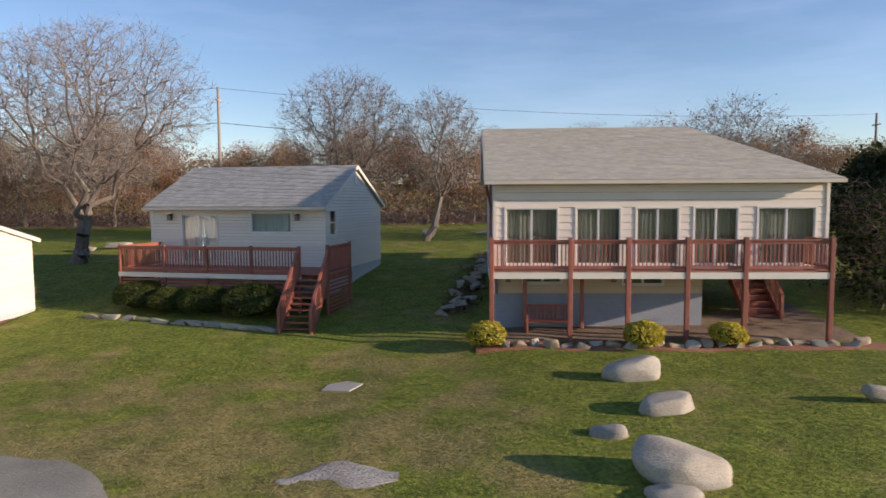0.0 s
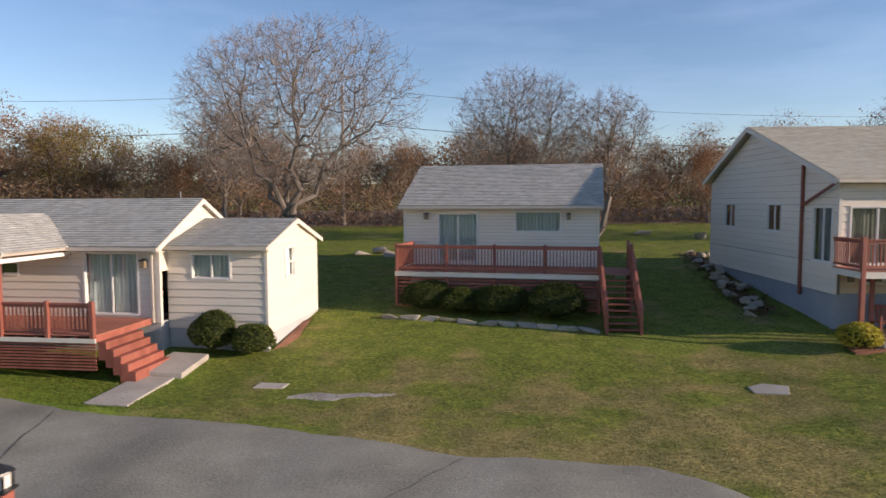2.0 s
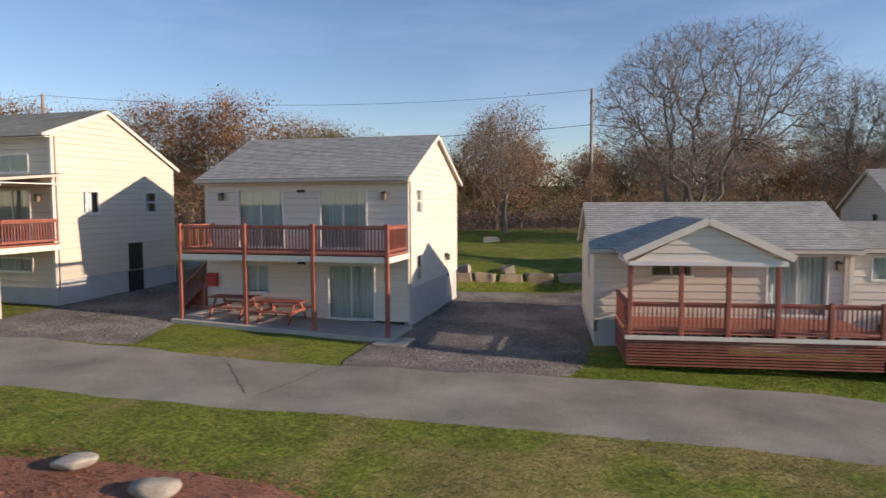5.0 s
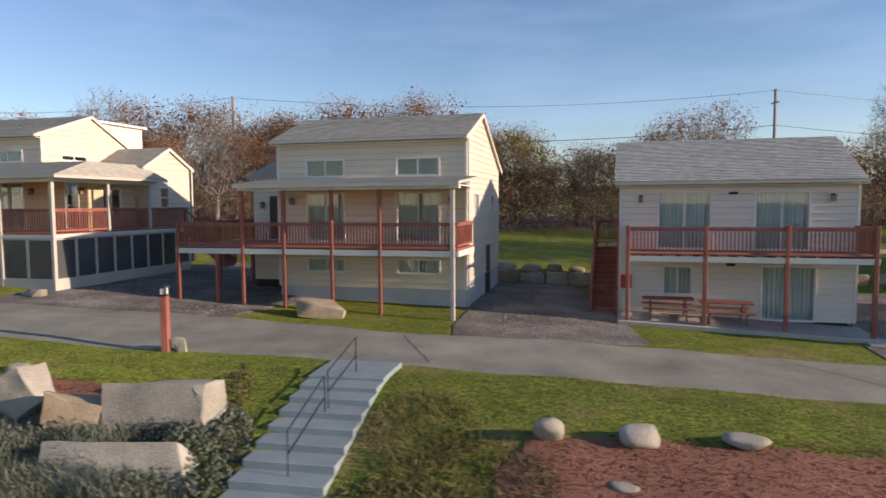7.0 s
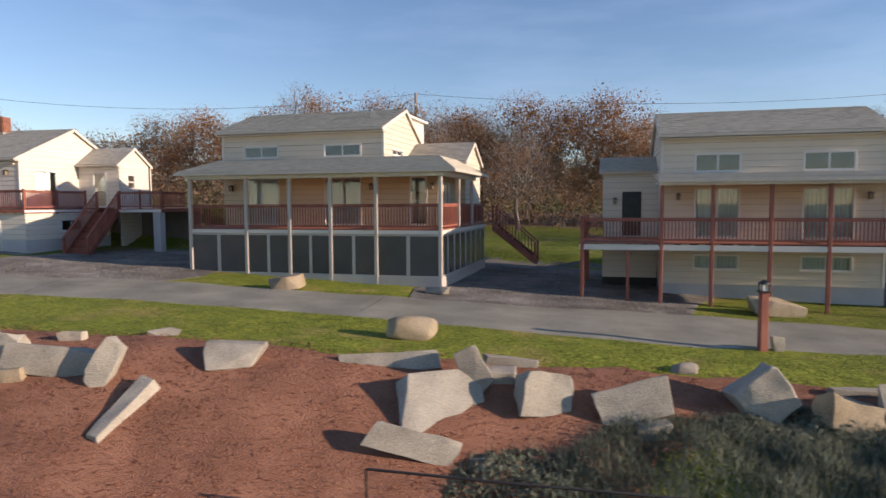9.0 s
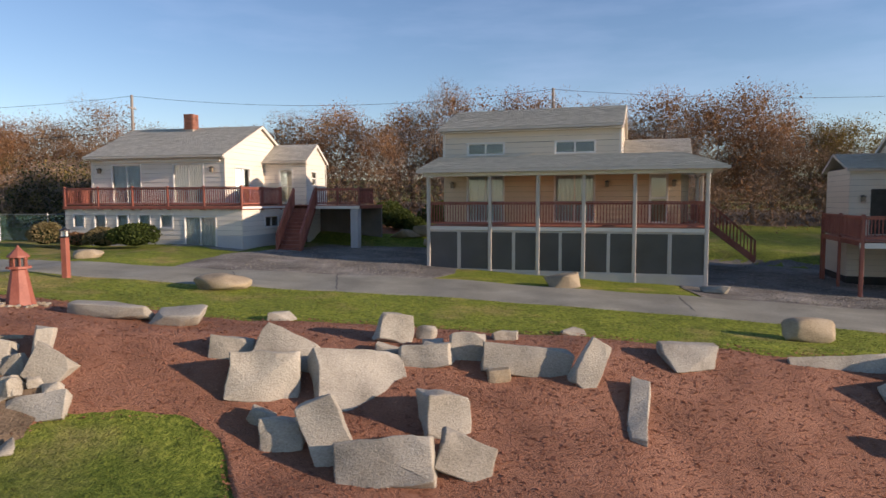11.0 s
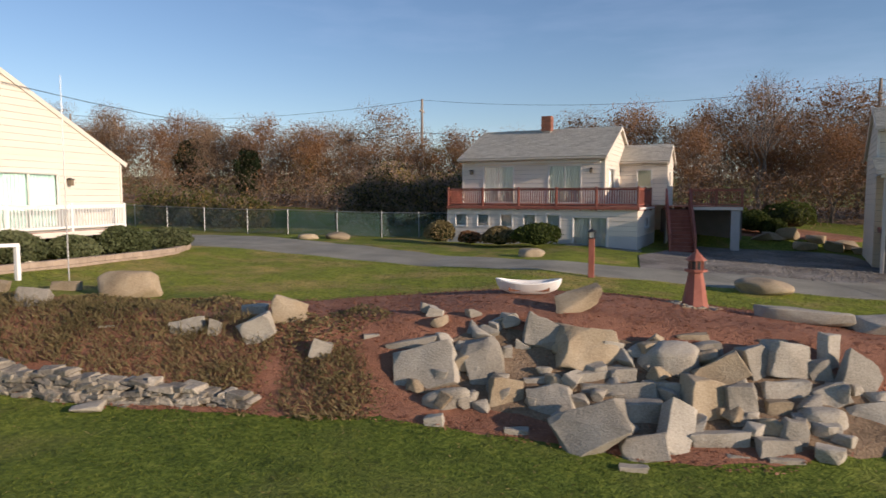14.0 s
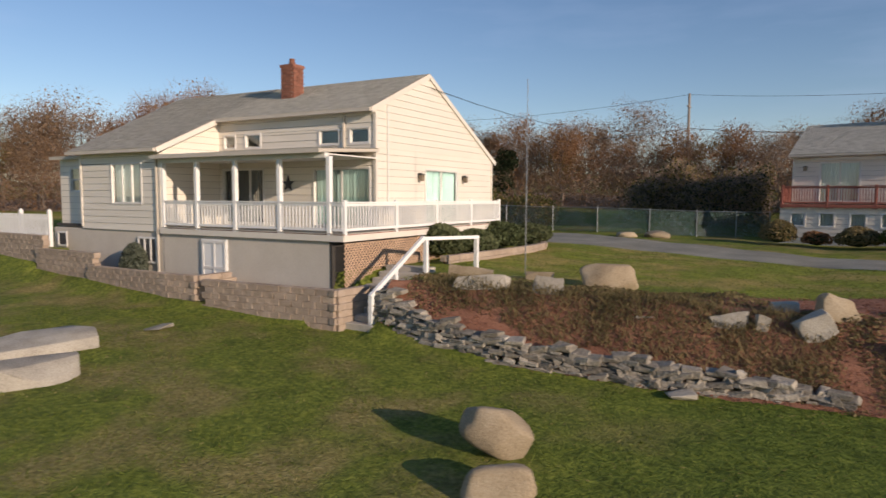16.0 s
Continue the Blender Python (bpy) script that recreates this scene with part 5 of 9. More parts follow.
screens(dF, [(3.43, -2.8), (3.43, -.6), (3.43, 1.6), (3.43, 3.8), (3.43, 5.9)], 2.35, 4.08, 1.7)

stairs("porch_stairs", mF, (4.15, 5.3), (6.3, 5.3), 1.1, 4.3, 2.45, 10, "red-stained stairs from the porch to the gravel", closed=True)

# ---- house G: cottage with a wide deck over the lower storey ----
hG, mG = house_thing((-88.3, 34.8), -10, 2.8, "white clapboard cottage with a brick chimney over a lower storey")
wg = [(-7.14, -5.22), (-3.17, -1.27)]
wall(hG, "front", 0, flat(-8.45, 0), 5.2, 7.85, [hole(a, b, 5.3, 7.46) for a, b in wg])
for a, b in wg:
    window(hG, "front", 0, a, b, 5.3, 7.46, 2, 1, "sliding_door")
wall(hG, "right", 0, flat(0, 7.4), 5.2, 7.85, [hole(1.0, 2.6, 5.3, 7.3)])
wall(hG, "right", 0, gable(0, 7.4, 7.85, 3.9, 9.75, 7.85), 7.85, 9.75)
window(hG, "right", 0, 1.0, 2.6, 5.3, 7.3, 2, .8, "sliding_door")
wall(hG, "left", -8.45, flat(0, 7.4), 3.0, 7.85)
wall(hG, "left", -8.45, gable(0, 7.4, 7.85, 3.9, 9.75, 7.85), 7.85, 9.75)
wall(hG, "back", 7.4, flat(-8.45, 2.7), 3.0, 7.85, boards=False)
gable_roof(hG, -8.45, 0, -.4, 7.9, 3.9, 9.86, 7.8, 7.9, M_SHINGLE_TAN, seed=31, over=.2)
for u in (-8.45, 0):
    corner_board(hG, u, 0, 5.2, 7.8)
for s in (-7.85, -.7):
    wall_lamp(hG, "front", 0, s, 7.1)
bm = bmesh.new()
slab(bm, side_map("front", 0), -7.6, -.2, .03, .16, 7.56, 7.70)
part("awning_case", bm, M_TRIM, hG, "rolled awning in a white case")
wl5 = [(-8.1, -7.36), (-6.74, -6.0), (-5.34, -4.6), (-4.0, -3.26), (-2.68, -1.9)]
wall(hG, "front", -1.9, flat(-8.6, 2.1), 2.65, 5.08, [hole(a, b, 3.98, 4.73) for a, b in wl5] + [hole(-1.23, .63, 2.66, 4.62)], course=.25)
for a, b in wl5:
    window(hG, "front", -1.9, a, b, 3.98, 4.73, 1, 1)
window(hG, "front", -1.9, -1.23, .63, 2.66, 4.62, 2, 1, "sliding_door")
wall(hG, "right", 2.1, flat(-1.9, 4.2), 3.6, 5.08, [hole(.4, 1.9, 3.95, 4.6)])
window(hG, "right", 2.1, .4, 1.9, 3.95, 4.6, 2)
wall(hG, "left", -8.6, flat(-1.9, .2), 2.65, 5.08)
bm = bmesh.new()
box(bm, .70, 2.13, -1.955, -1.8, 2.4, 3.62)
box(bm, 2.0, 2.12, -1.9, 4.2, 2.4, 3.6)
part("foundation", bm, M_FOUND, hG, "grey painted concrete foundation")
bm = bmesh.new()
box(bm, -8.63, -1.3, -1.945, -1.86, 2.5, 3.35)
part("foundation", bm, M_FOUND, hG, "pale painted concrete foundation")
floor_inside(hG, -8.4, 2.0, -1.8, 7.3, 2.65)
floor_inside(hG, -8.4, 0, .05, 7.3, 5.2)
wall(hG, "right", 2.75, flat(4.3, 7.0), 2.8, 7.75, [hole(5.0, 5.7, 6.3, 7.2)])
wall(hG, "right", 2.75, gable(4.3, 7.0, 7.75, 5.65, 8.75, 7.75), 7.75, 8.75)
window(hG, "right", 2.75, 5.0, 5.7, 6.3, 7.2, 2, hung=True)
wall(hG, "front", 4.3, flat(0, 2.75), 5.2, 7.75, [hole(1.0, 1.9, 5.25, 7.3)])
window(hG, "front", 4.3, 1.0, 1.9, 5.25, 7.3, 2, 0, "porch_door", hung=True)
gable_roof(hG, .2, 2.75, 4.05, 7.78, 5.65, 8.85, 7.25, 7.78, M_SHINGLE_TAN, seed=33, over=.15)
dG = deck_thing(mG, 2.8, "red-stained wide upper deck with railing")
deck_floor(dG, -8.55, 2.2, -2.05, -.04, 5.15)
deck_floor(dG, .05, 2.2, 0, 4.2, 5.15)
rail_run(dG, (-8.5, -2.0), (2.15, -2.0), 5.15, 6.13, (0, .2, .4, .6, .8, 1), post_z=4.95)
rail_run(dG, (-8.5, -1.95), (-8.5, -.05), 5.15, 6.13)
rail_run(dG, (2.15, -1.95), (2.15, 2.2), 5.15, 6.13, (.5, 1))
fascia(dG, (-8.57, -2.09), (2.24, -2.09), 5.0, 5.12, M_RED)
fascia(dG, (2.24, -2.09), (2.24, 3.0), 5.0, 5.12, M_TRIM)
stairs("deck_stairs", mG, (3.6, 2.2), (4.25, -1.1), 1.15, 5.15, 2.75, 13, "red-stained wide outside stairs between decks", closed=True)
dG2 = deck_thing(mG, 2.8, "red-stained raised walkway deck on a white post")
deck_floor(dG2, 2.8, 6.9, 2.25, 6.2, 5.15)
rail_run(dG2, (4.3, 2.25), (6.85, 2.25), 5.15, 6.1, (0, .5, 1), post_z=4.95)
rail_run(dG2, (6.85, 2.3), (6.85, 4.6), 5.15, 6.1)
fascia(dG2, (4.3, 2.2), (6.9, 2.2), 4.95, 5.11)
post(dG2, 6.55, 2.5, 2.6, 4.95, .45, M_FOUND)
# the dimness under the walkway is put into this wall's colour
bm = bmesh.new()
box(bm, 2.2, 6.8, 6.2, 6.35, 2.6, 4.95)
part("back_wall", bm, M_RECESS_SHADE, dG2, "back wall coloured as dark as the shade under the deck")

# ---- house H: large cream house with a white porch ----
hH, mH = house_thing((-108.2, 12.4), 1, 3.0, "large cream clapboard house with a white porch and brick chimney", "house")
C = M_SIDING_CREAM
wall(hH, "front", 0, flat(-7.4, .15), 7.0, 8.42, [hole(-2.29, -1.36, 7.26, 7.88), hole(-.93, -.07, 7.28, 7.86), hole(-7.1, -6.45, 7.31, 7.83), hole(-5.95, -5.11, 7.31, 7.85)], mat=C)
for a, b in ((-2.29, -1.36), (-.93, -.07), (-7.1, -6.45), (-5.95, -5.11)):
    window(hH, "front", 0, a, b, 7.29, 7.85, 1)
wall(hH, "front", 0, flat(-7.4, .15), 4.3, 7.0, [hole(-2.57, -.05, 4.42, 6.5), hole(-7.2, -5.0, 4.42, 6.55)], mat=C)
window(hH, "front", 0, -2.57, -.05, 4.42, 6.5, 2, 1, "sliding_door", cmat=M_CURTAIN_TEAL)
window(hH, "front", 0, -7.2, -5.0, 4.42, 6.55, 3, .8, "sliding_door", cmat=M_DIM_ROOM)
wall(hH, "right", .15, flat(0, 9.0), 3.2, 7.15, [hole(3.16, 5.77, 4.45, 6.55)], mat=C)
wall(hH, "right", .15, gable(0, 9.0, 8.42, 3.44, 10.05, 7.15), 7.15, 10.05, breaks=(8.42,), mat=C)
window(hH, "right", .15, 3.16, 5.77, 4.45, 6.55, 2, 1, "sliding_door", cmat=M_CURTAIN_TEAL)
wall(hH, "front", -2.7, flat(-12.2, -7.4), 4.2, 7.15, [hole(-10.24, -8.43, 5.18, 6.72)], mat=C)
window(hH, "front", -2.7, -10.24, -8.43, 5.18, 6.72, 3, 1)
wall(hH, "front", -2.3, flat(-14.3, -12.2), 4.2, 7.0, [hole(-13.57, -12.78, 5.63, 6.65)], mat=C)
window(hH, "front", -2.3, -13.57, -12.78, 5.63, 6.65, 2, 0, hung=True)
wall(hH, "right", -7.4, flat(-2.7, -.02), 4.3, 7.0, mat=C)
wall(hH, "right", -7.4, gable(-2.7, 0, 7.15, -.05, 8.35, 12), 7.0, 8.35, mat=C)
wall(hH, "left", -14.3, flat(-2.3, 9.0), 3.2, 7.0, mat=C, boards=False)
wall(hH, "back", 9.0, flat(-14.3, .15), 3.2, 7.15, boards=False)
foundation(hH, -14.3, -7.4, -2.68, 8.9, 1.6, 4.2, M_FOUND_BEIGE)
foundation(hH, -7.4, .15, 0, 8.9, 2.0, 4.3)
floor_inside(hH, -14.2, .1, .05, 8.9, 4.35)
floor_inside(hH, -14.2, -7.45, -2.6, .05, 4.35)
roof_slope(hH, [(-7.4, -.30, 8.47), (.20, -.30, 8.47), (.20, 3.44, 10.14), (-7.4, 3.44, 10.14)], M_SHINGLE_TAN, seed=41)
roof_slope(hH, [(-12.5, -3.05, 7.2), (-7.15, -3.05, 7.2), (-7.4, 3.44, 10.16), (-14.0, 3.44, 10.16)], M_SHINGLE_TAN, seed=42)
roof_slope(hH, [(.20, 9.35, 7.1), (-14.5, 9.35, 7.1), (-14.0, 3.44, 10.16), (.20, 3.44, 10.14)], M_SHINGLE_TAN, seed=43)
roof_slope(hH, [(-14.6, -2.6, 7.05), (-12.2, -2.6, 7.05), (-12.2, .4, 7.25), (-14.6, .4, 7.25)], M_SHINGLE_TAN, seed=44)
bm = bmesh.new()
for p, q in (((.215, -.30, 8.37), (.215, 3.44, 10.04)), ((.215, 3.44, 10.04), (.215, 9.35, 7.0))):
    beam(bm, p, q, .035, .18)
part("rake_board", bm, M_BOARD, hH)
bm = bmesh.new()
beam(bm, (-7.13, -3.05, 7.1), (-7.13, -.3, 8.36), .035, .18)
part("rake_board", bm, M_BOARD, hH)
bm = bmesh.new()
box(bm, -7.3, .21, -.42, -.31, 8.33, 8.45)
part("gutter", bm, M_EAVE, hH, "beige eaves gutter")
bm = bmesh.new()
box(bm, -12.5, -7.15, -3.17, -3.06, 7.06, 7.18)
part("gutter", bm, M_EAVE, hH, "beige eaves gutter")
roof_slope(hH, [(-7.5, -2.95, 6.92), (.3, -2.95, 6.92), (.3, 0, 7.1), (-7.5, 0, 7.1)], M_SHINGLE_TAN, "porch_roof", seed=45)
bm = bmesh.new()
box(bm, -7.5, .3, -3.07, -2.96, 6.80, 6.92)
part("gutter", bm, M_EAVE, hH, "beige eaves gutter")
bm = bmesh.new()
box(bm, -7.4, .25, -2.75, -2.55, 6.66, 6.82)
part("porch_beam", bm, M_TRIM, hH, "white porch beam")
bm = bmesh.new()
box(bm, -7.4, .25, -2.55, -.03, 6.76, 6.80)
part("porch_ceiling", bm, M_TRIM, hH, "white porch ceiling")
for u, v in ((.15, 0), (.15, 9.0), (-7.4, -2.7), (-12.2, -2.7)):
    corner_board(hH, u, v, 4.3, 7.0, .11)
corner_board(hH, .15, 0, 7.0, 8.3, .11)
for a, b, v, z0, z1, n_ in ((-8.74, -7.72, -2.69, 3.05, 3.95, 3), (-13.95, -13.35, -2.69, 3.45, 4.0, 1)):
    bm = bmesh.new()
    box(bm, a, b, v - .012, v + .005, z0, z1)
    cw = part("cellar_window", bm, M_SCREEN, hH, "small dark cellar window in a white frame")
    for k in range(n_ + 1):
        x = a + (b - a) * k / n_
        bm = bmesh.new()
        box(bm, x - .035, x + .035, v - .045, v - .013, z0 - .03, z1 + .03)
        part("mullion", bm, M_TRIM, cw)
    for z in (z0, z1):
        bm = bmesh.new()
        box(bm, a - .033, b + .033, v - .048, v - .014, z - .035, z + .035)
        part("window_rail", bm, M_TRIM, cw)
downspout(hH, "front", -2.7, -7.55, 2.4, 7.0)
downspout(hH, "front", 0, -1.15, 7.1, 8.3)
bm = bmesh.new()
slab(bm, side_map("right", .15), .5, .8, .03, .14, 4.9, 5.3)
slab(bm, side_map("right", .15), .62, .68, .03, .08, 5.3, 8.6)
part("meter_box", bm, M_TRIM, hH, "grey electric meter and conduit")
for s in (2.7, 6.2):
    wall_lamp(hH, "right", .15, s, 6.2)
# a metal star on the porch wall
bm = bmesh.new()
pts = []
for k in range(10):
    r = .30 if k % 2 == 0 else .12
    a = math.pi / 2 + k * math.pi / 5
    pts.append((-3.75 + r * math.cos(a), -.04, 5.95 + r * math.sin(a)))
prism(bm, pts, (0, -.04, 0))
part("wall_star", bm, M_METAL, hH, "dark metal star ornament")
dark_backing(hH, -7.2, -.05, 2.0, 4.4, 8.6)
# chimney in courses of brick
bm = bmesh.new()
box(bm, -5.66, -5.06, 1.72, 2.28, 8.6, 10.62)
ch = part("chimney", bm, M_MORTAR, hH, "square red brick chimney")
bmc = bmesh.new()
box(bmc, -.10, .10, -.05, .05, -.032, .032)
mb = bpy.data.meshes.new("brick")
bmc.to_mesh(mb)
bmc.free()
mb.materials.append(M_BRICK)


def bricks(parent, u0, u1, v0, v1, z0, z1, zoff):
    """Bricks proud of the chimney's core, course by course."""
    z, k = z0, 0
    while z < z1:
        s = (k % 2) * .11
        for n, a, b, c, turn in ((0, u0, u1, v0, 0), (1, v0, v1, u1, 90)):
            x = a + .10 - s
            while x < b + .02:
                xx = min(max(x, a + .09), b - .09)
                m = Matrix.Translation((xx, c - .0, z - zoff) if n == 0 else (c, xx, z - zoff)) @ Matrix.Rotation(radians(turn), 4, "Z")
                shared("brick", mb, m, parent)
                x += .215
        z += .075
        k += 1


bricks(ch, -5.66, -5.06, 1.72, 2.28, 8.95, 10.62, 3.0)
bm = bmesh.new()
box(bm, -5.72, -5.0, 1.66, 2.34, 10.62, 10.72)
part("chimney_cap", bm, M_BRICK, ch)
bm = bmesh.new()
tube(bm, [(-5.36, 2.0, 10.72), (-5.36, 2.0, 10.98)], [.13, .11], 10)
part("flue", bm, M_BRICK, ch)
bm = bmesh.new()
box(bm, -4.6, -4.05, 3.2, 3.75, 9.3, 10.62)
cg = part("chimney", bm, M_MORTAR, hG, "square red brick chimney")
bricks(cg, -4.6, -4.05, 3.2, 3.75, 9.75, 10.62, 2.8)
# deck, railing and the wall under it
dH = deck_thing(mH, 2.4, "white-railed porch deck over a grey wall", "porch_deck")
deck_floor(dH, -7.35, .95, -2.75, -.04, 4.38, M_CONCRETE)
deck_floor(dH, .19, .95, 0, 8.3, 4.38, M_CONCRETE)
fascia(dH, (-7.4, -2.79), (.98, -2.79), 4.14, 4.33)
fascia(dH, (.98, -2.79), (.98, 8.3), 4.14, 4.33)
rail_run(dH, (-7.3, -2.68), (.9, -2.68), 4.38, 5.33, mat=M_WHITE, gap=.14, thick=.042)
rail_run(dH, (.9, -2.63), (.9, 8.3), 4.38, 5.33, (.0, .25, .5, .75, 1), mat=M_WHITE, gap=.14, thick=.042)
for u in (-7.3, -5.53, -3.66, -1.67, .35):
    post(dH, u, -2.66, 4.3, 6.7, .15, M_WHITE)
bm = bmesh.new()
box(bm, -7.35, .35, -2.68, -2.5, 1.6, 4.14)
part("under_wall", bm, M_FOUND_BEIGE, dH, "pale beige rendered wall")
bm = bmesh.new()
for a in ((-5.3, -4.05, 2.1, 4.02),):
    box(bm, a[0], a[1], -2.74, -2.69, a[2], a[3])
dd = part("cellar_door", bm, M_WHITE, dH, "white plank cellar door")
for x in (-5.25, -4.7, -4.17):
    bm = bmesh.new()
    box(bm, x, x + .08, -2.765, -2.742, 2.15, 3.97)
    part("door_rail", bm, M_TRIM, dd)
for z in (2.2, 3.0, 3.88):
    bm = bmesh.new()
    box(bm, -5.25, -4.09, -2.772, -2.745, z, z + .09)
    part("door_rail", bm, M_TRIM, dd)
LZ0, LZ1, LV0, LV1 = 2.72, 4.08, -2.7, 3.2
for k in range(48):
    for sgn in (1, -1):
        # each strip rises at 45 degrees, cut off at the panel's edges
        c = LV0 - (LZ1 - LZ0) + .155 * k if sgn > 0 else LV0 + .155 * k
        ends = []
        for z in (LZ0, LZ1):
            v = min(max(c + sgn * (z - LZ0), LV0), LV1)
            ends.append((v, LZ0 + sgn * (v - c)))
        if abs(ends[1][0] - ends[0][0]) < .06:
            continue
        bm = bmesh.new()
        beam(bm, (.93 + .012 * sgn, *ends[0]), (.93 + .012 * sgn, *ends[1]), .012, .040)
        part("lattice_strip", bm, M_LATTICE, dH)
# a near-black sheet painted as the shade seen through the lattice
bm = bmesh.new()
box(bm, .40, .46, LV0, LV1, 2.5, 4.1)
part("under_wall", bm, M_PAINTED_SHADE, dH, "near-black backing put in as shade behind the lattice")
# concrete steps with white rails down the bank
stH = thing("bank_steps", Matrix.Translation((0, 0, 1.8)), "weathered concrete steps with white wooden handrails", "stairs")
for k in range(9):
    y1 = 11.9 - .36 * k
    z = 3.30 - .165 * k
    bm = bmesh.new()
    box(bm, -107.0, -105.35, y1 - .40, y1, z - .5, z)
    soften(bm, .02)
    part("tread", bm, M_CONCRETE, stH)
for (x, y, z0, z1) in ((-105.5, 8.75, 1.7, 2.75), (-105.5, 9.9, 2.2, 3.45), (-105.4, 11.4, 3.0, 4.2), (-104.6, 13.2, 3.0, 4.15)):
    bm = bmesh.new()
    box(bm, x - .06, x + .06, y - .06, y + .06, z0, z1)
    part("post", bm, M_WHITE, stH)
bm = bmesh.new()
beam(bm, (-105.5, 8.7, 2.75), (-105.45, 11.35, 4.25), .10, .12)
part("handrail", bm, M_WHITE, stH)
bm = bmesh.new()
beam(bm, (-105.45, 11.3, 4.22), (-104.55, 13.25, 4.2), .10, .10)
part("handrail", bm, M_WHITE, stH)

# ---- plants ----


def leaf_mesh(pts, size, rng, flat_up=.0, aspect=.6):
    """Small four-cornered leaves at the given points, turned at random."""
    n = len(pts)
    d = rng.normal(size=(n, 3))
    d[:, 2] += flat_up
    d /= np.linalg.norm(d, axis=1)[:, None]
    e = np.cross(d, rng.normal(size=(n, 3)))
    e /= np.linalg.norm(e, axis=1)[:, None]
    s = size * rng.uniform(.6, 1.3, (n, 1))
    v = np.stack([pts - d * s, pts + e * s * aspect, pts + d * s, pts - e * s * aspect], 1).reshape(-1, 3)
    f = np.arange(4 * n).reshape(n, 4)
    return v, f


def sliver_mesh(a, b, w, rng):
    """Thin three-cornered twigs from a to b."""
    n = len(a)
    d = b - a
    e = np.cross(d, rng.normal(size=(n, 3)))
    e /= np.linalg.norm(e, axis=1)[:, None] + 1e-9
    v = np.stack([a - e * w, a + e * w, b], 1).reshape(-1, 3)
    return v, np.arange(3 * n).reshape(n, 3)


def mesh_of(name, vf, mats, parent=None, label="", kind=""):
    """One mesh from several (verts, faces) pieces, a material each."""
    verts, faces, idx, k = [], [], [], 0
    for i, (v, f) in enumerate(vf):
        verts += v.tolist() if hasattr(v, "tolist") else list(v)
        ff = (f + k).tolist() if hasattr(f, "tolist") else [tuple(a + k for a in q) for q in f]
        faces += ff
        idx += [i] * len(ff)
        k = len(verts)
    me = bpy.data.meshes.new(name)
    me.from_pydata(verts, [], faces)
    for m in mats:
        me.materials.append(m)
    me.polygons.foreach_set("material_index", idx)
    ob = new(name, me)
    ob.parent = parent
    return tagged(ob, label, kind=kind)


def limbs(seed, tips, centre, radii, r0, fork, lean=(0, 0), low=.25):
    """A bare tree whose twigs fill a dome: segments (from, to, radius, radius) and twigs (from, to)."""
    rng = np.random.default_rng(seed)
    d = rng.normal(size=(tips, 3))
    d /= np.linalg.norm(d, axis=1)[:, None]
    lump = rng.normal(size=(9, 3))
    lump /= np.linalg.norm(lump, axis=1)[:, None]
    bulge = .80 + .24 * np.max(np.maximum(d @ lump.T, 0) ** 4, axis=1)
    r = rng.random(tips) ** (1 / 2.6) * bulge
    pts = np.array(centre) + d * r[:, None] * np.array(radii)
    pts[:, 2] = np.maximum(pts[:, 2], centre[2] - radii[2] * .9 + rng.random(tips) * 1.2)
    segs, twigs = [], []

    def path(p, q, ra, rb, n, wob):
        L = float(np.linalg.norm(q - p))
        prev, pr = p, ra
        for i in range(1, n + 1):
            f = i / n
            c = p + (q - p) * f
            if i < n:
                c = c + rng.normal(size=3) * L * wob
                c[2] -= L * .10 * math.sin(math.pi * f) * (1 if L > 1 else .2)
            r_ = ra + (rb - ra) * f
            segs.append((Vector(prev), Vector(c), pr, r_))
            prev, pr = c, r_

    def split(p, pts, n_all):
        n = len(pts)
        if n <= 3:
            for q in pts:
                twigs.append((Vector(p), Vector(q)))
                for _ in range(3):
                    f = rng.uniform(.3, 1)
                    s = p + (q - p) * f
                    e = s + (q - p) * .25 + rng.normal(size=3) * np.array((.30, .30, .26)) + (0, 0, .12)
                    twigs.append((Vector(s), Vector(e)))
            return
        k = 6 if n == n_all else min(5, max(2, n // 4))
        c = pts[rng.choice(n, k, replace=False)]
        for _ in range(5):
            g = np.argmin(((pts[:, None] - c[None]) ** 2).sum(2), axis=1)
            c = np.array([pts[g == j].mean(0) if (g == j).any() else c[j] for j in range(k)])
        for j in range(k):
            sub = pts[g == j]
            if not len(sub):
                continue
            q = p + (c[j] - p) * (.62 if len(sub) > 3 else .5)
            ra = r0 * .85 * (len(sub) / n_all) ** .42
            rb = ra * .72
            path(p, q, max(ra, .007), max(rb, .006), 4 if len(sub) > 40 else 2, .05)
            split(q, sub, n_all)

    top = np.array((lean[0] * fork, lean[1] * fork, fork))
    path(np.array((0, 0, -.15)), top, r0 * 1.25, r0 * .9, 4, .03)
    split(top, pts, tips)
    return segs, twigs


def seg_mesh(segs, thin=.03):
    verts, faces = [], []
    for p, q, a, b in segs:
        sides = 6 if a > .12 else 4 if a > thin else 3
        d = q - p
        s = d.cross(Vector((.31, .22, .9)))
        s = Vector((1, 0, 0)) if s.length < 1e-5 else s.normalized()
        t = d.cross(s).normalized()
        i = len(verts)
        for c, r in ((p, a), (q, b)):
            for k in range(sides):
                w = 2 * math.pi * k / sides
                verts.append(tuple(c + (s * math.cos(w) + t * math.sin(w)) * r))
        for k in range(sides):
            faces.append((i + k, i + (k + 1) % sides, i + sides + (k + 1) % sides, i + sides + k))
    return verts, faces


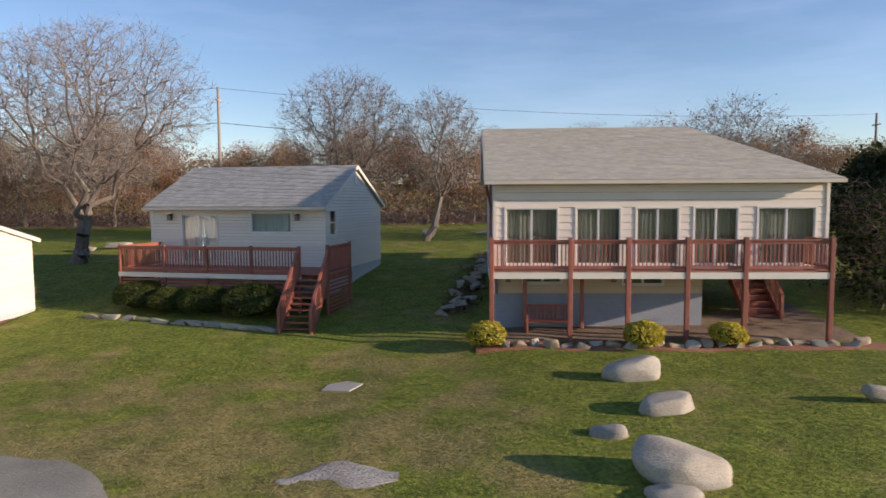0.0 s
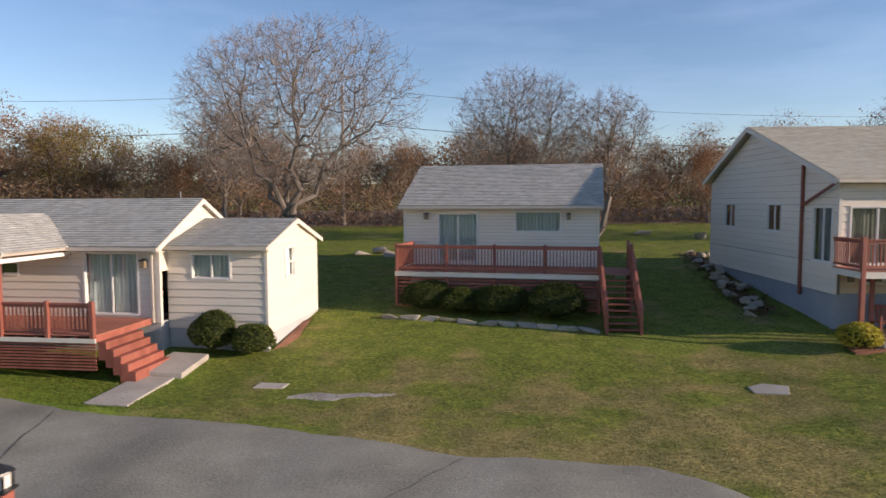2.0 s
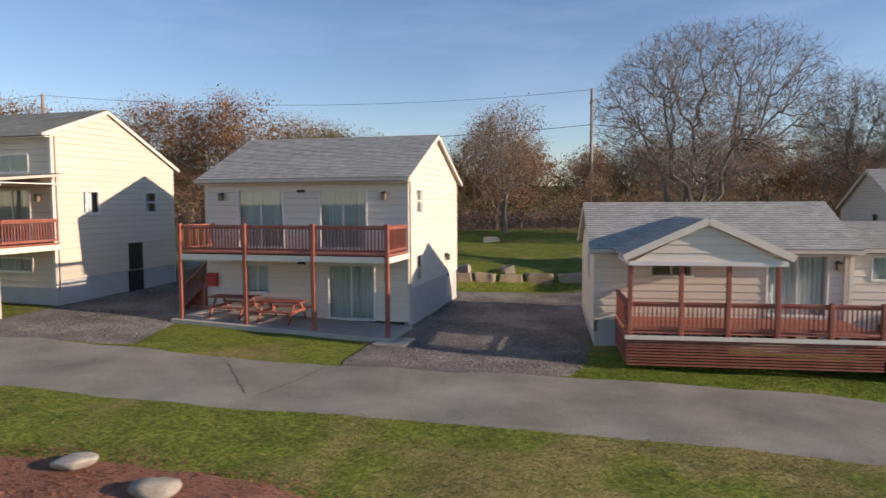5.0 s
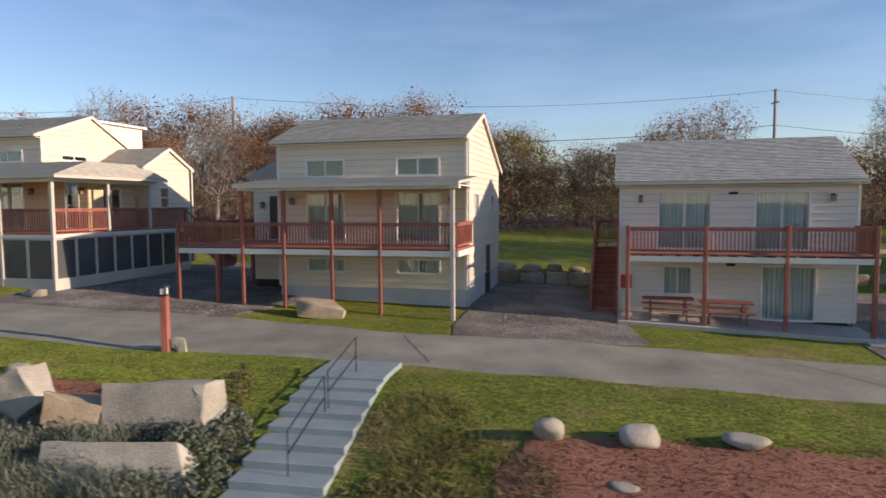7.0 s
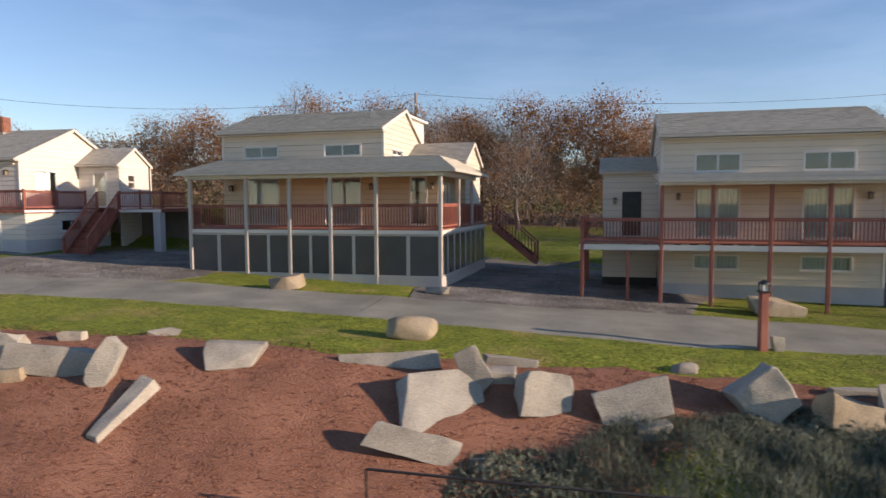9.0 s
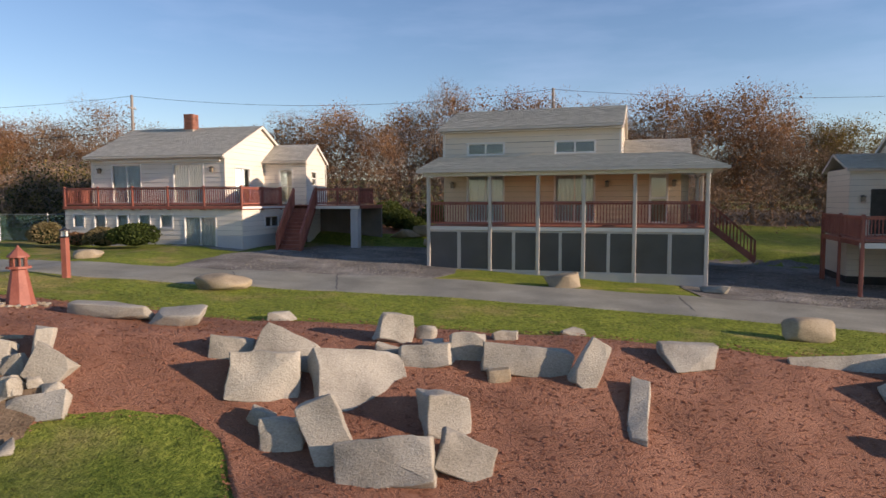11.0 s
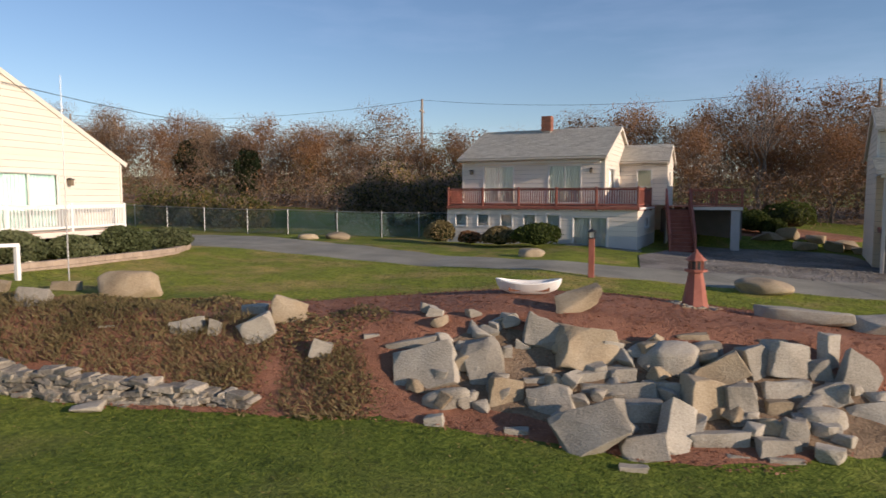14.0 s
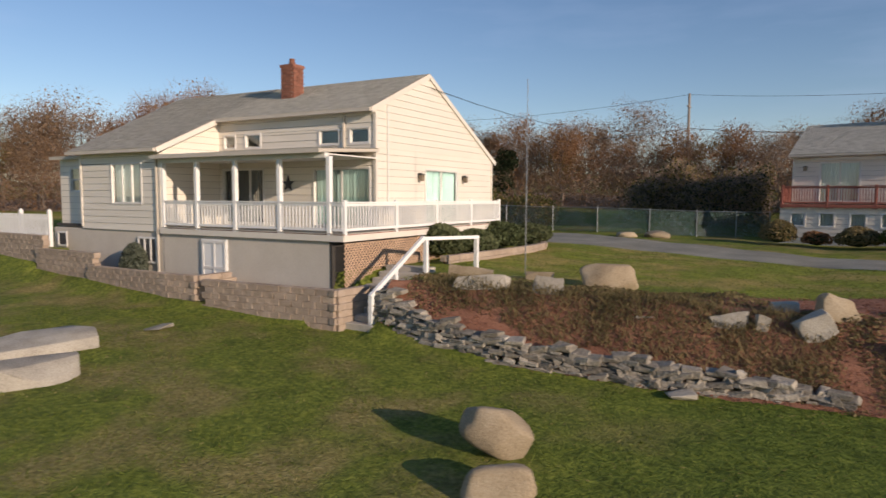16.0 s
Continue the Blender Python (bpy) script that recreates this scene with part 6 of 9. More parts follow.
def bare_tree(x, y, height, rx, r0, seed, label, lean=(0, 0), fork=2.6, tips=1500, rz=None, leaves=0, leaf_mat=None, shift=0, name="bare_tree", tw=.008):
    tr = thing(name, pose(x, y, gz(x, y)), label, "tree")
    rz = rz or height * .40
    segs, twigs = limbs(seed, tips, (shift, 0, height - rz), (rx, rx * .9, rz), r0, fork, lean)
    rng = np.random.default_rng(seed)
    mesh_of("trunk", [seg_mesh([s for s in segs if s[2] > .035])], [M_BARK], tr)
    a = np.array([list(t[0]) for t in twigs])
    b = np.array([list(t[1]) for t in twigs])
    pieces = [seg_mesh([s for s in segs if s[2] <= .035]), sliver_mesh(a, b, tw, rng)]
    mats = [M_BARK, M_TWIG_GREY]
    if leaves:
        pick = rng.integers(0, len(b), leaves)
        pieces.append(leaf_mesh(b[pick] + rng.normal(size=(leaves, 3)) * .15, .085, rng))
        mats.append(leaf_mat)
    mesh_of("crown", pieces, mats, tr)
    return tr


bare_tree(-20.3, 35.6, 13.8, 7.3, .36, 12, "large bare spreading tree with a leaning dark trunk", lean=(.28, 0), fork=2.4, tips=8200, rz=5.7, shift=.9)
bare_tree(-6.0, 42.8, 11.7, 4.9, .27, 23, "bare grey tree with a rounded twiggy crown", lean=(-.05, 0), tips=5600, rz=4.6, fork=3.0)
bare_tree(-1.2, 44.0, 10.8, 3.6, .22, 37, "bare grey tree with a narrow twiggy crown", lean=(.35, 0), tips=3000, rz=4.2, shift=1.2, fork=3.0)
bare_tree(18.5, 42.0, 9.6, 5.2, .22, 41, "bare tree with a few brown leaves remaining", tips=3200, rz=4.0, leaves=900, leaf_mat=M_LEAF_TAN)
bare_tree(-66.5, 47.5, 9.8, 3.2, .16, 53, "slim bare tree beside the wood", tips=1300, rz=4.2)
bare_tree(-77.5, 52.0, 11.6, 2.8, .17, 59, "slim bare tree beside the wood", tips=480, rz=3.6)
bare_tree(-28.5, 52.0, 11.2, 3.6, .2, 61, "grey-brown tree with some withered leaves", tips=1400, rz=4.5, leaves=2600, leaf_mat=M_LEAF_TAN)
bare_tree(-60.3, 49.5, 8.6, 3.4, .16, 67, "slim bare tree beside the wood", tips=1300, rz=3.8)


def wood_tree(seed, height, rx, mat, leafy, twig_n, label, kind="woodland_tree", group="trees of the wood", tips=150, leaf=.044, rz=.46):
    """A tree of the wood: trunk and limbs, and a rounded crown of fine twigs and of the leaves that are left, in soft clumps."""
    tr = thing(kind, pose(0, 0, 0), label, "tree", group)
    rng = np.random.default_rng(seed)
    rzz = height * rz
    mid = np.array((0, 0, height - rzz))
    segs, twigs = limbs(seed, tips, (0, 0, height - rzz), (rx * .85, rx * .85, rzz * .88), .14, height * .16)
    mesh_of("trunk", [seg_mesh([s for s in segs if s[2] > .015], .06)], [M_BARK], tr)
    k = 34
    d = rng.normal(size=(k, 3))
    d[:, 2] += .25
    d /= np.linalg.norm(d, axis=1)[:, None]
    centre = mid + d * rng.uniform(.30, .74, (k, 1)) * np.array((rx, rx, rzz))
    size = rx * rng.uniform(.27, .42, k)

    def fill(n, inner):
        w = rng.integers(0, k, n)
        e = rng.normal(size=(n, 3))
        e /= np.linalg.norm(e, axis=1)[:, None]
        r = rng.random((n, 1)) ** inner
        return centre[w] + e * r * size[w][:, None] * (1, 1, .9), e

    base, e = fill(twig_n, .42)
    tip = base + (e * .15 + rng.normal(size=(twig_n, 3)) * .11 + [0, 0, .07]) * rng.uniform(.6, 1.3, (twig_n, 1))
    pieces, mats = [sliver_mesh(base, tip, .008, rng)], [M_TWIG]
    if leafy:
        pts, e = fill(leafy // 4, 1.1)
        pieces.append(leaf_mesh(pts, leaf * 2.0, rng))
        mats.append(mat)
        pts, e = fill(leafy, .36)
        f = rng.normal(size=(leafy, 3)) * leaf
        pieces.append(sliver_mesh(pts - f * .6, pts + f * .6, leaf * .6, rng))
        mats.append(mat)
    mesh_of("crown", pieces, mats, tr)
    return tr


protos = [wood_tree(101, 9.3, 4.0, M_LEAF_BROWN, 10500, 3600, "woodland tree with rust-brown autumn leaves"),
          wood_tree(102, 9.0, 4.1, M_LEAF_TAN, 9000, 4600, "woodland tree with tan withered leaves"),
          wood_tree(103, 9.6, 3.7, M_LEAF_TAN, 5200, 8000, "nearly bare grey-brown woodland tree"),
          wood_tree(104, 9.2, 3.9, M_LEAF_OLIVE, 10500, 3000, "woodland tree with olive and ochre leaves"),
          wood_tree(105, 8.8, 4.0, M_LEAF_BROWN, 8500, 5000, "half-bare woodland tree with rusty leaves")]
rw = random.Random(77)


def edge_of_wood(x):
    return float(np.interp(x, (-210, -165, -142, -125, -112, -98, -90, -75, -62, -45, -20, 10, 60), (14, 30, 48, 57, 56, 54, 51, 51, 54, 56, 57, 58, 60)))


placed = 0
for row, (dy, step) in enumerate(((1.5, 5.0), (6, 5.6))):
    x = -212 + rw.random() * 3
    while x < 47:
        p = rw.choices(range(5), (3.4, 2.6, 2.2, 1.0 if x < -86 or x > -66 else .3, 2.8))[0]
        yy = edge_of_wood(x) + dy + rw.uniform(-1.4, 1.4)
        s = rw.uniform(.82, 1.20) * (1.14 if row else .90) * float(np.interp(x, (-168, -150, -120, -108, -98, -92, -82, -76, -71, -64, -48, -44, -39, -34, -29, -26, -15, 3, 30), (1.25, 1.06, .98, .94, .92, .80, .92, .92, .90, .92, .96, 1.06, .98, .88, 1.04, .97, 1.04, .94, .92)))
        z = gz(x, yy) + float(far_rise(x, yy)) - .1
        ob = protos[p]
        m = pose(x, yy, z, 0, 0, rw.uniform(0, 360))
        if placed < 5:
            ob = protos[placed]
            ob.matrix_basis = m
        else:
            ob = copy_thing(ob, m)
        ob.scale = (s * rw.uniform(.9, 1.2), s * rw.uniform(.9, 1.2), s)
        placed += 1
        x += step * rw.uniform(.7, 1.3)

# taller trees that stand out above the rest of the wood
for k, (x, yy, top, p) in enumerate(((-62.5, 57, 14.0, 2), (-58.6, 57, 14.7, 4), (-54.9, 57.5, 15.4, 0), (-51.4, 57, 14.9, 4), (-43.9, 57, 13.2, 3), (-71.5, 56.5, 14.6, 4), (-67.2, 57, 15.0, 1), (-64.4, 57.5, 14.7, 0), (-28.9, 57, 14.0, 2), (-80.4, 56, 14.5, 0), (-76.2, 56.5, 14.8, 4), (-136.0, 28, 14.5, 2), (-139.5, 54, 14.2, 0), (-133.0, 57, 14.4, 4), (-128.4, 57, 14.3, 1), (-122.8, 57, 13.9, 4), (-118.0, 57, 14.0, 0), (-163.0, 45, 17.6, 4), (-163.6, 50, 20.0, 0), (-169.0, 33, 14.6, 1))):
    z = gz(x, yy) + float(far_rise(x, yy)) - .1
    ob = copy_thing(protos[p], pose(x, yy, z, 0, 0, 50 * k))
    s = 1.05 * (top - z) / (9.3, 9.0, 9.6, 9.2, 8.8)[p]
    ob.scale = (s * 1.05, s * 1.05, s)


wood_x = np.arange(-205, 47.1, 1.0)
wood_rows = []
for d_ in (-.6, 1, 4, 8, 13, 19, 26):
    yy = np.array([edge_of_wood(v) for v in wood_x]) + d_ + (.5 * np.sin(wood_x * .9) + .3 * np.sin(wood_x * 2.3) if d_ < 0 else 0)
    wood_rows.append(np.stack([wood_x, yy, ground(wood_x, yy) + far_rise(wood_x, yy) + (.06 if d_ > 0 else -.03)], 1))
nw = len(wood_x)
tagged(quick("woodland_floor", [tuple(p) for r in wood_rows for p in r.tolist()], [(k * nw + i, k * nw + i + 1, (k + 1) * nw + i + 1, (k + 1) * nw + i) for k in range(6) for i in range(nw - 1)], M_DIRT), "brown leaf litter on the floor of the wood", "leaf litter", kind="structure")


def brush(name, label, xs, y_of, n, h, mats, seed, depth=3.0, leaf=.07, leaf_share=.45):
    """A tangle of stems, twigs and leaves along a line: nobody could count it."""
    rng = np.random.default_rng(seed)
    x = rng.uniform(xs[0], xs[1], n)
    lump = .55 + .45 * np.sin(x * .9 + 2 * np.sin(x * .37)) * np.sin(x * .31 + seed)
    y = np.array([y_of(v) for v in x]) + rng.normal(size=n) * depth * .5
    z0 = ground(x, y) + far_rise(x, y)
    top = h * (.45 + .55 * lump)
    z = z0 + top * rng.random(n) ** .8
    base = np.stack([x, y, z], 1)
    tip = base + rng.normal(size=(n, 3)) * [.34, .34, .20] + np.stack([0 * x, 0 * x, rng.uniform(0, .35, n)], 1)
    pieces = [sliver_mesh(base, tip, .013, rng)]
    k = int(n * leaf_share)
    pts = base[rng.integers(0, n, k)] + rng.normal(size=(k, 3)) * .25
    pieces.append(leaf_mesh(pts[: k // 2], leaf, rng))
    pieces.append(leaf_mesh(pts[k // 2:], leaf, rng))
    ob = mesh_of(name, pieces, mats, None, label, "stuff")
    return tagged(ob, label, "undergrowth", kind="stuff")


brush("undergrowth", "tangled brown undergrowth along the edge of the wood", (-205, 47), lambda x: edge_of_wood(x) + .5, 100000, 4.6, [M_TWIG, M_LEAF_BROWN, M_LEAF_TAN], 5, 7.0, .085, .7)
brush("inner_brush", "dense brown brush under the trees of the wood", (-205, 47), lambda x: edge_of_wood(x) + 5.5, 60000, 7.6, [M_TWIG, M_LEAF_TAN, M_LEAF_BROWN], 15, 4.5, .125, 1.3)
brush("thicket", "dark leafless thicket beside the fence", (-108, -98.5), lambda x: 45.5, 20000, 4.6, [M_TWIG, M_LEAF_OLIVE, M_CEDAR], 6, 3.5, .10, .9)
brush("hedge_row", "green shrubs behind the chain-link fence", (-122.0, -112.4), lambda x: 39.4, 9000, 2.5, [M_TWIG, M_BUSH, M_LEAF_OLIVE], 7, 1.6, .10, 2.4)
brush("evergreen_brush", "loose dark evergreen and brown brush beside the cottage", (15.2, 24), lambda x: 24.5, 9000, 4.6, [M_TWIG, M_CEDAR, M_BUSH], 9, 3.5, .09, 1.6)
brush("far_woods", "brown woods on the far rise", (-230, 90), lambda x: edge_of_wood(x) + 13, 46000, 8.6, [M_TWIG, M_LEAF_TAN, M_LEAF_BROWN], 8, 5, .15, 1.5)


def shrub(name, x, y, rx, ry, h, mat, n, label, leaf=.05, seed=0, lumps=9, z=None, group=""):
    """A dense shrub: a dark inner mass, and leaves in clumps over it."""
    z = gz(x, y) if z is None else z
    sh = thing(name, pose(x, y, z), label, "shrub", group)
    rng = np.random.default_rng(seed + 11)
    # solid core added against see-through; its near-black colour stands for inner shade
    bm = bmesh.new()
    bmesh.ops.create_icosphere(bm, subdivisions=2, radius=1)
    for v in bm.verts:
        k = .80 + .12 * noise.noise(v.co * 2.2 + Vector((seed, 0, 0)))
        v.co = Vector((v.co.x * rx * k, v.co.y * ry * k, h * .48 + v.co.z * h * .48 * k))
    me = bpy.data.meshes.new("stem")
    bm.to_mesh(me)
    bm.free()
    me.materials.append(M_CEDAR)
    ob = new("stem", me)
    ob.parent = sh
    d = rng.normal(size=(n, 3))
    d /= np.linalg.norm(d, axis=1)[:, None]
    d[:, 2] = np.where(d[:, 2] < -.6, -d[:, 2], d[:, 2])
    c = rng.normal(size=(lumps, 3))
    c /= np.linalg.norm(c, axis=1)[:, None]
    lump = np.max(np.maximum(d @ c.T, 0) ** 5, axis=1)
    r = .82 + .20 * lump + rng.normal(size=n) * .045
    pts = np.stack([d[:, 0] * rx * r, d[:, 1] * ry * r, h * .5 + d[:, 2] * h * .5 * r], 1)
    mesh_of("foliage", [leaf_mesh(pts, leaf, rng)], [mat], sh)
    return sh


# clipped hedge in front of house B, with a stone edging
for k, (x, y, rx, h) in enumerate(((-12.0, 25.4, 1.10, 1.2), (-10.7, 25.1, .82, 1.05), (-9.15, 24.7, 1.12, 1.25), (-7.2, 24.15, 1.22, 1.38))):
    shrub("boxwood", x, y, rx, .72, h, M_BUSH, 7000, "clipped dark green boxwood shrub by the deck", .030, k, group="boxwoods by the deck")
shrub("boxwood", -18.6, 20.55, .72, .68, 1.32, M_BUSH, 6500, "clipped dark green boxwood shrub by the cottage wall", .032, 11)
shrub("boxwood", -17.25, 20.35, .68, .62, 1.0, M_BUSH, 5000, "small clipped boxwood shrub by the cottage wall", .032, 12)
for k, (x, y, r, h) in enumerate(((1.3, 20.0, .62, .85), (6.1, 19.5, .60, .80), (8.7, 19.6, .58, .75))):
    shrub("yellow_shrub", x, y, r, r, h, M_YELLOW, 1600, "golden yellow leafy shrub in the mulch bed", .06, 20 + k, group="yellow shrubs")
shrub("dry_shrub", -97.0, 32.6, .9, .8, 1.25, M_WEED, 1800, "straw-coloured dry ornamental shrub", .07, 31)
shrub("green_shrub", -93.5, 31.9, 1.0, .8, 1.05, M_WEED, 2600, "yellow-green leafy shrub by the cottage", .07, 32)
shrub("boxwood", -91.5, 31.2, 1.25, 1.0, 1.25, M_BUSH, 2600, "rounded dark green shrub by the cottage", .07, 33)
shrub("red_shrub", -95.3, 32.6, .7, .6, .8, M_LEAF_BROWN, 900, "small rusty shrub by the cottage", .06, 34)
for k, (x, y, r, h) in enumerate(((-107.2, 15.2, .95, 1.25), (-107.0, 17.6, .9, 1.05), (-107.0, 20.2, 1.15, 1.2), (-106.8, 22.6, 1.0, 1.0))):
    shrub("bayberry", x, y, r, r * 1.1, h, M_BAYBERRY, 4200, "dark green spiky shrub on a raised bed", .085, 40 + k, group="shrubs on the raised bed")
shrub("bayberry", -116.55, 9.1, .55, .5, 1.55, M_JUNIPER, 2600, "rounded grey-green shrub against the house", .07, 50)
for k, (x, y, r, h) in enumerate(((-80.6, 43.5, 1.2, 1.7), (-79.6, 41.6, 1.0, 1.4), (-77.0, 44.6, 1.7, 1.8), (-78.6, 40.9, .8, 1.0))):
    shrub("juniper_mound", x, y, r, r, h, M_BUSH, 2400, "rounded dark green shrub on the rock garden", .09, 60 + k)
cedar = wood_tree(131, 6.6, 2.0, M_CEDAR, 9000, 1200, "tall dark evergreen beside the cottage", "cedar", "evergreens", 200, .11, .5)
cedar.matrix_basis = pose(18.4, 24.6, gz(18.4, 24.6))
for x, y, s_, a_ in ((20.4, 23.2, 1.0, 80), (18.6, 28.4, .95, 200), (21.8, 26.6, 1.05, 300)):
    o = copy_thing(cedar, pose(x, y, gz(x, y) - .1, 0, 0, a_))
    o.scale = (s_, s_, s_)
for x, y, top, a_ in ((-130.3, 55.5, 12.0, 20), (-123.3, 55, 10.8, 140)):
    z = gz(x, y)
    o = copy_thing(cedar, pose(x, y, z - .1, 0, 0, a_))
    o.scale = (.9, .9, (top - z) / 6.6)


def ground_cover(name, label, spots, mat, n, seed, hgt, leaf, mats=None, tw=.012):
    """Low creeping growth: sprays of small leaves over patches of ground."""
    rng = np.random.default_rng(seed)
    parts = []
    for x, y, rx, ry in spots:
        k = int(n * rx * ry)
        a, r = rng.uniform(0, 2 * math.pi, k), np.sqrt(rng.random(k))
        px, py = x + rx * r * np.cos(a), y + ry * r * np.sin(a)
        hump = (1 - r ** 2) * (.6 + .4 * np.sin(px * 3.1) * np.sin(py * 2.7))
        pz = ground(px, py) + .03 + hgt * hump * rng.random(k) ** .5
        parts.append(np.stack([px, py, pz], 1))
    pts = np.concatenate(parts)
    h = len(pts) // 2
    base = pts[:h]
    tip = base + rng.normal(size=(h, 3)) * [.10, .10, .04] + np.stack([np.zeros(h), np.zeros(h), rng.uniform(.05, .22, h) * (1 if hgt < .6 else 1.5)], 1)
    return tagged(mesh_of(name, [sliver_mesh(base, tip, tw, rng), leaf_mesh(pts[h:], leaf, rng, .4)], [mat, mat], None, label, "stuff"), label, "plants", kind="stuff")


ground_cover("junipers", "grey-green creeping junipers between the boulders", [(-60.0, 11.8, 3.2, 1.7), (-56.8, 11.6, 2.6, 2.0), (-63.6, 11.4, 1.6, 1.3), (-54.6, 12.2, 1.6, 1.9), (-57.8, 13.0, 2.2, .9), (-60.5, 9.8, 3, 1.4)], M_JUNIPER, 1500, 81, .62, .055)
ground_cover("green_shrubs", "low olive and dark green shrubs on the bank beside the steps", [(-49.6, 12.9, 1.2, 1.5), (-48.8, 11.0, 1.8, 1.6), (-49.9, 9.8, 1.7, 1.7), (-54.2, 14.2, .6, 1.3)], M_WEED, 620, 82, .13, .045)
ground_cover("dry_weeds", "green and straw-coloured weeds growing through the mulch", [(-103.0, 9.9, 1.4, .7), (-100.5, 10.0, 1.8, 1.1), (-98.0, 10.2, 1.8, 1.3), (-95.6, 10.3, 1.2, 1.1), (-92.9, 9.9, 1.0, .9), (-99.6, 11.5, 1.7, .6), (-102.3, 10.8, 1.2, .6), (-93.0, 12.0, .8, .6), (-93.4, 10.8, 1.0, .9), (-94.6, 11.2, .9, .8), (-92.3, 9.8, .8, .6), (-97.0, 12.3, 1.6, .8), (-95.2, 9.5, 1.0, .6), (-103.8, 9.4, 1.0, .5), (-104.2, 10.4, .9, .8)], M_WEED, 1200, 83, .30, .04)
ground_cover("green_weeds", "low green weeds on the bank", [(-101.5, 10.0, 2.4, .9), (-97.2, 10.0, 1.8, 1.2), (-94.6, 9.6, 1.2, .8)], M_WEED, 300, 84, .25, .04)

# ---- rocks ----


def trimmed_block(rng, cuts, round_off):
    bm = bmesh.new()
    bmesh.ops.create_cube(bm, size=2)
    for k in range(cuts + round_off):
        if k < 5:       # the block's own faces, a little out of square
            n = [0.0, 0.0, 0.0]
            n[k % 3] = 1.0 if k < 3 else -1.0
            n = Vector(n) + Vector(rng.normal(size=3) * .16)
            c = rng.uniform(.80, .95)
        else:
            n = Vector(rng.choice((-1, 1), 3) * rng.uniform(.15, 1, 3))
            c = rng.uniform(.98, 1.22) if not round_off else rng.uniform(.92, 1.02)
        n.normalize()
        bmesh.ops.bisect_plane(bm, geom=bm.verts[:] + bm.edges[:] + bm.faces[:], plane_co=n * c, plane_no=n, clear_outer=True)
    pts = [v.co.copy() for v in bm.verts]
    bm.free()
    bm = bmesh.new()
    for p in pts:
        bm.verts.new(p)
    bmesh.ops.remove_doubles(bm, verts=bm.verts[:], dist=.12)
    bmesh.ops.convex_hull(bm, input=bm.verts[:])
    bmesh.ops.delete(bm, geom=[v for v in bm.verts if not v.link_faces], context="VERTS")
    bmesh.ops.dissolve_limit(bm, angle_limit=radians(6), verts=bm.verts[:], edges=bm.edges[:])
    return bm


def round_bm(seed, w, d, h):
    """A water-worn boulder: rounded, blunt and a little flattened on its sides."""
    rng = np.random.default_rng(seed)
    bm = bmesh.new()
    bmesh.ops.create_icosphere(bm, subdivisions=4 if w > .9 else 3, radius=1)
    off = Vector((rng.random() * 50, rng.random() * 50, 0))
    cuts = [(Vector(rng.normal(size=3)).normalized(), rng.uniform(.80, .92)) for _ in range(9)]
    for v in bm.verts:
        p = v.co.normalized()
        p = p / (abs(p.x) ** 3.2 + abs(p.y) ** 3.2 + abs(p.z) ** 3.2) ** (1 / 3.2)
        for n, c in cuts:
            over = p.dot(n) - c
            if over > 0:
                p = p - n * over * .75
        p = p + noise.noise_vector(p * 1.3 + off) * .07 + noise.noise_vector(p * 5 + off) * .014
        v.co = Vector((p.x * w / 2, p.y * d / 2, p.z * h / 2))
    return bm


def rock_bm(seed, w, d, h, cuts=7, wear=.05, round_off=0):
    """A split boulder: a block trimmed by slanting planes, with worn edges and uneven faces."""
    bm, lo, hi = None, [0] * 3, [0] * 3
    while min(b - a for a, b in zip(lo, hi)) < .4:
        rng = np.random.default_rng(seed)
        bm = trimmed_block(rng, cuts, round_off)
        lo = [min(v.co[i] for v in bm.verts) for i in range(3)]
        hi = [max(v.co[i] for v in bm.verts) for i in range(3)]
        seed += 1000
    for v in bm.verts:
        v.co = Vector([((v.co[i] - lo[i]) / (hi[i] - lo[i]) - .5) * (w, d, h)[i] for i in range(3)])
    size = min(w, d, h)
    bmesh.ops.bevel(bm, geom=bm.edges[:], offset=size * wear, segments=2 if round_off else 1, affect="EDGES", profile=.5, clamp_overlap=True)
    lim = (w * .53, d * .53, h * .53)
    for v in bm.verts:
        for i in range(3):
            v.co[i] = min(max(v.co[i], -lim[i]), lim[i])
    bmesh.ops.triangulate(bm, faces=bm.faces[:])
    for _ in range(2):
        long = [e for e in bm.edges if e.calc_length() > max(w, d) * .20]
        if long:
            bmesh.ops.subdivide_edges(bm, edges=long, cuts=1)
            bmesh.ops.triangulate(bm, faces=[f for f in bm.faces if len(f.verts) > 3])
    off = Vector((rng.random() * 50, rng.random() * 50, 0))
    for v in bm.verts:
        v.co += noise.noise_vector(v.co * (1.4 / max(.3, size)) + off) * size * .035 + noise.noise_vector(v.co * 6 + off) * .012 * min(1, size * 2)
    return bm


def rock_data(name, bm, mat, smooth=35):
    me = bpy.data.meshes.new(name)
    bm.to_mesh(me)
    bm.free()
    me.shade_smooth()
    me.set_sharp_from_angle(angle=radians(smooth))
    me.materials.append(mat)
    return me


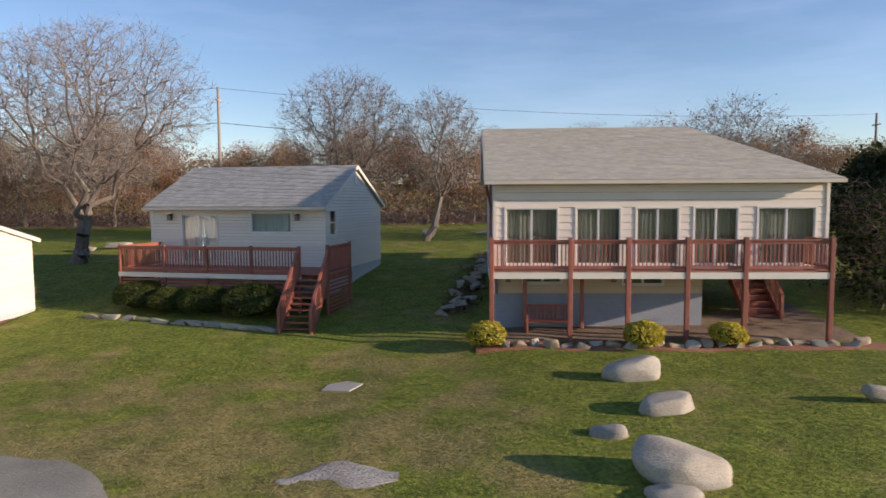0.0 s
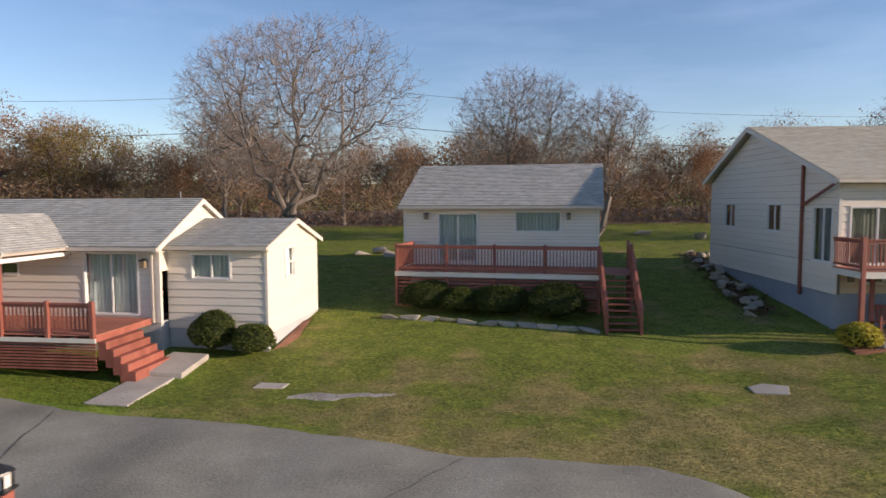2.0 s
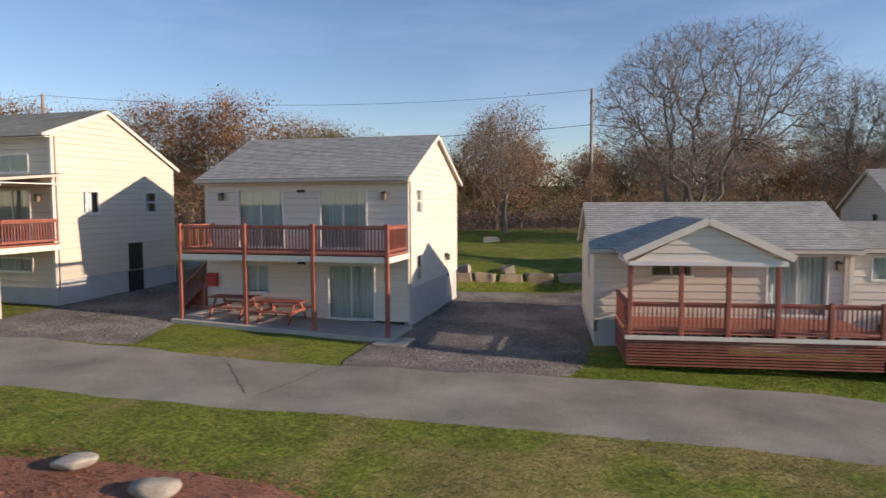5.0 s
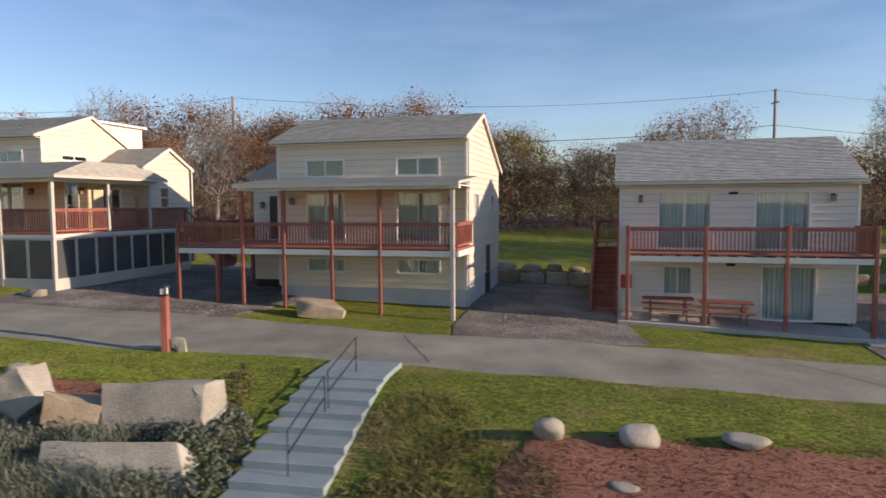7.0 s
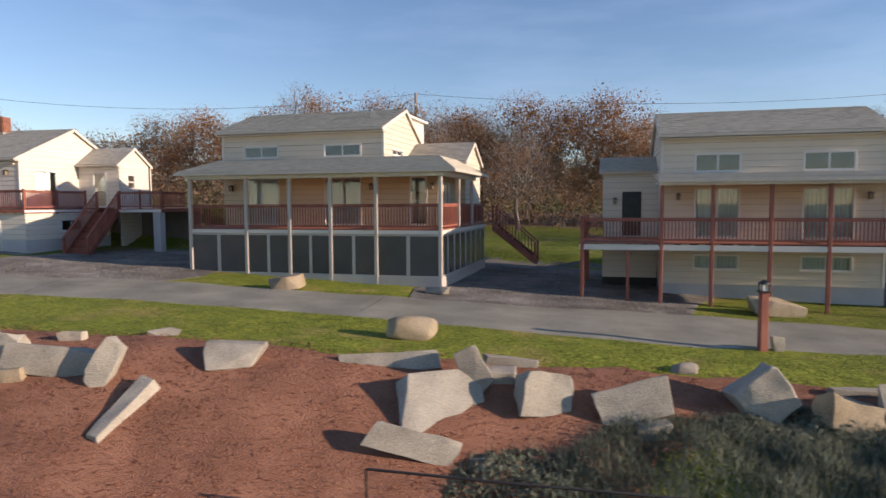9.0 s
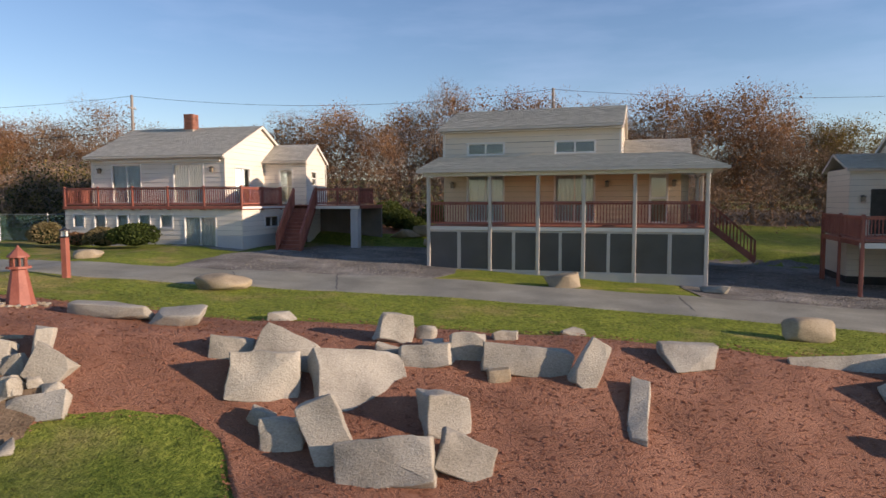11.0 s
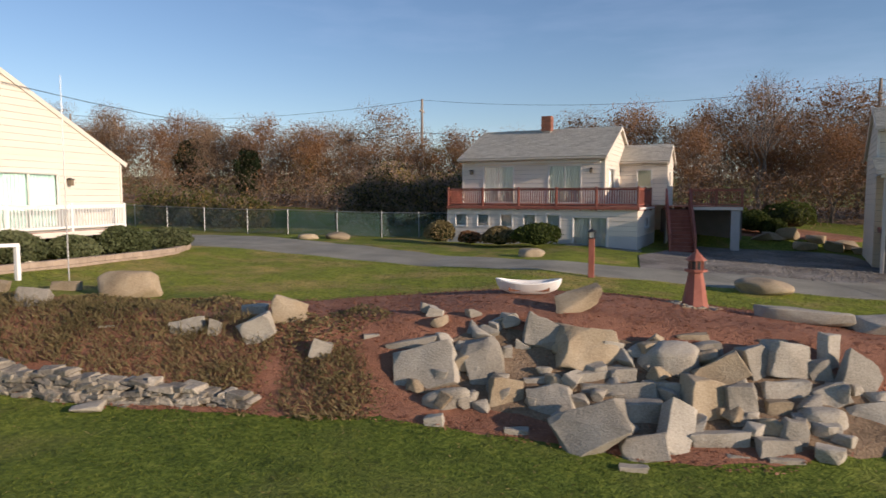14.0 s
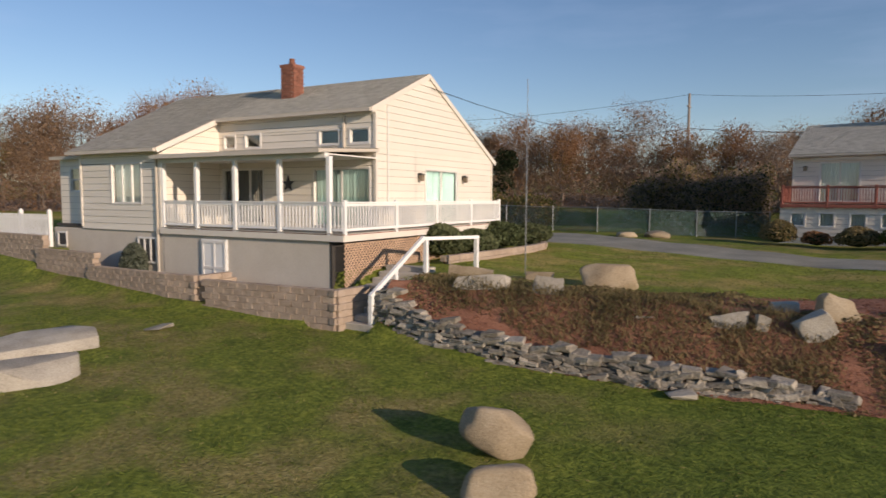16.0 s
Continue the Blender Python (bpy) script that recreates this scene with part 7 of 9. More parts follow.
def slab_rock(x, y, length, width, thick, rx, ry, turn, tan=0, rounded=False):
    """A large split slab, tilted as it lies, or a rounded boulder."""
    global rock_count
    rock_count += 1
    tilt = (Matrix.Rotation(radians(ry), 3, "Y") @ Matrix.Rotation(radians(rx), 3, "X"))
    bm = round_bm(rock_count, length, width, thick) if rounded else rock_bm(rock_count * 5 + 1, length, width, thick, 7, .04)
    bm.transform(tilt.to_4x4())
    base = min(v.co.z for v in bm.verts)
    ob = new("boulder", rock_data("boulder", bm, M_ROCK_TAN if tan else M_ROCK, 60 if rounded else 35))
    ob.matrix_basis = pose(x, y, gz(x, y) - base - .10 - .06 * thick, 0, 0, turn)
    kind = "tan and grey" if tan else "pale grey"
    shape = "rounded granite boulder" if rounded else "split granite slab tilted" if rx > 15 else "flat granite slab lying"
    tagged(ob, f"{kind} {shape}{' resting' if rounded else ''} in the {'mulch bed' if y < 16.5 and -104 < x < -54 and y > 7 else 'lawn'}", "rock", "landscape boulders")
    return ob


rock_count = 0
boulder_count = 0


def split_block(rng):
    """A block out of square, with corners and edges knocked off and flat broken faces."""
    bm = bmesh.new()
    for x in (-1, 1):
        for y in (-1, 1):
            for z in (-1, 1):
                bm.verts.new(Vector((x, y, z)) * rng.uniform(.80, 1) + Vector(rng.normal(size=3) * .09))
    bmesh.ops.convex_hull(bm, input=bm.verts[:])
    for k in range(rng.integers(2, 5)):
        n = Vector(rng.choice((-1, 1), 3) * rng.uniform(.1, 1, 3))
        n.normalize()
        c = max(v.co.dot(n) for v in bm.verts) * rng.uniform(.76, .94)
        bmesh.ops.bisect_plane(bm, geom=bm.verts[:] + bm.edges[:] + bm.faces[:], plane_co=n * c, plane_no=n, clear_outer=True)
        hull = [v.co.copy() for v in bm.verts]
        bm.free()
        bm = bmesh.new()
        for p in hull:
            bm.verts.new(p)
        bmesh.ops.remove_doubles(bm, verts=bm.verts[:], dist=.06)
        bmesh.ops.convex_hull(bm, input=bm.verts[:])
        bmesh.ops.delete(bm, geom=[v for v in bm.verts if not v.link_faces], context="VERTS")
        bmesh.ops.dissolve_limit(bm, angle_limit=radians(5), verts=bm.verts[:], edges=bm.edges[:])
    return bm


def boulder(x, y, z, w, d, h, turn, lean, roll, tan=0, rounded=0):
    """A quarried boulder at the given middle: width, depth and height before it is leaned back, rolled and turned."""
    global boulder_count
    boulder_count += 1
    rng = np.random.default_rng(4000 + boulder_count)
    if rounded:
        bm = round_bm(700 + boulder_count, w, d, h)
    else:
        bm = split_block(rng)
        lo = [min(v.co[i] for v in bm.verts) for i in range(3)]
        hi = [max(v.co[i] for v in bm.verts) for i in range(3)]
        for v in bm.verts:
            v.co = Vector([((v.co[i] - lo[i]) / (hi[i] - lo[i]) - .5) * (w, d, h)[i] for i in range(3)])
        size = min(w, d, h)
        bmesh.ops.bevel(bm, geom=bm.edges[:], offset=min(.018, size * .035), segments=1, affect="EDGES", profile=.5, clamp_overlap=True)
        bmesh.ops.triangulate(bm, faces=bm.faces[:])
        for _ in range(2):
            long = [e for e in bm.edges if e.calc_length() > max(.13, max(w, d, h) * .14)]
            if long:
                bmesh.ops.subdivide_edges(bm, edges=long, cuts=1)
                bmesh.ops.triangulate(bm, faces=[f for f in bm.faces if len(f.verts) > 3])
        off = Vector((rng.random() * 50, rng.random() * 50, 0))
        for v in bm.verts:
            v.co += noise.noise_vector(v.co * 1.7 + off) * size * .13 + noise.noise_vector(v.co * 4.5 + off) * size * .045 + noise.noise_vector(v.co * 11 + off) * .010
    ob = new("boulder", rock_data("boulder", bm, M_ROCK_TAN if tan else M_ROCK, 60 if rounded else 20))
    ob.matrix_basis = Matrix.Translation((x, y, z)) @ (Matrix.Rotation(radians(turn), 4, "Z") @ Matrix.Rotation(radians(-roll), 4, "Y") @ Matrix.Rotation(radians(lean), 4, "X"))
    size = "large" if max(w, h) > 1.2 else "small" if max(w, h) < .6 else "rough"
    kind = "tan and grey" if tan else "pale grey"
    shape = "rounded granite boulder" if rounded else "split granite slab" if d < .45 * h and lean < -25 else "upright granite block" if h > 1.3 * w else "flat granite block" if w > 2.2 * h else "angular granite block"
    ground_kind = "mulch bank" if -104 < x < -54 and y > 7 else "lawn"
    return tagged(ob, f"{size} {kind} {shape} on the {ground_kind}", "rock", "landscape boulders")



def rock(x, y, w, d, h, turn, tan=0, sink=.12, label=""):
    """A boulder lying on the ground."""
    global rock_count
    rock_count += 1
    rng = random.Random(rock_count * 7 + 3)
    hh = h * (1 + sink)
    lean = rng.random() < .5 and h > .45 * w and w > .45
    tilt = Matrix.Rotation(radians(rng.uniform(25, 55) if lean else rng.uniform(-8, 12)), 3, "X") @ Matrix.Rotation(radians(rng.uniform(-25, 25) if lean else rng.uniform(-8, 8)), 3, "Y")
    worn = -52 < x < 12 and y < 18.5
    bm = round_bm(rock_count, w, d, hh) if worn else rock_bm(rock_count * 7 + 3, w * 1.05, d * (.75 if lean else 1.05), hh, rng.choice((8, 10, 12)), rng.choice((.04, .06, .10)))
    bm.transform(tilt.to_4x4())
    lo = [min(v.co[i] for v in bm.verts) for i in range(3)]
    hi = [max(v.co[i] for v in bm.verts) for i in range(3)]
    for v in bm.verts:
        v.co = Vector([((v.co[i] - lo[i]) / (hi[i] - lo[i]) - .5) * (w * 1.04, d * 1.05, hh)[i] for i in range(3)])
    me = rock_data("boulder", bm, M_ROCK_TAN if tan else M_ROCK, 60 if worn else 35)
    ob = new("boulder", me)
    ob.matrix_basis = pose(x, y, gz(x, y) + h / 2 - h * sink / 2, 0, 0, turn)
    size = "large" if w > 1.3 else "small" if w < .7 else "rough"
    kind = "tan and grey" if tan else "pale grey"
    shape = "slab" if w > 2.2 * h else "boulder"
    tagged(ob, label or f"{size} {kind} granite {shape} lying in the {'mulch bed' if y < 16.5 and x < -33 else 'lawn'}", "rock", "landscape boulders")
    return ob


rock(-69.85, 14.39, 1.29, 0.90, 0.47, 5, 0)
rock(-72.16, 16.07, 0.64, 0.48, 0.15, 5, 0)
rock(-81.48, 14.75, 1.28, 0.83, 0.44, 5, 0)
rock(-79.37, 15.98, 0.66, 0.49, 0.23, 5, 0)
rock(-83.07, 14.72, 1.91, 0.79, 0.40, 5, 0)
rock(-71.37, 24.51, 1.32, 0.94, 0.56, 1, 1)
rock(-65.63, 24.96, 0.90, 0.67, 0.32, 1, 0)
rock(-53.80, 23.12, 1.77, 1.05, 0.66, 1, 1)
rock(-56.50, 17.35, 0.32, 0.24, 0.40, 1, 0)
rock(-47.08, 12.45, 0.58, 0.44, 0.47, 1, 0)
rock(-45.31, 12.28, 0.79, 0.60, 0.38, 1, 0)
rock(-43.26, 12.26, 0.85, 0.63, 0.27, 1, 0)
rock(-39.70, 11.54, 0.74, 0.56, 0.25, 1, 0)
rock(-37.89, 10.75, 0.79, 0.59, 0.30, 1, 0)
rock(-45.93, 10.98, 0.51, 0.38, 0.08, 1, 0)
rock(-110.60, 5.74, 0.72, 0.54, 0.13, 31, 0)
rock(-97.24, 8.26, 0.59, 0.44, 0.16, 31, 0)
# quarried boulders on the bank: middle, width, depth, height, turn, lean, roll
boulder(-90.97, 10.67, 2.12, 1.42, 0.41, 1.06, 11, -32, 13, 0, 0)
boulder(-89.83, 11.07, 2.24, 0.87, 0.67, 1.03, 21, -18, 10, 0, 0)
boulder(-88.71, 11.80, 2.70, 0.96, 0.57, 0.71, 1, -20, -20, 0, 0)
boulder(-87.79, 11.64, 2.51, 1.31, 0.74, 0.93, 23, -15, -8, 1, 0)
boulder(-86.16, 11.67, 2.34, 1.25, 0.74, 0.82, 11, 0, 0, 0, 1)
boulder(-90.37, 10.06, 1.68, 0.97, 0.36, 0.45, 11, -10, 15, 0, 1)
boulder(-90.44, 9.49, 1.43, 0.38, 0.19, 0.24, 11, 0, 10, 0, 0)
boulder(-89.35, 10.56, 1.75, 0.71, 0.57, 0.63, 26, -15, -5, 1, 0)
boulder(-88.38, 10.52, 1.66, 0.87, 0.53, 0.66, 1, -25, 8, 0, 0)
boulder(-88.56, 10.90, 1.94, 0.83, 0.21, 0.23, 11, 0, 4, 0, 0)
boulder(-87.61, 11.11, 2.07, 1.24, 0.25, 0.28, 21, 0, 5, 0, 0)
boulder(-87.14, 10.88, 1.87, 1.54, 0.28, 0.34, 3, -10, 5, 0, 0)
boulder(-87.52, 9.50, 1.58, 1.39, 0.41, 0.88, 11, -38, 25, 0, 0)
boulder(-86.14, 10.02, 1.48, 0.56, 0.33, 1.15, 16, -30, -28, 0, 0)
boulder(-86.65, 9.54, 1.29, 0.86, 0.40, 0.57, 11, -30, 10, 0, 0)
boulder(-86.85, 8.89, 1.16, 0.49, 0.17, 0.19, 11, 0, 0, 0, 0)
boulder(-85.63, 10.88, 1.84, 0.76, 0.59, 0.84, 23, -10, -15, 1, 0)
boulder(-85.26, 11.47, 2.22, 1.11, 0.43, 0.54, 11, -15, 30, 1, 0)
boulder(-84.58, 11.89, 2.32, 0.48, 0.42, 0.73, 31, -10, 6, 0, 0)
boulder(-84.93, 10.87, 1.75, 0.62, 0.48, 0.88, 11, -12, 3, 0, 0)
boulder(-83.98, 12.11, 2.36, 0.94, 0.64, 0.79, 21, -15, -10, 0, 0)
boulder(-84.09, 11.48, 1.95, 0.98, 0.37, 0.46, 11, -10, 3, 0, 0)
boulder(-83.12, 12.43, 2.55, 0.38, 0.26, 0.79, 31, -5, -14, 0, 0)
boulder(-82.72, 12.00, 2.21, 0.88, 0.34, 0.68, 11, -20, -35, 0, 0)
boulder(-83.30, 11.56, 1.90, 0.66, 0.38, 0.47, 11, -20, 22, 0, 0)
boulder(-83.58, 10.95, 1.59, 0.94, 0.46, 0.52, 11, 0, 0, 0, 1)
boulder(-82.51, 11.38, 1.62, 1.16, 0.33, 0.55, 3, -30, 8, 0, 0)
boulder(-85.38, 10.15, 1.33, 1.03, 0.30, 0.38, 11, -5, 2, 0, 0)
boulder(-84.46, 10.14, 1.31, 0.79, 0.30, 0.37, 21, -10, -6, 0, 0)
boulder(-84.17, 10.43, 1.47, 0.43, 0.34, 0.57, 11, -10, -15, 0, 0)
boulder(-84.29, 11.06, 1.71, 0.48, 0.34, 0.37, 11, 0, 0, 1, 0)
boulder(-85.12, 9.87, 1.15, 0.38, 0.15, 0.16, 11, 0, 0, 0, 0)
boulder(-84.35, 9.90, 1.16, 0.62, 0.14, 0.16, 11, 0, -3, 0, 0)
boulder(-85.65, 12.49, 2.68, 0.72, 0.20, 0.22, 11, 0, 4, 1, 0)
boulder(-85.38, 12.20, 2.52, 0.55, 0.31, 0.34, 11, 0, 10, 0, 0)
boulder(-89.54, 12.05, 2.91, 0.55, 0.25, 0.28, 11, 0, 20, 0, 0)
boulder(-91.44, 11.12, 2.49, 1.15, 0.18, 0.20, 11, 0, 12, 0, 0)
boulder(-88.91, 9.62, 1.31, 0.46, 0.19, 0.21, 11, 0, 0, 0, 0)
boulder(-89.40, 11.31, 2.35, 0.24, 0.21, 0.36, 11, 0, 5, 0, 0)
boulder(-91.18, 12.08, 3.00, 0.41, 0.21, 0.26, 11, 0, -15, 0, 0)
boulder(-87.05, 11.24, 2.08, 0.53, 0.35, 0.39, 11, 0, 0, 0, 0)
boulder(-86.68, 10.51, 1.62, 0.75, 0.44, 0.54, 11, 0, 0, 0, 0)
boulder(-86.27, 11.03, 1.87, 0.56, 0.36, 0.45, 11, 0, 0, 0, 0)
boulder(-84.08, 12.77, 2.60, 0.62, 0.16, 0.17, 11, 0, 0, 1, 0)
boulder(-83.39, 12.06, 2.24, 0.46, 0.40, 0.47, 11, 0, 20, 0, 0)
boulder(-78.76, 12.65, 1.90, 1.44, 0.85, 1.07, 17, -12, -4, 0, 0)
boulder(-79.61, 13.33, 2.32, 0.92, 0.44, 0.54, 5, -10, -8, 0, 0)
boulder(-78.45, 13.41, 2.32, 1.29, 0.50, 0.72, 5, -20, -22, 0, 0)
boulder(-76.83, 12.80, 1.73, 1.96, 0.48, 1.50, 23, -42, -6, 0, 0)
boulder(-77.11, 11.19, 1.34, 0.73, 0.50, 1.32, 13, -18, 24, 0, 0)
boulder(-75.12, 12.01, 1.41, 0.92, 0.72, 0.97, 19, -10, -3, 0, 0)
boulder(-76.05, 10.71, 0.95, 1.83, 0.64, 0.92, -1, -25, 6, 0, 0)
boulder(-74.69, 11.04, 1.01, 1.04, 0.54, 0.77, 5, -25, -22, 0, 0)
boulder(-77.97, 11.44, 1.17, 0.80, 0.57, 0.71, 5, -15, 5, 0, 0)
boulder(-78.47, 11.76, 1.41, 0.54, 0.28, 0.35, 5, 0, -25, 0, 0)
boulder(-76.37, 14.52, 2.53, 0.85, 0.57, 0.71, 20, -12, -15, 0, 0)
boulder(-75.66, 14.77, 2.36, 0.50, 0.38, 0.42, 5, 0, 0, 0, 1)
boulder(-75.58, 13.63, 2.12, 1.20, 0.40, 0.57, 5, -20, 8, 0, 0)
boulder(-74.74, 14.09, 2.21, 0.76, 0.57, 0.71, 5, -12, -4, 0, 0)
boulder(-73.47, 13.63, 2.04, 1.92, 0.41, 0.69, 5, -20, -8, 0, 0)
boulder(-72.19, 13.40, 2.04, 0.53, 0.41, 1.10, 5, -12, -32, 0, 0)
boulder(-73.86, 15.07, 2.25, 0.64, 0.31, 0.35, 5, 0, 0, 0, 0)
boulder(-74.05, 13.30, 1.82, 0.47, 0.34, 0.38, 5, 0, 10, 1, 0)
boulder(-76.44, 13.88, 2.20, 0.52, 0.20, 0.23, 5, 0, -15, 0, 0)
boulder(-71.42, 12.52, 1.34, 0.42, 0.32, 1.87, -16, -65, 0, 0, 0)
boulder(-75.44, 14.07, 2.19, 0.50, 0.39, 0.43, 5, 0, 0, 0, 0)
boulder(-65.30, 13.63, 1.09, 2.11, 0.51, 1.64, 23, -44, -6, 0, 0)
boulder(-66.47, 14.87, 1.72, 2.33, 0.34, 0.43, 1, -20, 2, 0, 0)
boulder(-64.53, 14.30, 1.65, 0.58, 0.45, 1.10, 1, -12, 28, 0, 0)
boulder(-63.15, 13.92, 1.20, 1.12, 0.81, 1.01, 9, -18, -8, 0, 0)
boulder(-61.28, 13.56, 1.16, 1.63, 0.43, 0.86, 1, -22, 14, 0, 0)
boulder(-63.68, 15.15, 1.64, 1.33, 0.25, 0.27, 1, 0, -6, 0, 0)
boulder(-62.80, 14.32, 1.33, 0.82, 0.40, 0.50, 1, -10, -10, 0, 0)
boulder(-58.53, 13.77, 1.24, 1.11, 0.83, 1.04, 1, -12, 38, 0, 0)
boulder(-57.04, 13.26, 0.97, 1.34, 0.72, 0.90, 9, -15, -20, 1, 0)
boulder(-55.17, 13.31, 1.05, 2.49, 0.63, 1.25, -3, -22, 5, 0, 0)
boulder(-55.40, 11.87, 0.34, 3.09, 0.56, 1.12, -3, -25, 2, 0, 0)
boulder(-65.79, 12.24, 0.81, 1.87, 0.26, 0.52, 1, -20, -16, 0, 0)
boulder(-64.48, 12.25, 0.38, 0.49, 0.30, 0.34, 1, 0, 0, 0, 0)
boulder(-61.05, 13.05, 0.74, 0.77, 0.36, 0.40, 1, 0, 5, 0, 0)
boulder(-66.11, 17.00, 2.05, 1.42, 0.63, 0.70, 1, 0, 0, 1, 1)
boulder(-59.66, 15.25, 1.46, 0.63, 0.30, 0.33, 1, 0, 0, 0, 1)
boulder(-56.19, 14.31, 1.13, 1.40, 0.25, 0.31, 1, 0, 0, 0, 0)
boulder(-63.93, 14.56, 1.45, 0.65, 0.38, 0.47, 1, 0, 0, 0, 0)
boulder(-100.04, 12.64, 3.22, 1.76, 0.68, 0.84, 27, -6, 0, 1, 1)
boulder(-94.54, 11.52, 2.98, 0.89, 0.57, 0.64, 19, -10, -6, 1, 0)
boulder(-94.96, 10.78, 2.65, 0.73, 0.43, 0.62, 19, -12, 28, 0, 0)
boulder(-96.67, 10.63, 2.64, 0.89, 0.32, 0.40, 19, -20, 10, 0, 0)
boulder(-95.99, 10.65, 2.64, 0.32, 0.25, 0.51, 19, -5, -8, 0, 0)
boulder(-95.60, 11.70, 2.89, 0.65, 0.31, 0.34, 19, 0, 0, 0, 0)
boulder(-93.33, 10.69, 2.32, 0.50, 0.37, 0.46, 19, -10, -20, 0, 0)
boulder(-101.08, 10.56, 3.11, 0.84, 0.42, 0.52, 19, -25, -8, 0, 0)
boulder(-102.83, 10.08, 3.15, 1.65, 0.37, 0.46, 19, -15, 3, 0, 0)
boulder(-103.93, 11.60, 3.22, 1.37, 0.33, 0.37, 19, -10, -6, 1, 0)
boulder(-102.12, 12.59, 3.11, 0.87, 0.30, 0.34, 19, 0, 0, 1, 0)
boulder(-98.43, 10.23, 2.61, 0.55, 0.15, 0.17, 19, 0, 0, 0, 0)
boulder(-91.37, 12.21, 3.05, 0.48, 0.17, 0.22, 19, 0, -20, 0, 0)
boulder(-92.40, 11.22, 2.53, 0.38, 0.16, 0.18, 19, 0, 0, 0, 0)
boulder(-99.31, 3.92, 1.70, 1.21, 0.67, 0.78, 36, -8, -26, 1, 1)
boulder(-98.71, 2.66, 1.41, 1.12, 0.51, 0.60, 26, -8, 8, 1, 1)
boulder(4.96, 16.71, 0.70, 1.60, 0.75, 0.72, 0, 0, 14, 0, 1)
boulder(4.95, 14.11, 0.60, 1.38, 0.70, 0.58, 8, 0, 5, 0, 1)
boulder(3.33, 12.91, 0.42, 0.80, 0.50, 0.38, -12, 0, 8, 0, 1)
boulder(4.28, 11.22, 0.42, 1.85, 0.95, 0.78, -6, 0, -18, 0, 1)
boulder(3.87, 10.65, 0.18, 0.95, 0.55, 0.38, 0, 0, 0, 0, 1)
boulder(9.94, 14.40, 0.75, 0.92, 0.36, 0.40, 0, 0, -10, 0, 1)
# large slabs and boulders: place, length, width, thickness, tilts, turn
slab_rock(-88.08, 12.90, 1.16, 0.39, 0.41, 18, -18, 21, 1, False)
slab_rock(-111.60, 2.60, 3.48, 1.48, 0.45, 8, 0, 65, 0, False)
slab_rock(-109.48, 1.35, 2.78, 1.26, 0.50, 8, 0, 65, 0, False)
slab_rock(-82.81, 20.72, 1.76, 1.41, 0.59, 0, 0, -0, 1, True)
slab_rock(-91.10, 26.72, 1.24, 0.99, 0.50, 0, 0, 17, 1, True)
slab_rock(-104.65, 31.72, 1.19, 0.95, 0.41, 0, 0, 34, 1, True)
slab_rock(-103.19, 32.54, 1.42, 1.13, 0.51, 0, 0, 31, 1, True)
rng_ = random.Random(31)
for k in range(84):     # smaller stones that fill the gaps of the pile
    px_ = rng_.uniform(-91.2, -82.4)
    py_ = rng_.uniform(10.0, 12.2)
    s_ = rng_.uniform(.30, .55)
    rock(px_, py_, s_, s_ * .8, s_ * .62, rng_.uniform(0, 180), k % 4 == 0, label="rough grey stone filling the boulder pile")
rw = random.Random(4)
for x0, x1, y_, turn_ in ((-48.4, -42.2, 33.6, -14), (-35.4, -27.0, 33.9, -4)):      # squared stones with rough boulders on them hold the lawn behind the lots
    x = x0
    while x < x1:
        w_ = rw.uniform(.9, 1.7)
        h_ = rw.uniform(.62, .80)
        yy = y_ - (x + w_ / 2 - x0) * math.tan(radians(-turn_)) * .35
        boulder(x + w_ / 2, yy, gz(x + w_ / 2, yy - .5) + h_ * .40, w_ * 1.02, .6, h_, turn_, rw.uniform(-8, 2), rw.uniform(-4, 4), rw.random() < .35, 0)
        if rw.random() < .8:
            t_ = rw.uniform(.42, .62)
            boulder(x + w_ * rw.uniform(.35, .65), yy + .45, gz(x + w_ / 2, yy - .5) + h_ * .80 + t_ * .30, w_ * rw.uniform(.55, .8), .6, t_, turn_ + rw.uniform(-25, 25), rw.uniform(-14, 10), rw.uniform(-12, 12), rw.random() < .25, rw.random() < .6)
        x += w_ + rw.uniform(.02, .12)
for k in range(8):
    rock(-79.5 + k * .75, 39.6 + rw.uniform(-.4, .5), rw.uniform(.5, 1.3), .7, rw.uniform(.4, .9), -10, 1, label="rounded tan stone in the rock garden")
for k in range(24):     # stones in the bed before house A
    rock(1.9 + k * .47, 19.75 - k * .021 + rw.uniform(-.15, .15), rw.uniform(.25, .5), .3, rw.uniform(.15, .3), 0, k % 2, label="small fieldstone edging the mulch bed")
for k in range(6):
    rock(-16.0 + k * .9, 38 + rw.uniform(-1, 1), rw.uniform(.5, 1.2), .6, rw.uniform(.2, .45), 0, 0, label="half-buried pale rock in the back lawn")
for x, y in ((-22.5, 40.5), (-20.8, 41.5), (-30.0, 46.4), (3.0, 47), (-1, 46), (6, 44)):
    rock(x, y, rw.uniform(.7, 1.5), .7, rw.uniform(.3, .6), 0, 0, label="half-buried pale rock in the back lawn")

# dry stone wall along the foot of the bank
sw = thing("dry_stone_wall", pose(0, 0, 1.4), "low dry-laid wall of grey fieldstones", "stone wall")
sm = []
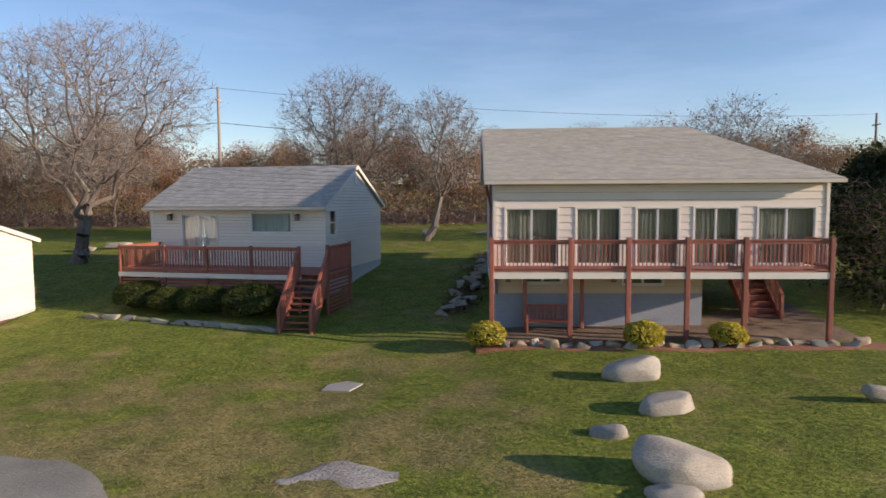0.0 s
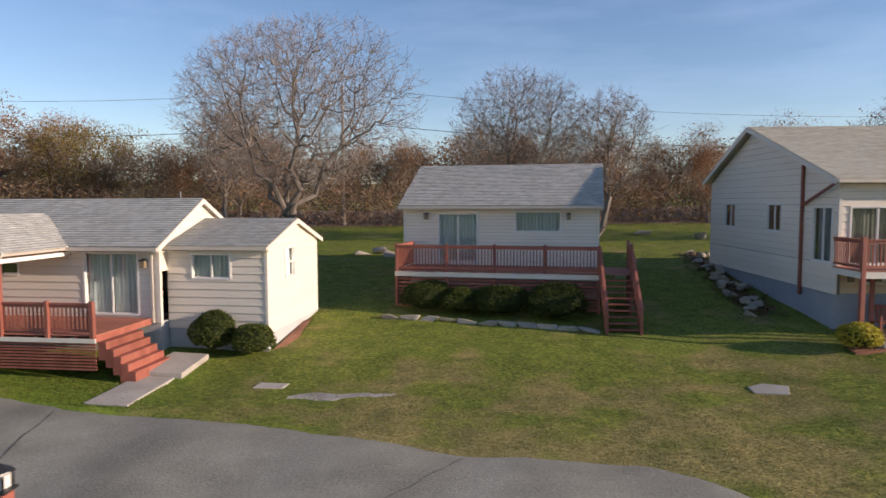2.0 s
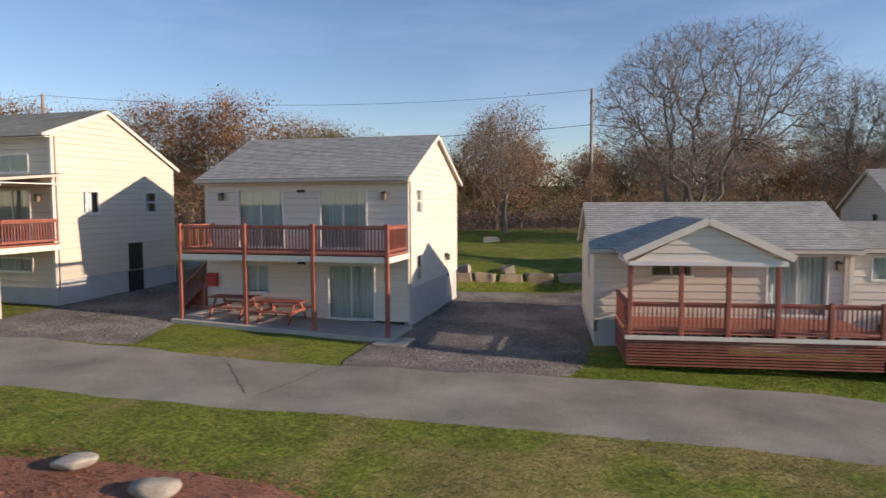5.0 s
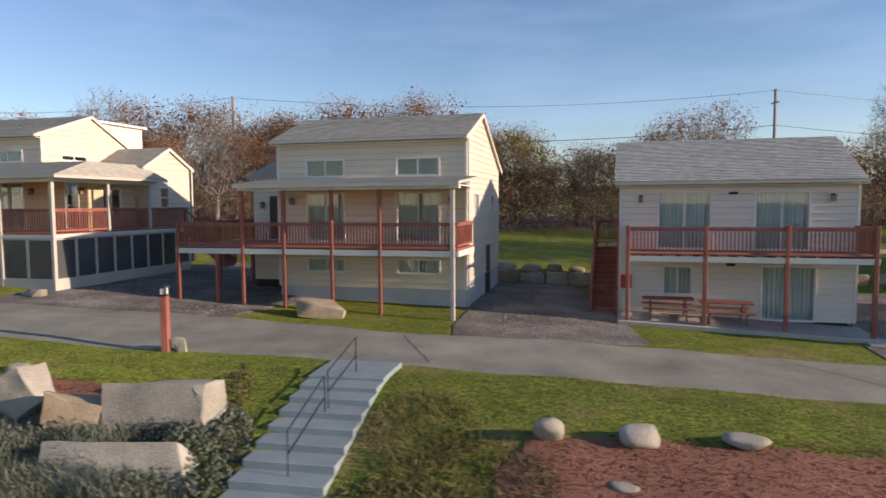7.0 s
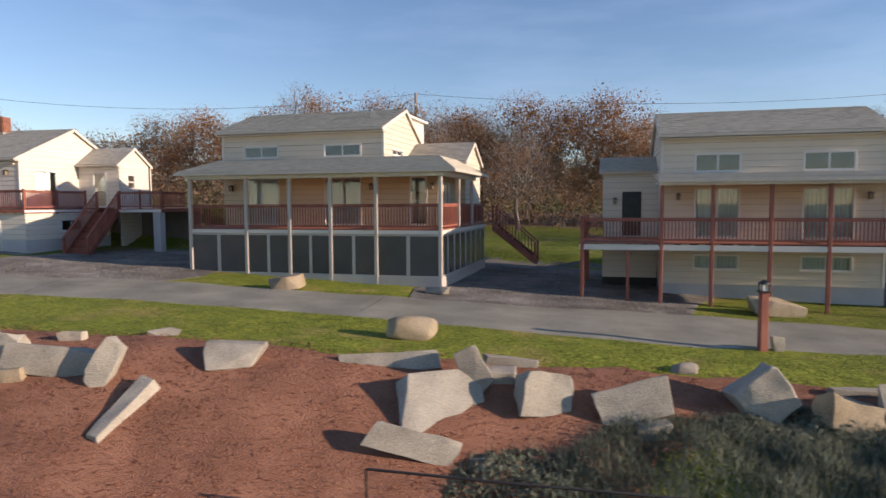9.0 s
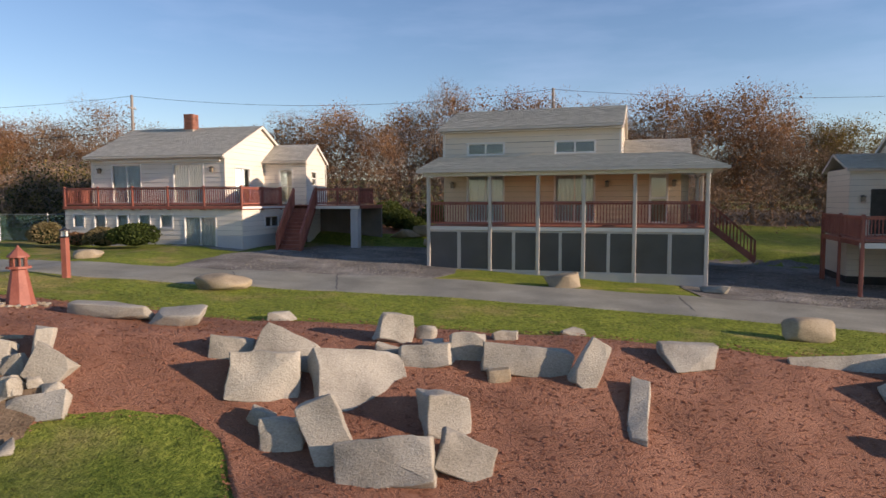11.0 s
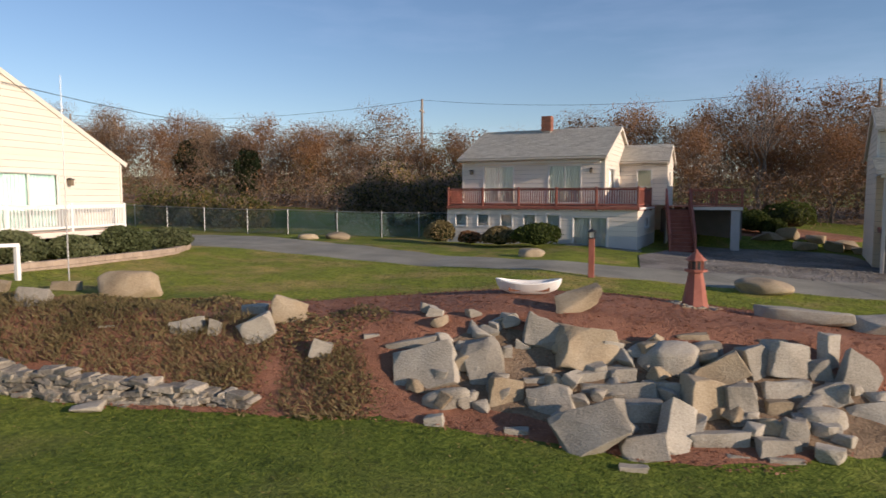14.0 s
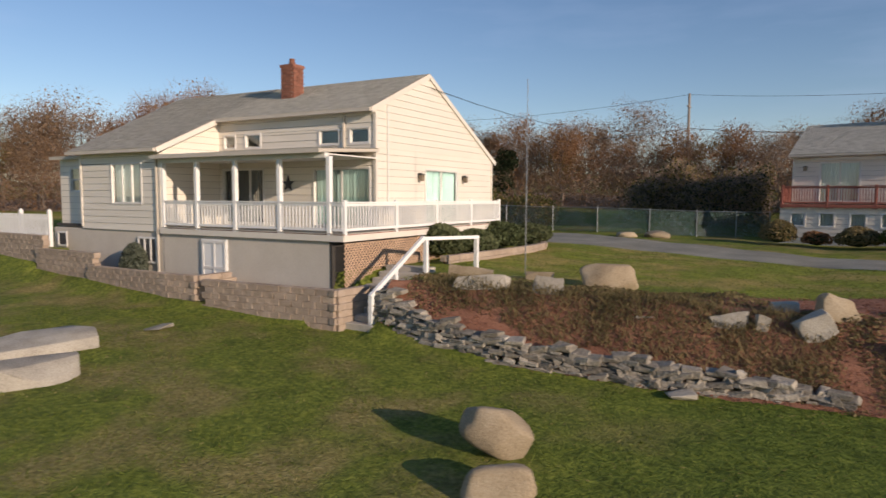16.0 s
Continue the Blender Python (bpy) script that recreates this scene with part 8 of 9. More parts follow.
for k in range(10):
    rng_ = random.Random(900 + k)
    bm = bmesh.new()
    wd_, ht_ = rng_.uniform(.18, .52) / 2, rng_.uniform(.075, .15) / 2
    box(bm, -wd_, wd_, -.17, .17, -ht_, ht_)
    for q in bm.verts:
        q.co += Vector((rng_.uniform(-.07, .07), rng_.uniform(-.06, .06), rng_.uniform(-.03, .03)))
    soften(bm, .012)
    me = bpy.data.meshes.new("stone")
    bm.to_mesh(me)
    bm.free()
    me.materials.append(M_ROCK_WALL)
    sm.append(me)
wx = np.array((-105.3, -103.5, -101.3, -99.9, -98.0, -96.3, -94.4))
wy = np.array((8.9, 8.45, 8.3, 8.45, 8.6, 8.85, 9.3))
wh = np.array((.75, .62, .60, .58, .58, .52, .3))
x = -105.3
while x < -94.4:
    yb_, hh_ = float(np.interp(x, wx, wy)), float(np.interp(x, wx, wh))
    z = gz(x, yb_ - .15) - .03
    rows = max(1, round(hh_ * rw.uniform(.8, 1.15) / .105))
    for r in range(rows):
        shared("stone", rw.choice(sm), pose(x + rw.uniform(-.12, .12) + .15 * (r % 2), yb_ + .025 * r + rw.uniform(-.04, .04), z + .105 * (r + .5) - 1.4, rw.uniform(-9, 9), rw.uniform(-12, 12), rw.choice((0, 180)) + rw.uniform(-9, 9)), sw)
    x += .27

# block retaining walls by house H
bmk = bmesh.new()
box(bmk, -.204, .204, -.12, .12, -.0965, .0965)
soften(bmk, .010)
bmesh.ops.subdivide_edges(bmk, edges=bmk.edges[:], cuts=1)
for v in bmk.verts:
    if v.co.y < -.1:
        v.co += noise.noise_vector(v.co * 9) * .02
mk = bpy.data.meshes.new("block")
bmk.to_mesh(mk)
bmk.free()
mk.materials.append(M_BLOCK)


def block_wall(pts, z_top, z_bot, label):
    """Courses of split-faced blocks along a line in plan."""
    bw = thing("retaining_wall", pose(0, 0, z_bot), label, "retaining wall")
    for (ax, ay), (bx, by) in zip(pts, pts[1:]):
        a, b = Vector((ax, ay)), Vector((bx, by))
        L = (b - a).length
        turn = math.degrees(math.atan2(by - ay, bx - ax))
        rows = max(1, round((z_top - z_bot) / .195))
        for r in range(rows):
            n = max(1, round(L / .41))
            for k in range(n + (r % 2)):
                f = min(max((k + .5 - .5 * (r % 2)) / n, .02), .98)
                c = a.lerp(b, f)
                shared("block", mk, pose(c.x, c.y, .195 * (r + .5), 0, 0, turn), bw)
    return bw


block_wall([(-111.3, 8.05), (-109.0, 8.2), (-106.45, 8.42), (-106.3, 9.5)], 2.92, 1.75, "tan split-block retaining wall below the porch")
block_wall([(-117.6, 8.08), (-113.1, 8.0), (-111.85, 8.1), (-111.85, 9.4)], 3.0, 2.02, "tan split-block retaining wall below the house")
block_wall([(-121.3, 8.25), (-117.4, 8.16)], 3.45, 2.28, "tan split-block retaining wall below the house")
block_wall([(-127.5, 8.5), (-121.0, 8.35)], 3.95, 2.58, "tan split-block retaining wall under the picket fence")
block_wall([(-106.0, 13.6), (-105.7, 16.5), (-105.5, 19.5), (-105.6, 21.5), (-106.5, 23.5)], 3.58, 3.1, "low tan block edging of a raised bed")

# ---- paving and small things ----


def pad(name, corners, z_up, thick, mat, label, category="paving"):
    """A concrete slab with the given corners in plan."""
    cx, cy = sum(p[0] for p in corners) / len(corners), sum(p[1] for p in corners) / len(corners)
    bm = bmesh.new()
    top = [(x, y, gz(x, y) + z_up) for x, y in corners]
    prism(bm, [(x, y, z - thick) for x, y, z in top], (0, 0, thick))
    bmesh.ops.recalc_face_normals(bm, faces=bm.faces[:])
    soften(bm, .015)
    me = bpy.data.meshes.new(name)
    bm.to_mesh(me)
    bm.free()
    me.materials.append(mat)
    return tagged(new(name, me), label, category)


def local(m, u, v):
    p = m @ Vector((u, v, 0))
    return (p.x, p.y)


pad("porch_slab", [local(mD, -8.3, -2.3), local(mD, .15, -2.3), local(mD, .15, .0), local(mD, -8.3, 0)], .14, .3, M_CONCRETE, "weathered concrete slab under the balcony")
pad("slab_step", [local(mD, -.35, -2.75), local(mD, .75, -2.75), local(mD, .75, -1.6), local(mD, -.35, -1.6)], .07, .2, M_CONCRETE, "low concrete step beside the slab")
pad("path_slab", [(-20.25, 16.1), (-19.1, 15.95), (-18.95, 18.4), (-20.0, 18.5)], .045, .12, M_CONCRETE, "pale concrete garden path")
pad("path_slab", [(-20.0, 18.52), (-18.75, 18.42), (-18.55, 20.0), (-19.7, 20.15)], .16, .3, M_CONCRETE, "raised concrete landing at the steps")
pad("stone_patch", [(-3.3, 17.0), (-2.5, 16.8), (-2.2, 17.4), (-2.7, 17.8), (-3.2, 17.6)], .03, .1, M_CONCRETE, "bare pale stone in the lawn")
pad("stone_patch", [(-16.5, 17.5), (-15.7, 17.45), (-15.6, 17.85), (-16.4, 17.95)], .03, .1, M_CONCRETE, "bare pale stone in the lawn")
pad("cellar_slab", [local(mG, -1.4, -2.9), local(mG, 2.4, -2.9), local(mG, 2.4, -1.9), local(mG, -1.4, -1.9)], .03, .1, M_ASPHALT, "grey apron before the lower door")
strip("patio", [(1.6, 20.25, 22), (6, 20.0, 22), (13.2, 19.6, 25)], .03, M_DIRT, "brown leaf-strewn patio under the deck", "patio", seed=8)
strip("mulch_bed_3", [(1.0, 19.6, 20.3), (5, 19.25, 20.05), (9, 19.0, 19.9), (13.4, 18.85, 19.5)], .05, M_MULCH, "red bark mulch bed with small stones", "mulch", seed=9, steps=6)
strip("mulch_bed_4", [(-16.75, 20.9, 21.2), (-16.6, 20.7, 24.4), (-16.35, 21.3, 24.9), (-16.1, 23.2, 24.9)], .05, M_MULCH, "red bark mulch strip along the wall", "mulch", seed=10, steps=6, wob=.04)
strip("mulch_bed_5", [(-84, 40.4, 42.5), (-82, 40.1, 45), (-79, 39.9, 46.5), (-76, 40, 45.5), (-73.5, 41, 43)], .05, M_MULCH, "red bark mulch slope in the rock garden", "mulch", seed=13, steps=12)
strip("gravel_patch", [(-3.1, 11.5, 11.8), (-2.4, 11.2, 12.2), (-1.6, 11.1, 12.3), (-.8, 11.5, 11.8)], .012, M_GRAVEL_PALE, "thin grey gravel patch in the lawn", "gravel", seed=11, steps=6, wob=.35)
strip("gravel_patch_2", [(-15.4, 16.7, 16.9), (-14.4, 16.5, 17.2), (-13.3, 16.5, 17.1), (-12.6, 16.7, 16.85)], .012, M_GRAVEL_PALE, "thin grey gravel patch in the lawn", "gravel", seed=12, steps=6, wob=.25)
for k in range(11):
    x, y = -13.3 + k * .70, 24.45 - k * .172
    rock(x, y, .72, .26, .17, -14, 0, .3, "grey edging stone of the boxwood bed")
bm = bmesh.new()
tube(bm, [(0, 0, -.05), (0, 0, .055)], [.25, .24], 24)
mh = part("manhole_cover", bm, M_CONCRETE)
mh.matrix_basis = pose(-22.2, 14.1, gz(-22.2, 14.1))
tagged(mh, "pale round cover set in the asphalt", "manhole")
for x0, y0, x1, y1 in ((-20.6, 15.5, -19.6, 10.6), (-21.5, 12.5, -24.5, 11.4), (-11, 12.8, -14, 9.5), (-36.5, 17.9, -37.5, 15.2), (-39.2, 18.2, -37.8, 15.3), (-50.6, 20.2, -49.6, 16.8), (-84.0, 24.6, -82.6, 21.6), (-67.5, 23.2, -67.9, 20.2), (-80.0, 25, -79.2, 21.3)):
    verts, faces = [], []
    n = 26
    for i in range(n + 1):
        f = i / n
        cx, cy = x0 + (x1 - x0) * f + .02 * math.sin(i * .7 + x0), y0 + (y1 - y0) * f + .03 * math.sin(i * 1.3)
        w = .008 + .012 * abs(math.sin(i * .9 + y0))
        verts += [(cx - w, cy, gz(cx - w, cy) + .040), (cx + w, cy + .01, gz(cx + w, cy) + .040)]
        if i:
            k = 2 * i
            faces.append((k - 2, k - 1, k + 1, k))
    tagged(quick("road_crack", verts, faces, M_TAR), "dark tar-filled crack across the asphalt", "crack", kind="structure")

# grey steps down the bank, with black handrails
gs = thing("garden_steps", pose(0, 0, .2), "long grey painted steps down the bank with black handrails", "stairs")
p0, p1 = Vector((-51.45, 15.6)), Vector((-52.5, 9.6))
dirn = (p1 - p0).normalized()
side = Vector((-dirn.y, dirn.x))
n = 11
for k in range(-2, n):
    a, b = p0 + dirn * (.55 * k), p0 + dirn * (.55 * (k + 1) + .04)
    z = gz(*(a.lerp(b, .5))) + .10
    bm = bmesh.new()
    pts = [a - side * .95, b - side * .95, b + side * .95, a + side * .95]
    prism(bm, [(p.x, p.y, z - .35) for p in pts], (0, 0, .35))
    bmesh.ops.recalc_face_normals(bm, faces=bm.faces[:])
    soften(bm, .02)
    part("tread", bm, M_STEPGREY, gs)
for s0, s1 in ((.1, 2.0), (2.2, 4.1)):
    bm = bmesh.new()
    a, b = p0 + dirn * s0 + side * .1, p0 + dirn * s1 + side * .1
    za, zb = gz(a.x, a.y), gz(b.x, b.y)
    tube(bm, [(a.x, a.y, za), (a.x, a.y, za + .95), (b.x, b.y, zb + .95), (b.x, b.y, zb)], [.016] * 4, 6)
    tube(bm, [(a.x, a.y, za + .5), (b.x, b.y, zb + .5)], [.018] * 2, 6)
    part("handrail", bm, M_METAL, gs, "black iron handrail")


# black iron railing among the junipers
ir = thing("iron_railing", pose(0, 0, -.6), "thin black iron railing among creeping junipers", "railing")
rail_pts = [(-66.35, 10.05), (-64.2, 10.05), (-62.1, 10.1), (-59.9, 10.15)]
bm = bmesh.new()
tube(bm, [(x, y, 1.24 - .1 * (x + 66.35)) for x, y in rail_pts], [.024] * 4, 6)
part("top_rail", bm, M_METAL, ir)
bm = bmesh.new()
tube(bm, [(x, y, .64 - .1 * (x + 66.35)) for x, y in rail_pts], [.016] * 4, 6)
part("lower_rail", bm, M_METAL, ir)
for x, y in rail_pts:
    bm = bmesh.new()
    tube(bm, [(x, y, gz(x, y) - .1), (x, y, 1.24 - .1 * (x + 66.35))], [.02, .02], 6)
    part("post", bm, M_METAL, ir)


def picnic_table(m, u, v, turn, label):
    z = gz(*local(m, u, v)) + .14
    t = thing("picnic_table", Matrix.Translation((*local(m, u, v), z)) @ m.to_3x3().to_4x4() @ Matrix.Rotation(radians(turn), 4, "Z"), label, "table", "picnic tables")
    zz = z

    def p(name, fn):
        bm = bmesh.new()
        fn(bm)
        part(name, bm, M_RED, t)

    for k in range(5):
        p("plank", lambda bm: box(bm, -.9, .9, -.37 + k * .15, -.235 + k * .15, zz + .71, zz + .75))
    for s in (-1, 1):
        p("bench", lambda bm: box(bm, -.9, .9, s * .72 - .13, s * .72 + .13, zz + .41, zz + .45))
        for e in (-1, 1):
            p("leg", lambda bm: beam(bm, (e * .62, s * .22, zz + .70), (e * .62, s * .68, zz), .04, .09))
    for e in (-1, 1):
        p("brace", lambda bm: beam(bm, (e * .62, -.8, zz + .38), (e * .62, .8, zz + .38), .04, .09))
    return t


picnic_table(mD, -6.5, -1.0, 0, "red-stained wooden picnic table on the slab")
picnic_table(mD, -4.5, -1.05, 0, "red-stained wooden picnic table on the slab")
bn = thing("garden_bench", Matrix.Translation((*local(mA, 1.75, -.5), 0.75)) @ mA.to_3x3().to_4x4(), "red-stained slatted garden bench under the deck", "bench")
for k in range(4):
    bm = bmesh.new()
    box(bm, -.75, .75, -.25 + k * .12, -.15 + k * .12, 1.17, 1.20)
    part("seat_slat", bm, M_RED, bn)
for k in range(11):
    bm = bmesh.new()
    box(bm, -.72 + k * .135, -.64 + k * .135, .24, .265, 1.22, 1.66)
    part("back_slat", bm, M_RED, bn)
bm = bmesh.new()
box(bm, -.77, .77, .22, .28, 1.64, 1.71)
part("back_rail", bm, M_RED, bn)
for x in (-.7, .7):
    for y in (-.2, .24):
        bm = bmesh.new()
        box(bm, x - .035, x + .035, y - .035, y + .035, .75, 1.40)
        part("leg", bm, M_RED, bn)


def lamp_post(x, y, h, label):
    z = gz(x, y)
    lp = thing("lamp_post", pose(x, y, z), label, "lamp", "lamp posts along the lane")
    bm = bmesh.new()
    box(bm, -.10, .10, -.10, .10, z - .1, z + h)
    soften(bm, .015)
    part("post", bm, M_RED, lp)
    bm = bmesh.new()
    box(bm, -.13, .13, -.13, .13, z + h, z + h + .03)
    for a in (-1, 1):
        for b in (-1, 1):
            box(bm, a * .09 - .012, a * .09 + .012, b * .09 - .012, b * .09 + .012, z + h + .03, z + h + .22)
    tube(bm, [(0, 0, z + h + .22), (0, 0, z + h + .25), (0, 0, z + h + .33)], [.16, .15, .02], 8)
    lan = part("lantern", bm, M_METAL, lp, "black metal lantern")
    bm = bmesh.new()
    box(bm, -.075, .075, -.075, .075, z + h + .035, z + h + .215)
    part("lantern_glass", bm, M_TRIM, lan, "frosted lantern glass")


lamp_post(-56.9, 17.3, 1.55, "square red wooden lamp post beside the lane")
lamp_post(-88.2, 20.9, 1.35, "square red wooden lamp post beside the lane")
lamp_post(-16.65, 7.9, 1.8, "square red wooden lamp post beside the asphalt")

# ornamental lighthouse on a ring of stones
lx, ly = -85.4, 14.95
lz = gz(lx, ly)
lh = thing("garden_lighthouse", pose(lx, ly, lz), "red wooden garden lighthouse on a ring of pale stones", "ornament")
bm = bmesh.new()
tube(bm, [(0, 0, lz), (0, 0, lz + .08), (0, 0, lz + .80)], [.30, .28, .15], 8)
part("tower", bm, M_RED, lh)
bm = bmesh.new()
tube(bm, [(0, 0, lz + .80), (0, 0, lz + .85)], [.24, .24], 8)
part("gallery", bm, M_RED, lh)
for k in range(8):
    a = k * math.pi / 4
    bm = bmesh.new()
    box(bm, .15 * math.cos(a) - .015, .15 * math.cos(a) + .015, .15 * math.sin(a) - .015, .15 * math.sin(a) + .015, lz + .85, lz + 1.04)
    part("mullion", bm, M_RED, lh)
bm = bmesh.new()
tube(bm, [(0, 0, lz + .85), (0, 0, lz + 1.04)], [.12, .12], 8)
part("lantern_room", bm, M_SCREEN, lh, "dark glazed lantern room")
bm = bmesh.new()
tube(bm, [(0, 0, lz + 1.04), (0, 0, lz + 1.07), (0, 0, lz + 1.24), (0, 0, lz + 1.30)], [.22, .21, .04, .015], 8)
part("roof", bm, M_RED, lh)
lh.scale = (1.1, 1.1, 1.12)
for k in range(34):
    a, r = k * 2.4, .36 + .28 * ((k * 7) % 10) / 10
    rock(lx + r * math.cos(a), ly + r * math.sin(a), .16, .13, .09, k * 40, k % 2, .2, "small pale stone round the garden lighthouse")

# rowing-boat planter
bx, by = -89.4, 14.35
bz = gz(bx, by)
boat = thing("boat_planter", pose(bx, by, bz, 0, 0, 12), "small white lapstrake rowing boat used as a planter", "planter")
verts, faces = [], []
N, K = 14, 6
for i in range(N + 1):
    s = -1 + 2 * i / N
    wdt = .33 * (1 - abs(s) ** 2.6) ** .7 + .012
    sheer = .30 + .10 * s * s
    for k in range(-K, K + 1):
        f = k / K
        hh = sheer * abs(f) ** 1.8 + .03
        verts.append((s * .78 * (.74 + .32 * abs(f) ** .6), wdt * f * (1 - .25 * abs(s) * (1 - abs(f))), bz + hh + .12 * abs(s) ** 3 * (1 - abs(f))))
R = 2 * K + 1
for i in range(N):
    for k in range(R - 1):
        faces.append((i * R + k, (i + 1) * R + k, (i + 1) * R + k + 1, i * R + k + 1))
hull = quick("hull", verts, faces, M_WHITE, boat)
sol = hull.modifiers.new("thickness", "SOLIDIFY")
sol.thickness = .03
for s in (1, -1):
    bm = bmesh.new()
    pts = []
    for i in range(N + 1):
        q = -1 + 2 * i / N
        wdt = .33 * (1 - abs(q) ** 2.6) ** .7 + .012
        pts.append((q * .83, s * wdt, bz + .33 + .10 * q * q))
    tube(bm, pts, [.02] * len(pts), 5)
    part("gunwale", bm, M_WHITE, boat)
bm = bmesh.new()
box(bm, -.52, .52, -.21, .21, bz + .12, bz + .29)
part("soil", bm, M_MULCH, boat, "brown soil and dead stems")
boat.scale = (.98, .9, .95)
boat.location.z += .05

# utility poles and wires
tops = []
for x, y, top in ((45, 68, 14.0), (-20.2, 59.2, 15.5), (-68.3, 56.8, 14.9), (-106.4, 58.7, 15.1), (-152, 62, 15.6)):
    z = gz(x, y)
    up = thing("utility_pole", pose(x, y, z), "weathered wooden utility pole with a crossarm", "pole", "utility poles")
    bm = bmesh.new()
    tube(bm, [(0, 0, z - .3), (0, 0, top)], [.17, .12], 8)
    part("pole", bm, M_WOOD, up)
    bm = bmesh.new()
    box(bm, -.10, .10, -.6, .6, top - 1.25, top - 1.15)
    part("crossarm", bm, M_WOOD, up)
    for b in (-.5, .5):
        bm = bmesh.new()
        tube(bm, [(0, b, top - 1.15), (0, b, top - 1.0)], [.04, .03], 6)
        part("insulator", bm, M_TRIM, up)
    tops.append((x, y, top))
for (ax, ay, at), (bx_, by_, bt) in zip(tops, tops[1:]):
    for dz, dy in ((-.1, 0), (-3.2, 0)):
        bm = bmesh.new()
        pts = []
        for i in range(19):
            f = i / 18
            pts.append((ax + (bx_ - ax) * f, ay + (by_ - ay) * f + dy, at + (bt - at) * f + dz - 1.1 * 4 * f * (1 - f)))
        tube(bm, pts, [.018 if dz > -1 else .028] * 19, 3)
        w = part("overhead_wire", bm, M_METAL)
        tagged(w, "thin dark overhead wire between the poles", "wire")
bm = bmesh.new()
pts = [(-108.0 + (-106.4 + 108.0) * i / 12, 15.9 + (58.7 - 15.9) * i / 12, 9.6 + (13.2 - 9.6) * i / 12 - 1.6 * 4 * (i / 12) * (1 - i / 12)) for i in range(13)]
tube(bm, pts, [.015] * 13, 3)
tagged(part("service_wire", bm, M_METAL), "thin service wire to the house gable", "wire")
mz = gz(-103.0, 13.5)
am = thing("flagpole", pose(-103.0, 13.5, mz), "thin grey metal mast standing in the lawn", "mast")
bm = bmesh.new()
tube(bm, [(0, 0, mz - .2), (0, 0, mz + 3.0), (0, 0, mz + 6.1)], [.022, .018, .010], 6)
part("mast", bm, M_GREYMETAL, am)

# chain-link fence with green fabric
fz = gz(-110, 34)
fn = thing("chain_link_fence", pose(0, 0, fz), "galvanised chain-link fence with dark green privacy fabric", "fence")
fp = [(-124, 37.2), (-120.5, 36.2), (-117, 35.2), (-113.5, 34.4), (-110, 33.9), (-107, 33.6), (-104, 34.2), (-101.5, 35.2), (-99.5, 36.4), (-97.8, 37.5)]
for x, y in fp:
    bm = bmesh.new()
    z = gz(x, y)
    tube(bm, [(x, y, z - .1), (x, y, z + 1.55), (x, y, z + 1.60)], [.03, .03, .015], 8)
    part("post", bm, M_GREYMETAL, fn)
for (ax, ay), (bx_, by_) in zip(fp, fp[1:]):
    bm = bmesh.new()
    za, zb = gz(ax, ay), gz(bx_, by_)
    tube(bm, [(ax, ay, za + 1.52), (bx_, by_, zb + 1.52)], [.022, .022], 6)
    part("top_rail", bm, M_GREYMETAL, fn)
    d = Vector((bx_ - ax, by_ - ay, 0)).normalized()
    nn = Vector((-d.y, d.x, 0)) * .05
    n = 12
    rows = []
    bm = bmesh.new()
    for i in range(n + 1):
        f = i / n
        wob = .02 * math.sin(i * 2.1)
        q = Vector((ax + (bx_ - ax) * f, ay + (by_ - ay) * f, 0)) + nn * (1 + wob)
        z = za + (zb - za) * f
        rows.append([bm.verts.new((q.x, q.y, z + h)) for h in (.05, .75, 1.47)])
    for a, b in zip(rows, rows[1:]):
        for k in range(2):
            bm.faces.new((a[k], b[k], b[k + 1], a[k + 1]))
    part("fabric", bm, M_GREEN, fn, "dark green woven fabric")
    bm = bmesh.new()
    L = (Vector((bx_, by_)) - Vector((ax, ay))).length
    m_ = int(L / .12)
    for i in range(m_):
        for s in (1, -1):
            x0, x1 = i * .12, i * .12 + s * 1.4
            x1c = min(max(x1, 0), L)
            h0, h1 = .06, .06 + abs(x1c - x0)
            if h1 - h0 < .05:
                continue
            a = Vector((ax, ay, 0)) + d * x0
            b = Vector((ax, ay, 0)) + d * x1c
            beam(bm, (a.x, a.y, za + (zb - za) * x0 / L + h0), (b.x, b.y, za + (zb - za) * x1c / L + h1), .006)
    part("mesh_wire", bm, M_GREYMETAL, fn)

# white picket fence beside house H
wz = 3.55
wf_ = thing("picket_fence", pose(0, 0, wz), "white picket fence with capped posts on a block wall", "fence")
for k in range(38):
    x = -122.9 - k * .15
    bm = bmesh.new()
    box(bm, x - .045, x + .045, 9.38, 9.40, wz + .08, wz + 1.16)
    part("picket", bm, M_WHITE, wf_)
for x in (-122.75, -125.0, -127.4):
    bm = bmesh.new()
    box(bm, x - .07, x + .07, 9.40, 9.54, wz - .6, wz + 1.25)
    tube(bm, [(x, 9.47, wz + 1.25), (x, 9.47, wz + 1.30), (x, 9.47, wz + 1.38)], [.09, .09, .02], 6)
    part("post", bm, M_WHITE, wf_)
for z in (.3, .95):
    bm = bmesh.new()
    box(bm, -128.5, -122.7, 9.405, 9.45, wz + z, wz + z + .09)
    part("rail", bm, M_WHITE, wf_)


